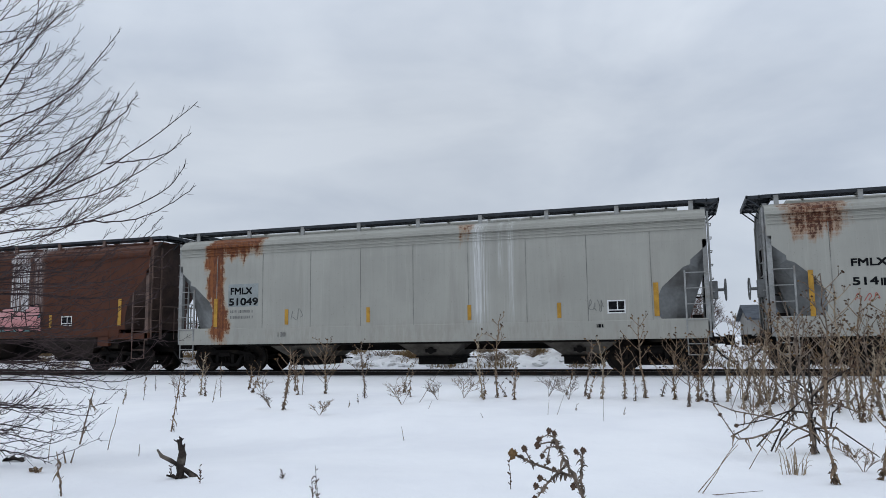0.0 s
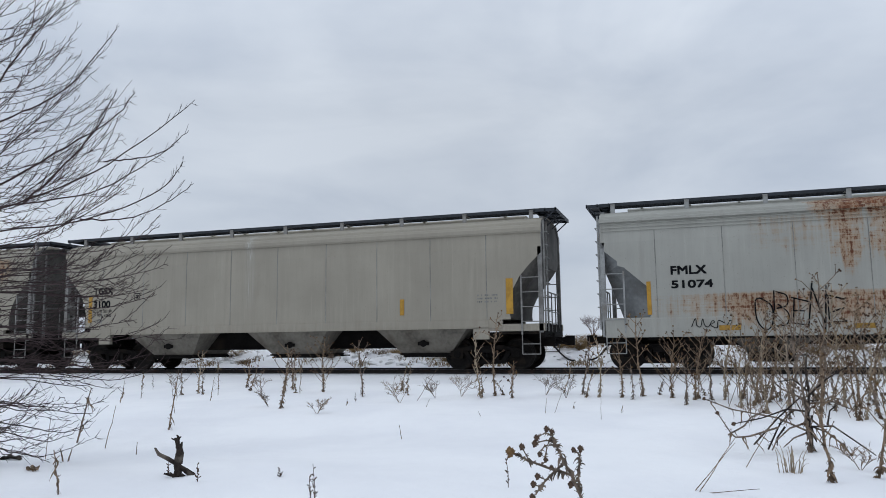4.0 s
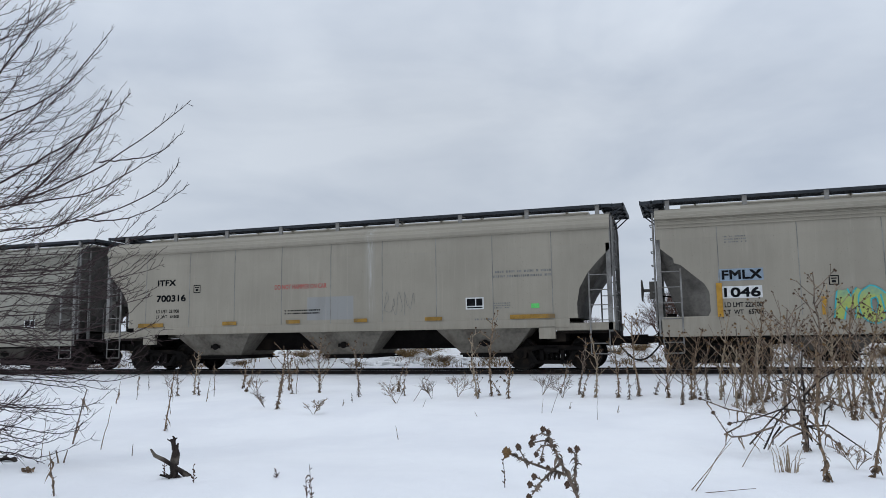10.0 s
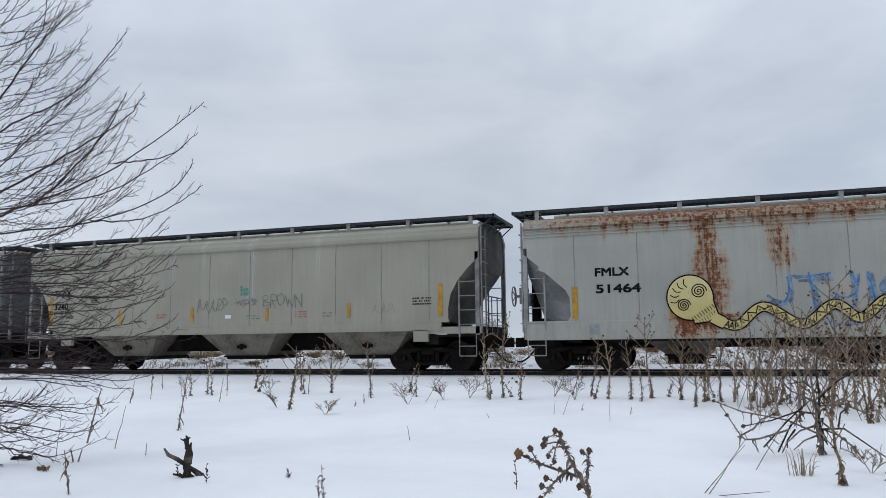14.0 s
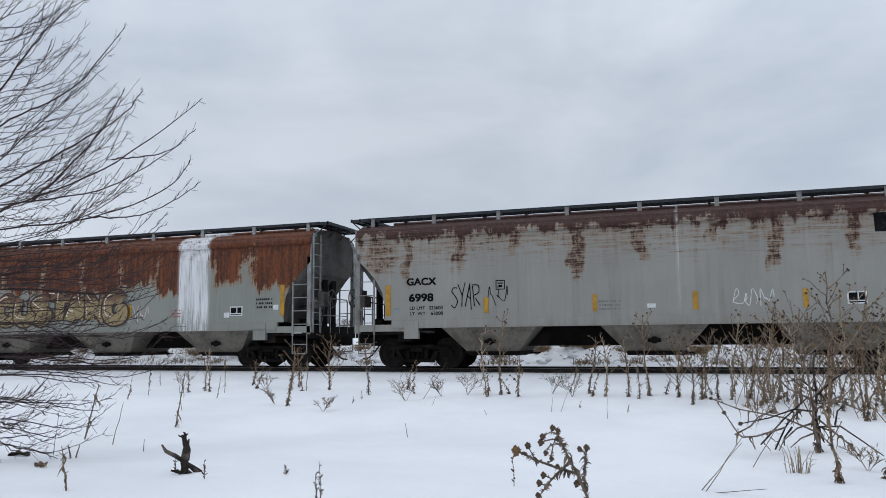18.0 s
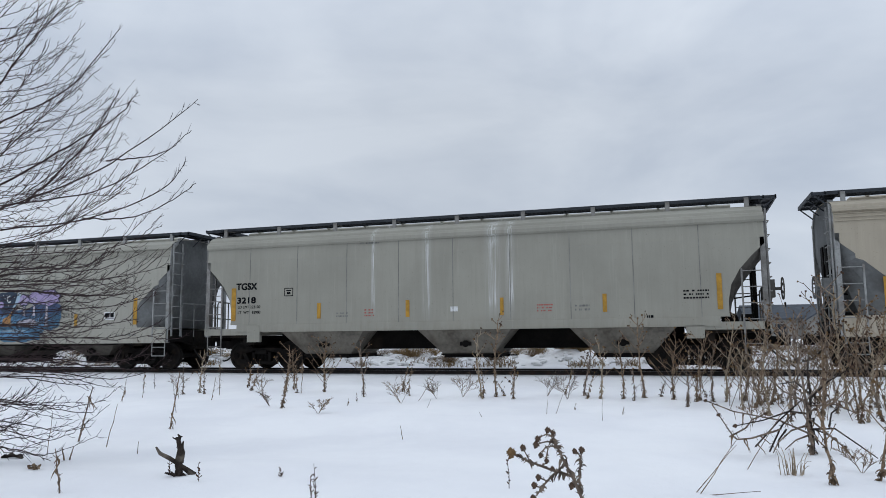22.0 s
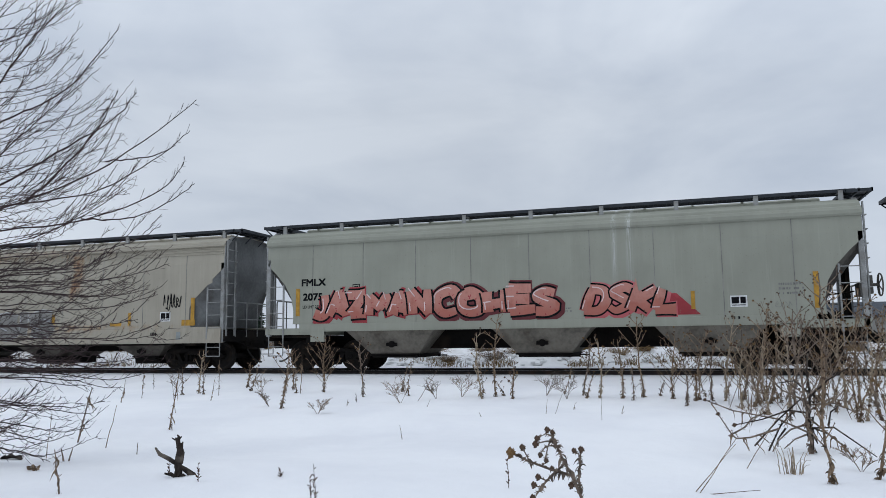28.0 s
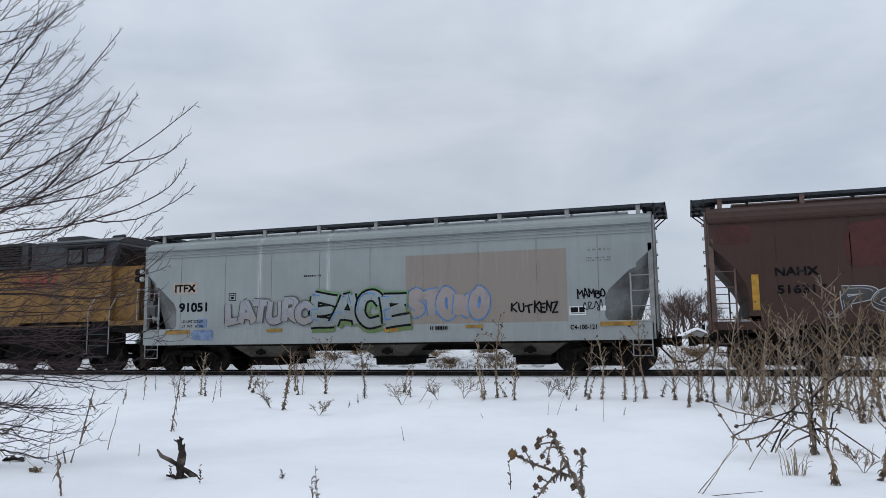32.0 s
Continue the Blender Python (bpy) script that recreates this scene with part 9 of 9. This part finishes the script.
scribble(c, 0.24, 2.06, 1.02, 2.34, INK_GREY, 42, "WAS", w=0.028)
ribbon_mark(c, 0.19, 2.17, 1.03, 2.27, INK_GREY)
words(c, "is", 0.41, 2.40, 0.72, 2.73, GREEN_INK)
scribble(c, 1.21, 2.01, 2.64, 2.42, INK_GREY, 41, "BROWN", w=0.028)
bars(c, 6.32, 1.96, 6.93, 2.17, 3, INK)
bars(c, -2.82, 1.75, -2.40, 1.88, 2, RED_INK)
bars(c, 2.42, 1.67, 2.82, 1.87, 3, RED_INK)
bars(c, -3.72, 1.65, -3.36, 1.77, 2)
bars(c, 0.66, 1.65, 1.15, 1.78, 2)
bars(c, 3.37, 1.67, 3.68, 1.81, 2)
sheet(c, "painted_panel", -0.14, 1.69, 0.08, 1.80, CHALK, 0.0)
scribble(c, 4.98, 1.69, 5.82, 2.07, INK_GREY, 12, 3, w=0.01)

c = TRAIN[12]
words(c, "TGSX", -6.64, 2.59, -5.78, 2.82, INK)
words(c, "443468", -6.73, 2.12, -5.21, 2.37, INK)
reflector(c, -7.14, 1.49, 2.38, 0.14)
reflector(c, -4.85, 1.49, 1.96, 0.11)
reflector(c, 1.70, 1.50, 1.95, 0.10)
scribble(c, -5.16, 1.96, -4.42, 2.30, INK, 3, 5)
graffiti(c, -4.31, 1.00, -0.66, 2.05, "AUNTO", FADED_LILAC, FADED_PINK, 5, fat=0.5, edge=0.03)
scribble(c, 0.02, 2.04, 0.36, 2.28, INK, 8, "LOY")
bars(c, -6.72, 1.55, -5.66, 1.79, 2)
bars(c, -4.89, 1.12, -4.68, 1.26, 1)
ribbon_mark(c, 0.47, 2.34, 3.48, 2.39, INK_GREY)
scribble(c, -7.35, 2.46, -6.91, 2.75, INK_GREY, 7, 2)
sheet(c, "painted_panel", -6.98, 0.99, -6.82, 1.31, PANEL_GREY, 0.0)

c = TRAIN[13]
words(c, "GACX", -6.72, 2.43, -5.79, 2.66, INK)
words(c, "6998", -6.65, 1.95, -5.88, 2.20, INK)
words(c, "LD LMT   223600", -6.62, 1.72, -5.60, 1.82, INK)
words(c, "LT  WT    63000", -6.62, 1.56, -5.59, 1.66, INK)
logo_blocks(c, 5.57, 3.38, 7.09, 3.96)
reflector(c, -7.31, 1.56, 2.46, 0.16)
reflector(c, -4.30, 1.59, 2.03, 0.14)
reflector(c, -1.25, 1.57, 2.03, 0.12)
reflector(c, 1.34, 1.57, 2.04, 0.13)
reflector(c, 3.94, 1.56, 2.04, 0.12)
reflector(c, 7.30, 1.57, 2.43, 0.13)
scribble(c, -5.36, 1.69, -4.48, 2.44, INK, 3, "SYAR", w=0.03)
scribble(c, -4.29, 1.72, -3.59, 2.53, INK, 4, 3)
scribble(c, 2.20, 1.62, 3.30, 2.08, CHALK, 5, 5)
stencil_box(c, 4.86, 1.63, 5.29, 1.94)
bars(c, 5.69, 1.69, 6.67, 1.99, 3)
outline_square(c, -4.01, 2.24, -3.74, 2.51)
bars(c, -1.14, 1.61, -0.56, 1.86, 3)
sheet(c, "painted_panel", 0.12, 1.64, 0.34, 1.75, CHALK, 0.0)
sheet(c, "painted_panel", -7.14, 1.59, -6.93, 1.79, PANEL_GREY, 0.0)

c = TRAIN[14]
words(c, "NAHX", -5.83, 2.54, -4.98, 2.75, INK)
words(c, "508139", -5.82, 2.05, -4.77, 2.32, INK)
words(c, "LD LMT  223900", -5.77, 1.86, -4.90, 1.95, INK)
words(c, "LT  WT   62100", -5.77, 1.72, -4.90, 1.81, INK)
graffiti(c, -4.35, 1.34, 1.30, 2.65, "GUSTANG", GOLD, DARK_BROWN, 38, fat=0.48, edge=0.085, halo=None, shade=DARK_BROWN, inner=CREAM)
reflector(c, -1.45, 1.61, 2.10, 0.15)
reflector(c, -7.28, 1.64, 2.56, 0.15)
reflector(c, 1.54, 1.65, 2.09, 0.13)
reflector(c, 7.38, 1.64, 2.60, 0.15)
stencil_box(c, 5.47, 1.66, 5.94, 1.96)
sheet(c, "painted_panel", 7.06, 1.82, 7.24, 1.98, CHALK, 0.0)
sheet(c, "painted_panel", 5.25, 1.61, 5.45, 1.77, CHALK, 0.0)
bars(c, 6.43, 1.88, 7.02, 2.19, 3, INK)
scribble(c, 0.91, 1.49, 2.41, 2.08, PALE_PINK, 5, 5)
outline_square(c, -4.10, 2.28, -3.86, 2.53)
bars(c, -6.91, 1.60, -6.16, 1.78, 2)
bars(c, 3.21, 1.65, 3.60, 1.90, 3, RED_INK)
bars(c, -2.01, 1.08, -1.10, 1.25, 1)

c = TRAIN[15]
words(c, "TGSX", -6.56, 2.56, -5.67, 2.78, INK)
words(c, "443592", -6.59, 2.10, -5.11, 2.33, INK)
reflector(c, -7.11, 1.40, 2.33, 0.18)
reflector(c, -4.73, 1.46, 1.92, 0.14)
reflector(c, -1.73, 1.46, 1.95, 0.16)
reflector(c, 1.58, 1.49, 1.94, 0.14)
reflector(c, 4.71, 1.51, 1.91, 0.13)
reflector(c, 6.98, 1.47, 2.36, 0.15)
graffiti(c, -5.20, 0.96, -0.91, 2.19, "DSCO", TAN_FADE, INK, 4, fat=0.72, edge=0.035, halo=MINT_LINE)
graffiti(c, -0.89, 0.96, 2.16, 2.02, "IBADS", GUN_DARK, INK, 6, fat=0.7, edge=0.03, halo=MINT_LINE, shade=INK)
sheet(c, "painted_panel", 2.21, 0.95, 6.85, 1.52, GOLD_PAINT, 0.0002)
graffiti(c, 2.28, 0.98, 6.80, 1.99, "SNEO", INK_BLUE, INK, 9, fat=0.5, edge=0.04, halo=GOLD_PAINT, inner=WHITE_BLUE, shade=INK)
stencil_box(c, 5.70, 1.57, 6.14, 1.88)
scribble(c, 6.24, 1.56, 6.93, 1.78, INK, 4, 5)
bars(c, -6.50, 1.57, -5.63, 1.84, 2, INK_GREY)
arrow(c, -5.92, 1.02, -5.13, 1.38)
scribble(c, -5.79, 1.78, -5.30, 1.98, GREEN_INK, 4, 3)

c = TRAIN[16]
words(c, "TGSX", -7.25, 2.52, -6.48, 2.75, INK)
words(c, "3218", -7.21, 2.09, -6.52, 2.30, INK)
words(c, "LD LMT 223100", -7.17, 1.94, -6.36, 2.03, INK)
words(c, "LT  WT   62900", -7.17, 1.77, -6.35, 1.86, INK)
reflector(c, -7.33, 1.55, 2.59, 0.16)
reflector(c, -4.30, 1.58, 2.05, 0.12)
reflector(c, -1.40, 1.58, 2.07, 0.12)
reflector(c, 1.44, 1.58, 2.07, 0.10)
reflector(c, 4.29, 1.61, 2.10, 0.11)
reflector(c, 7.21, 1.62, 2.55, 0.13)
outline_square(c, -5.51, 2.29, -5.20, 2.55)
bars(c, 6.32, 1.91, 6.95, 2.14, 3, INK)
bars(c, -2.78, 1.62, -2.47, 1.83, 3, RED_INK)
bars(c, 2.44, 1.66, 2.88, 1.86, 3, RED_INK)
bars(c, -3.71, 1.62, -3.33, 1.75, 2)
bars(c, 3.49, 1.66, 3.91, 1.82, 2)
sheet(c, "painted_panel", -0.08, 1.71, 0.14, 1.85, CHALK, 0.0)
bars(c, 5.37, 1.43, 5.56, 1.50, 1, INK)
bars(c, -2.93, 3.80, -2.32, 3.84, 1)

c = TRAIN[17]
words(c, "FMLX", -6.24, 2.55, -5.33, 2.80, INK)
words(c, "51535", -6.26, 2.09, -5.10, 2.32, INK)
reflector(c, -1.33, 1.40, 1.87, 0.13)
reflector(c, 4.38, 1.48, 1.91, 0.13)
reflector(c, 6.86, 1.50, 2.38, 0.15)
reflector(c, -6.91, 1.51, 2.37, 0.15)
mural(c, -0.58, 0.98, 3.67, 2.84)
scribble(c, -4.56, 1.66, -3.45, 2.05, INK, 3, "OWES")
scribble(c, -4.10, 1.40, -2.74, 1.69, INK, 13, "VIOLANCE")
scribble(c, -2.43, 1.46, -1.28, 1.97, GREEN_INK, 5, 4, w=0.03)
scribble(c, 3.72, 1.98, 4.30, 2.16, INK, 6, "TOER", w=0.022)
scribble(c, 3.80, 1.78, 4.28, 1.94, INK, 9, "2018", w=0.022)
stencil_box(c, 5.58, 1.67, 6.02, 1.94)
scribble(c, -6.65, 1.79, -6.36, 2.26, INK, 4, 1)
bars(c, -0.89, 1.18, -0.09, 1.28, 1)
bars(c, 6.13, 1.12, 6.96, 1.19, 1)
scribble(c, -5.85, 0.99, -4.30, 1.29, INK, 8, "ZULCOINE", w=0.025)

c = TRAIN[18]
words(c, "TILX", -7.07, 2.53, -6.38, 2.74, INK)
words(c, "516515", -7.05, 2.07, -6.03, 2.28, INK)
words(c, "LD LMT 224300", -6.66, 1.90, -5.84, 2.00, INK)
words(c, "LT  WT   61700", -6.65, 1.75, -5.83, 1.86, INK)
blotch(c, -4.68, 1.36, -3.84, 1.92, SALMON)
blotch(c, -1.37, 1.31, -0.60, 1.80, SALMON)
graffiti(c, -4.50, 1.36, -0.94, 2.44, "PENIO", SILVER, INK, 12, fat=0.50, edge=0.075, shade=GUNMETAL)
blotch(c, -0.01, 1.38, 0.60, 1.82, CRIMSON)
graffiti(c, 0.27, 1.36, 3.79, 2.34, "PENTO", INK_NAVY, INK, 13, fat=0.54, edge=0.04, halo=CHALK, shade=SLATE)
reflector(c, -7.29, 1.54, 2.51, 0.15)
reflector(c, 4.49, 1.65, 2.08, 0.12)
reflector(c, 7.29, 1.59, 2.53, 0.17)
stencil_box(c, 4.90, 1.62, 5.36, 1.93)
bars(c, 6.26, 1.90, 7.02, 2.11, 3, INK)
scribble(c, 5.97, 2.06, 7.24, 2.31, CHALK, 8, 7, w=0.015)
scribble(c, -5.77, 1.59, -4.74, 1.95, INK_GREY, 9, "MARGE", w=0.018)
graffiti(c, 3.84, 1.35, 4.54, 1.97, 2, CRIMSON, CRIMSON, 2, halo=None)
scribble(c, -0.42, 1.58, 0.17, 1.91, CHALK, 6, 3)
scribble(c, 5.43, 1.59, 5.91, 1.85, INK, 6, 4, w=0.02)
bars(c, 5.38, 1.40, 5.57, 1.52, 1, INK)

c = TRAIN[19]
graffiti(c, -0.02, 0.99, 5.79, 2.39, "OUNOY", SKY_TURQUOISE, NAVY, 14, fat=0.52, edge=0.05, backing=TEAL_FADE, halo=None, inner=WHITE_BLUE, shade=NAVY)
graffiti(c, -5.20, 0.99, -0.02, 2.28, 5, ROSE_RED, DARK_RED, 6, fat=0.4, halo=PALE_PINK)
reflector(c, 6.88, 1.46, 2.37, 0.11)
stencil_box(c, 5.57, 1.60, 6.04, 1.96)
scribble(c, 6.02, 1.64, 6.83, 2.12, INK, 4, 3)
sheet(c, "painted_panel", -6.34, 2.09, -5.19, 2.84, PANEL_GREY, 0.0)
words(c, "FMLX", -6.15, 2.50, -5.36, 2.71, INK)
words(c, "51058", -6.28, 2.18, -5.25, 2.41, INK)
diamond(c, -5.05, 2.36, -4.00, 3.40)
diamond(c, -3.69, 2.32, -2.71, 3.33)
graffiti(c, -5.88, 0.96, -3.16, 2.26, 3, CRIMSON, CHALK, 33, fat=0.5, edge=0.03, halo=None)
words(c, "60", -6.31, 1.64, -5.99, 1.87, INK_FADED)
reflector(c, -6.85, 1.43, 2.37, 0.13)
scribble(c, -6.94, 1.05, -6.51, 1.28, BLUE_INK, 5, 3)

c = TRAIN[20]
words(c, "FMLX", -7.14, 2.58, -6.30, 2.81, INK)
words(c, "2075", -7.09, 2.13, -6.41, 2.37, INK)
words(c, "LD LMT 223100", -7.09, 1.90, -6.33, 1.99, INK)
outline_square(c, -5.41, 2.36, -5.17, 2.60)
graffiti(c, -6.81, 1.44, -2.99, 2.48, "JAZMAN", SALMON, INK, 16, fat=0.46, edge=0.075, halo=CRIMSON, inner=PALE_PINK, shade=CRIMSON)
graffiti(c, -2.82, 1.44, 0.75, 2.44, "COHES", SALMON, INK, 17, fat=0.46, edge=0.075, halo=DARK_RED, inner=PALE_PINK, shade=CRIMSON)
graffiti(c, 1.35, 1.44, 3.79, 2.35, "DSKL", SALMON, INK, 19, fat=0.46, edge=0.06, halo=ROSE_RED, inner=PALE_PINK, lean=0.3)
wedge(c, 3.65, 1.48, 4.49, 2.05, CRIMSON)
spike(c, 2.77, 1.83, 3.00, 2.48)
reflector(c, -7.26, 1.67, 2.51, 0.13)
reflector(c, 4.31, 1.62, 2.09, 0.10)
reflector(c, 7.23, 1.58, 2.49, 0.12)
stencil_box(c, 5.21, 1.65, 5.62, 1.94)
scribble(c, -2.87, 2.06, -2.26, 2.39, INK, 4, 3, w=0.02)
scribble(c, -0.03, 1.98, 0.60, 2.33, INK, 5, 5, w=0.02)
bars(c, 6.37, 1.94, 6.95, 2.23, 3)
bars(c, 0.90, 1.62, 1.16, 1.74, 2)
bars(c, 5.22, 1.34, 5.43, 1.41, 1, INK)
scribble(c, 6.24, 1.60, 6.69, 1.76, INK_GREY, 5, 4, w=0.01)

c = TRAIN[21]
words(c, "TGSX", -6.56, 2.54, -5.69, 2.76, INK)
words(c, "443450", -6.61, 2.04, -5.11, 2.27, INK)
reflector(c, -7.07, 1.48, 2.31, 0.16)
reflector(c, -4.49, 1.43, 1.90, 0.13)
reflector(c, 1.31, 1.49, 1.91, 0.12)
reflector(c, 4.54, 1.49, 1.91, 0.11)
reflector(c, 7.04, 1.47, 2.35, 0.14)
sheet(c, "painted_panel", 6.62, 1.45, 7.14, 1.64, YELLOW, 0.0)
sheet(c, "painted_panel", -7.11, 1.44, -6.52, 1.64, YELLOW, 0.0)
sheet(c, "painted_panel", -3.90, 1.44, -3.49, 1.58, YELLOW, 0.0)
sheet(c, "painted_panel", 3.74, 1.47, 4.22, 1.58, YELLOW, 0.0)
graffiti(c, -3.36, 0.99, 1.28, 2.18, "OASIS", GUNMETAL_DARK, SILVER, 61, fat=0.46, edge=0.035, shade=INK_GREY)
stencil_box(c, 5.77, 1.60, 6.18, 1.91)
scribble(c, 5.89, 1.95, 6.62, 2.53, INK, 8, 6, w=0.035)
scribble(c, -6.90, 1.74, -5.78, 2.01, INK, 4, 6, w=0.02)
words(c, "LD LMT 215700", -6.59, 1.62, -5.56, 1.73, INK)
words(c, "LT  WT   66300", -6.58, 1.48, -5.55, 1.59, INK)
bars(c, -4.75, 1.06, -4.50, 1.19, 1)
bars(c, 5.44, 1.13, 5.67, 1.24, 1, INK)
sheet(c, "painted_panel", 6.44, 1.00, 6.61, 1.25, PANEL_GREY, 0.0)

c = TRAIN[22]
words(c, "NAHX", -6.82, 2.42, -5.81, 2.65, INK)
words(c, "516317", -6.79, 1.97, -5.65, 2.20, INK)
reflector(c, -7.29, 1.58, 2.49, 0.17)
reflector(c, -1.34, 1.51, 1.96, 0.13)
reflector(c, 4.04, 1.57, 2.02, 0.12)
reflector(c, 7.28, 1.54, 2.47, 0.15)
graffiti(c, -5.44, 1.44, -1.42, 2.10, "POMUL", SMOKE_GREY, SILVER, 24, fat=0.42, edge=0.028, inner=SILVER, shade=INK)
graffiti(c, 0.60, 1.44, 2.35, 2.42, "HILT", SMOKE_GREY, SILVER, 25, fat=0.46, edge=0.028, inner=SILVER, shade=INK)
stencil_box(c, 4.79, 1.63, 5.24, 1.93)
scribble(c, 2.31, 1.41, 3.11, 1.81, INK_FADED, 5, 5)
scribble(c, -5.72, 1.33, -5.28, 1.51, SILVER, 5, 3, w=0.015)
blotch(c, -5.21, 2.57, -3.76, 3.72, OXIDE_RED)
blotch(c, 1.99, 2.68, 3.45, 3.73, OXIDE_RED)
blotch(c, 3.75, 2.30, 5.24, 3.54, OXIDE_RED)
blotch(c, 5.54, 2.43, 7.09, 3.53, OXIDE_RED)
blotch(c, -8.17, 3.27, -7.30, 3.79, OXIDE_RED)

c = TRAIN[23]
sheet(c, "painted_panel", -7.08, 2.53, -6.09, 2.91, PANEL_TAN, 0.0)
words(c, "ITFX", -6.99, 2.59, -6.18, 2.85, INK)
words(c, "91051", -6.81, 1.94, -5.72, 2.25, INK)
words(c, "LD LMT 222500", -6.69, 1.59, -5.86, 1.68, INK)
words(c, "LT  WT   63200", -6.68, 1.44, -5.85, 1.53, INK)
outline_square(c, -4.92, 2.26, -4.65, 2.51)
graffiti(c, -5.06, 1.40, -1.94, 2.31, "LATURC", PALE_GREY_PINK, GUN_DARK, 41, fat=0.40, edge=0.045, inner=BLUE_FADED, shade=GUNMETAL)
graffiti(c, -1.98, 1.25, 1.18, 2.45, "EACE", MINT_GREY, INK, 44, fat=0.36, edge=0.085, halo=LEAF_GREEN, inner=BLUE_INK, shade=SLATE)
graffiti(c, 1.18, 1.45, 3.60, 2.46, "STOKO", TAN_GHOST, BLUE_INK, 46, fat=0.56, edge=0.05, halo=None)
scribble(c, 4.28, 1.67, 4.91, 1.93, INK, 5, "KUT", w=0.05)
scribble(c, 4.96, 1.64, 5.63, 1.94, INK, 6, "KENZ", w=0.05)
scribble(c, 6.15, 2.02, 6.92, 2.26, INK, 9, "MAMBO", w=0.04)
scribble(c, 6.28, 1.67, 6.89, 1.98, INK, 7, 4, w=0.025)
words(c, "C4-100-121", 5.96, 1.17, 6.67, 1.30, INK)
sill_strip(c, -7.29, 1.18, -6.34, 1.36)
sill_strip(c, -3.50, 1.21, -2.96, 1.35)
sill_strip(c, 0.46, 1.15, 0.92, 1.30)
sill_strip(c, 2.98, 1.23, 3.49, 1.35)
sill_strip(c, 6.76, 1.20, 7.72, 1.37)
stencil_box(c, 5.94, 1.56, 6.39, 1.81)
bars(c, -2.23, 2.93, -1.60, 2.98, 1, INK)
bars(c, 6.44, 3.02, 7.12, 3.13, 2)
bars(c, 6.49, 3.31, 7.10, 3.36, 1)
blotch(c, -6.28, 1.02, -5.45, 1.36, BLUE_FADED)
blotch(c, -6.10, 1.42, -5.70, 1.72, BLUE_FADED)
sheet(c, "painted_panel", 6.78, 1.67, 6.92, 1.80, CHALK, 0.0)
bars(c, 1.91, 1.23, 2.44, 1.33, 1, INK)

words(LOCO[0], "8697", 5.55, 2.90, 7.28, 3.45, LOCO_RED, bold=0.02, y=-1.536)
set_words()


# ---------- motion ----------
def motions():
    for car in TRAIN + LOCO:
        x = car["start"]
        walk(car, [(t, pose(x + SPEED * t, 0, 0)) for t in (0.0, 8.0, 16.0, 24.0, 32.0)])
    for ws, x, local, r in WHEELS:
        # a wheel turns while its car is near the camera's view
        t0 = max(0.0, (-24.0 - x - local) / SPEED)
        t1 = min(32.0, (6.0 - x - local) / SPEED)
        rows, t, a, k = [], t0, 0.0, 0
        t0, t1 = math.ceil(t0 * FPS) / FPS, math.floor(t1 * FPS) / FPS
        n = max(1, round((t1 - t0) * FPS))
        if t0 > 0:
            rows.append((0.0, pose(local, 0, r)))
        for i in range(n + 1):
            t = t0 + (t1 - t0) * i / n
            rows.append((t, pose(local, 0, r, 0, math.degrees(SPEED * (t - t0) / r), 0)))
        if t1 < 32.0:
            rows.append((32.0, rows[-1][1]))
        walk(ws, rows)


motions()
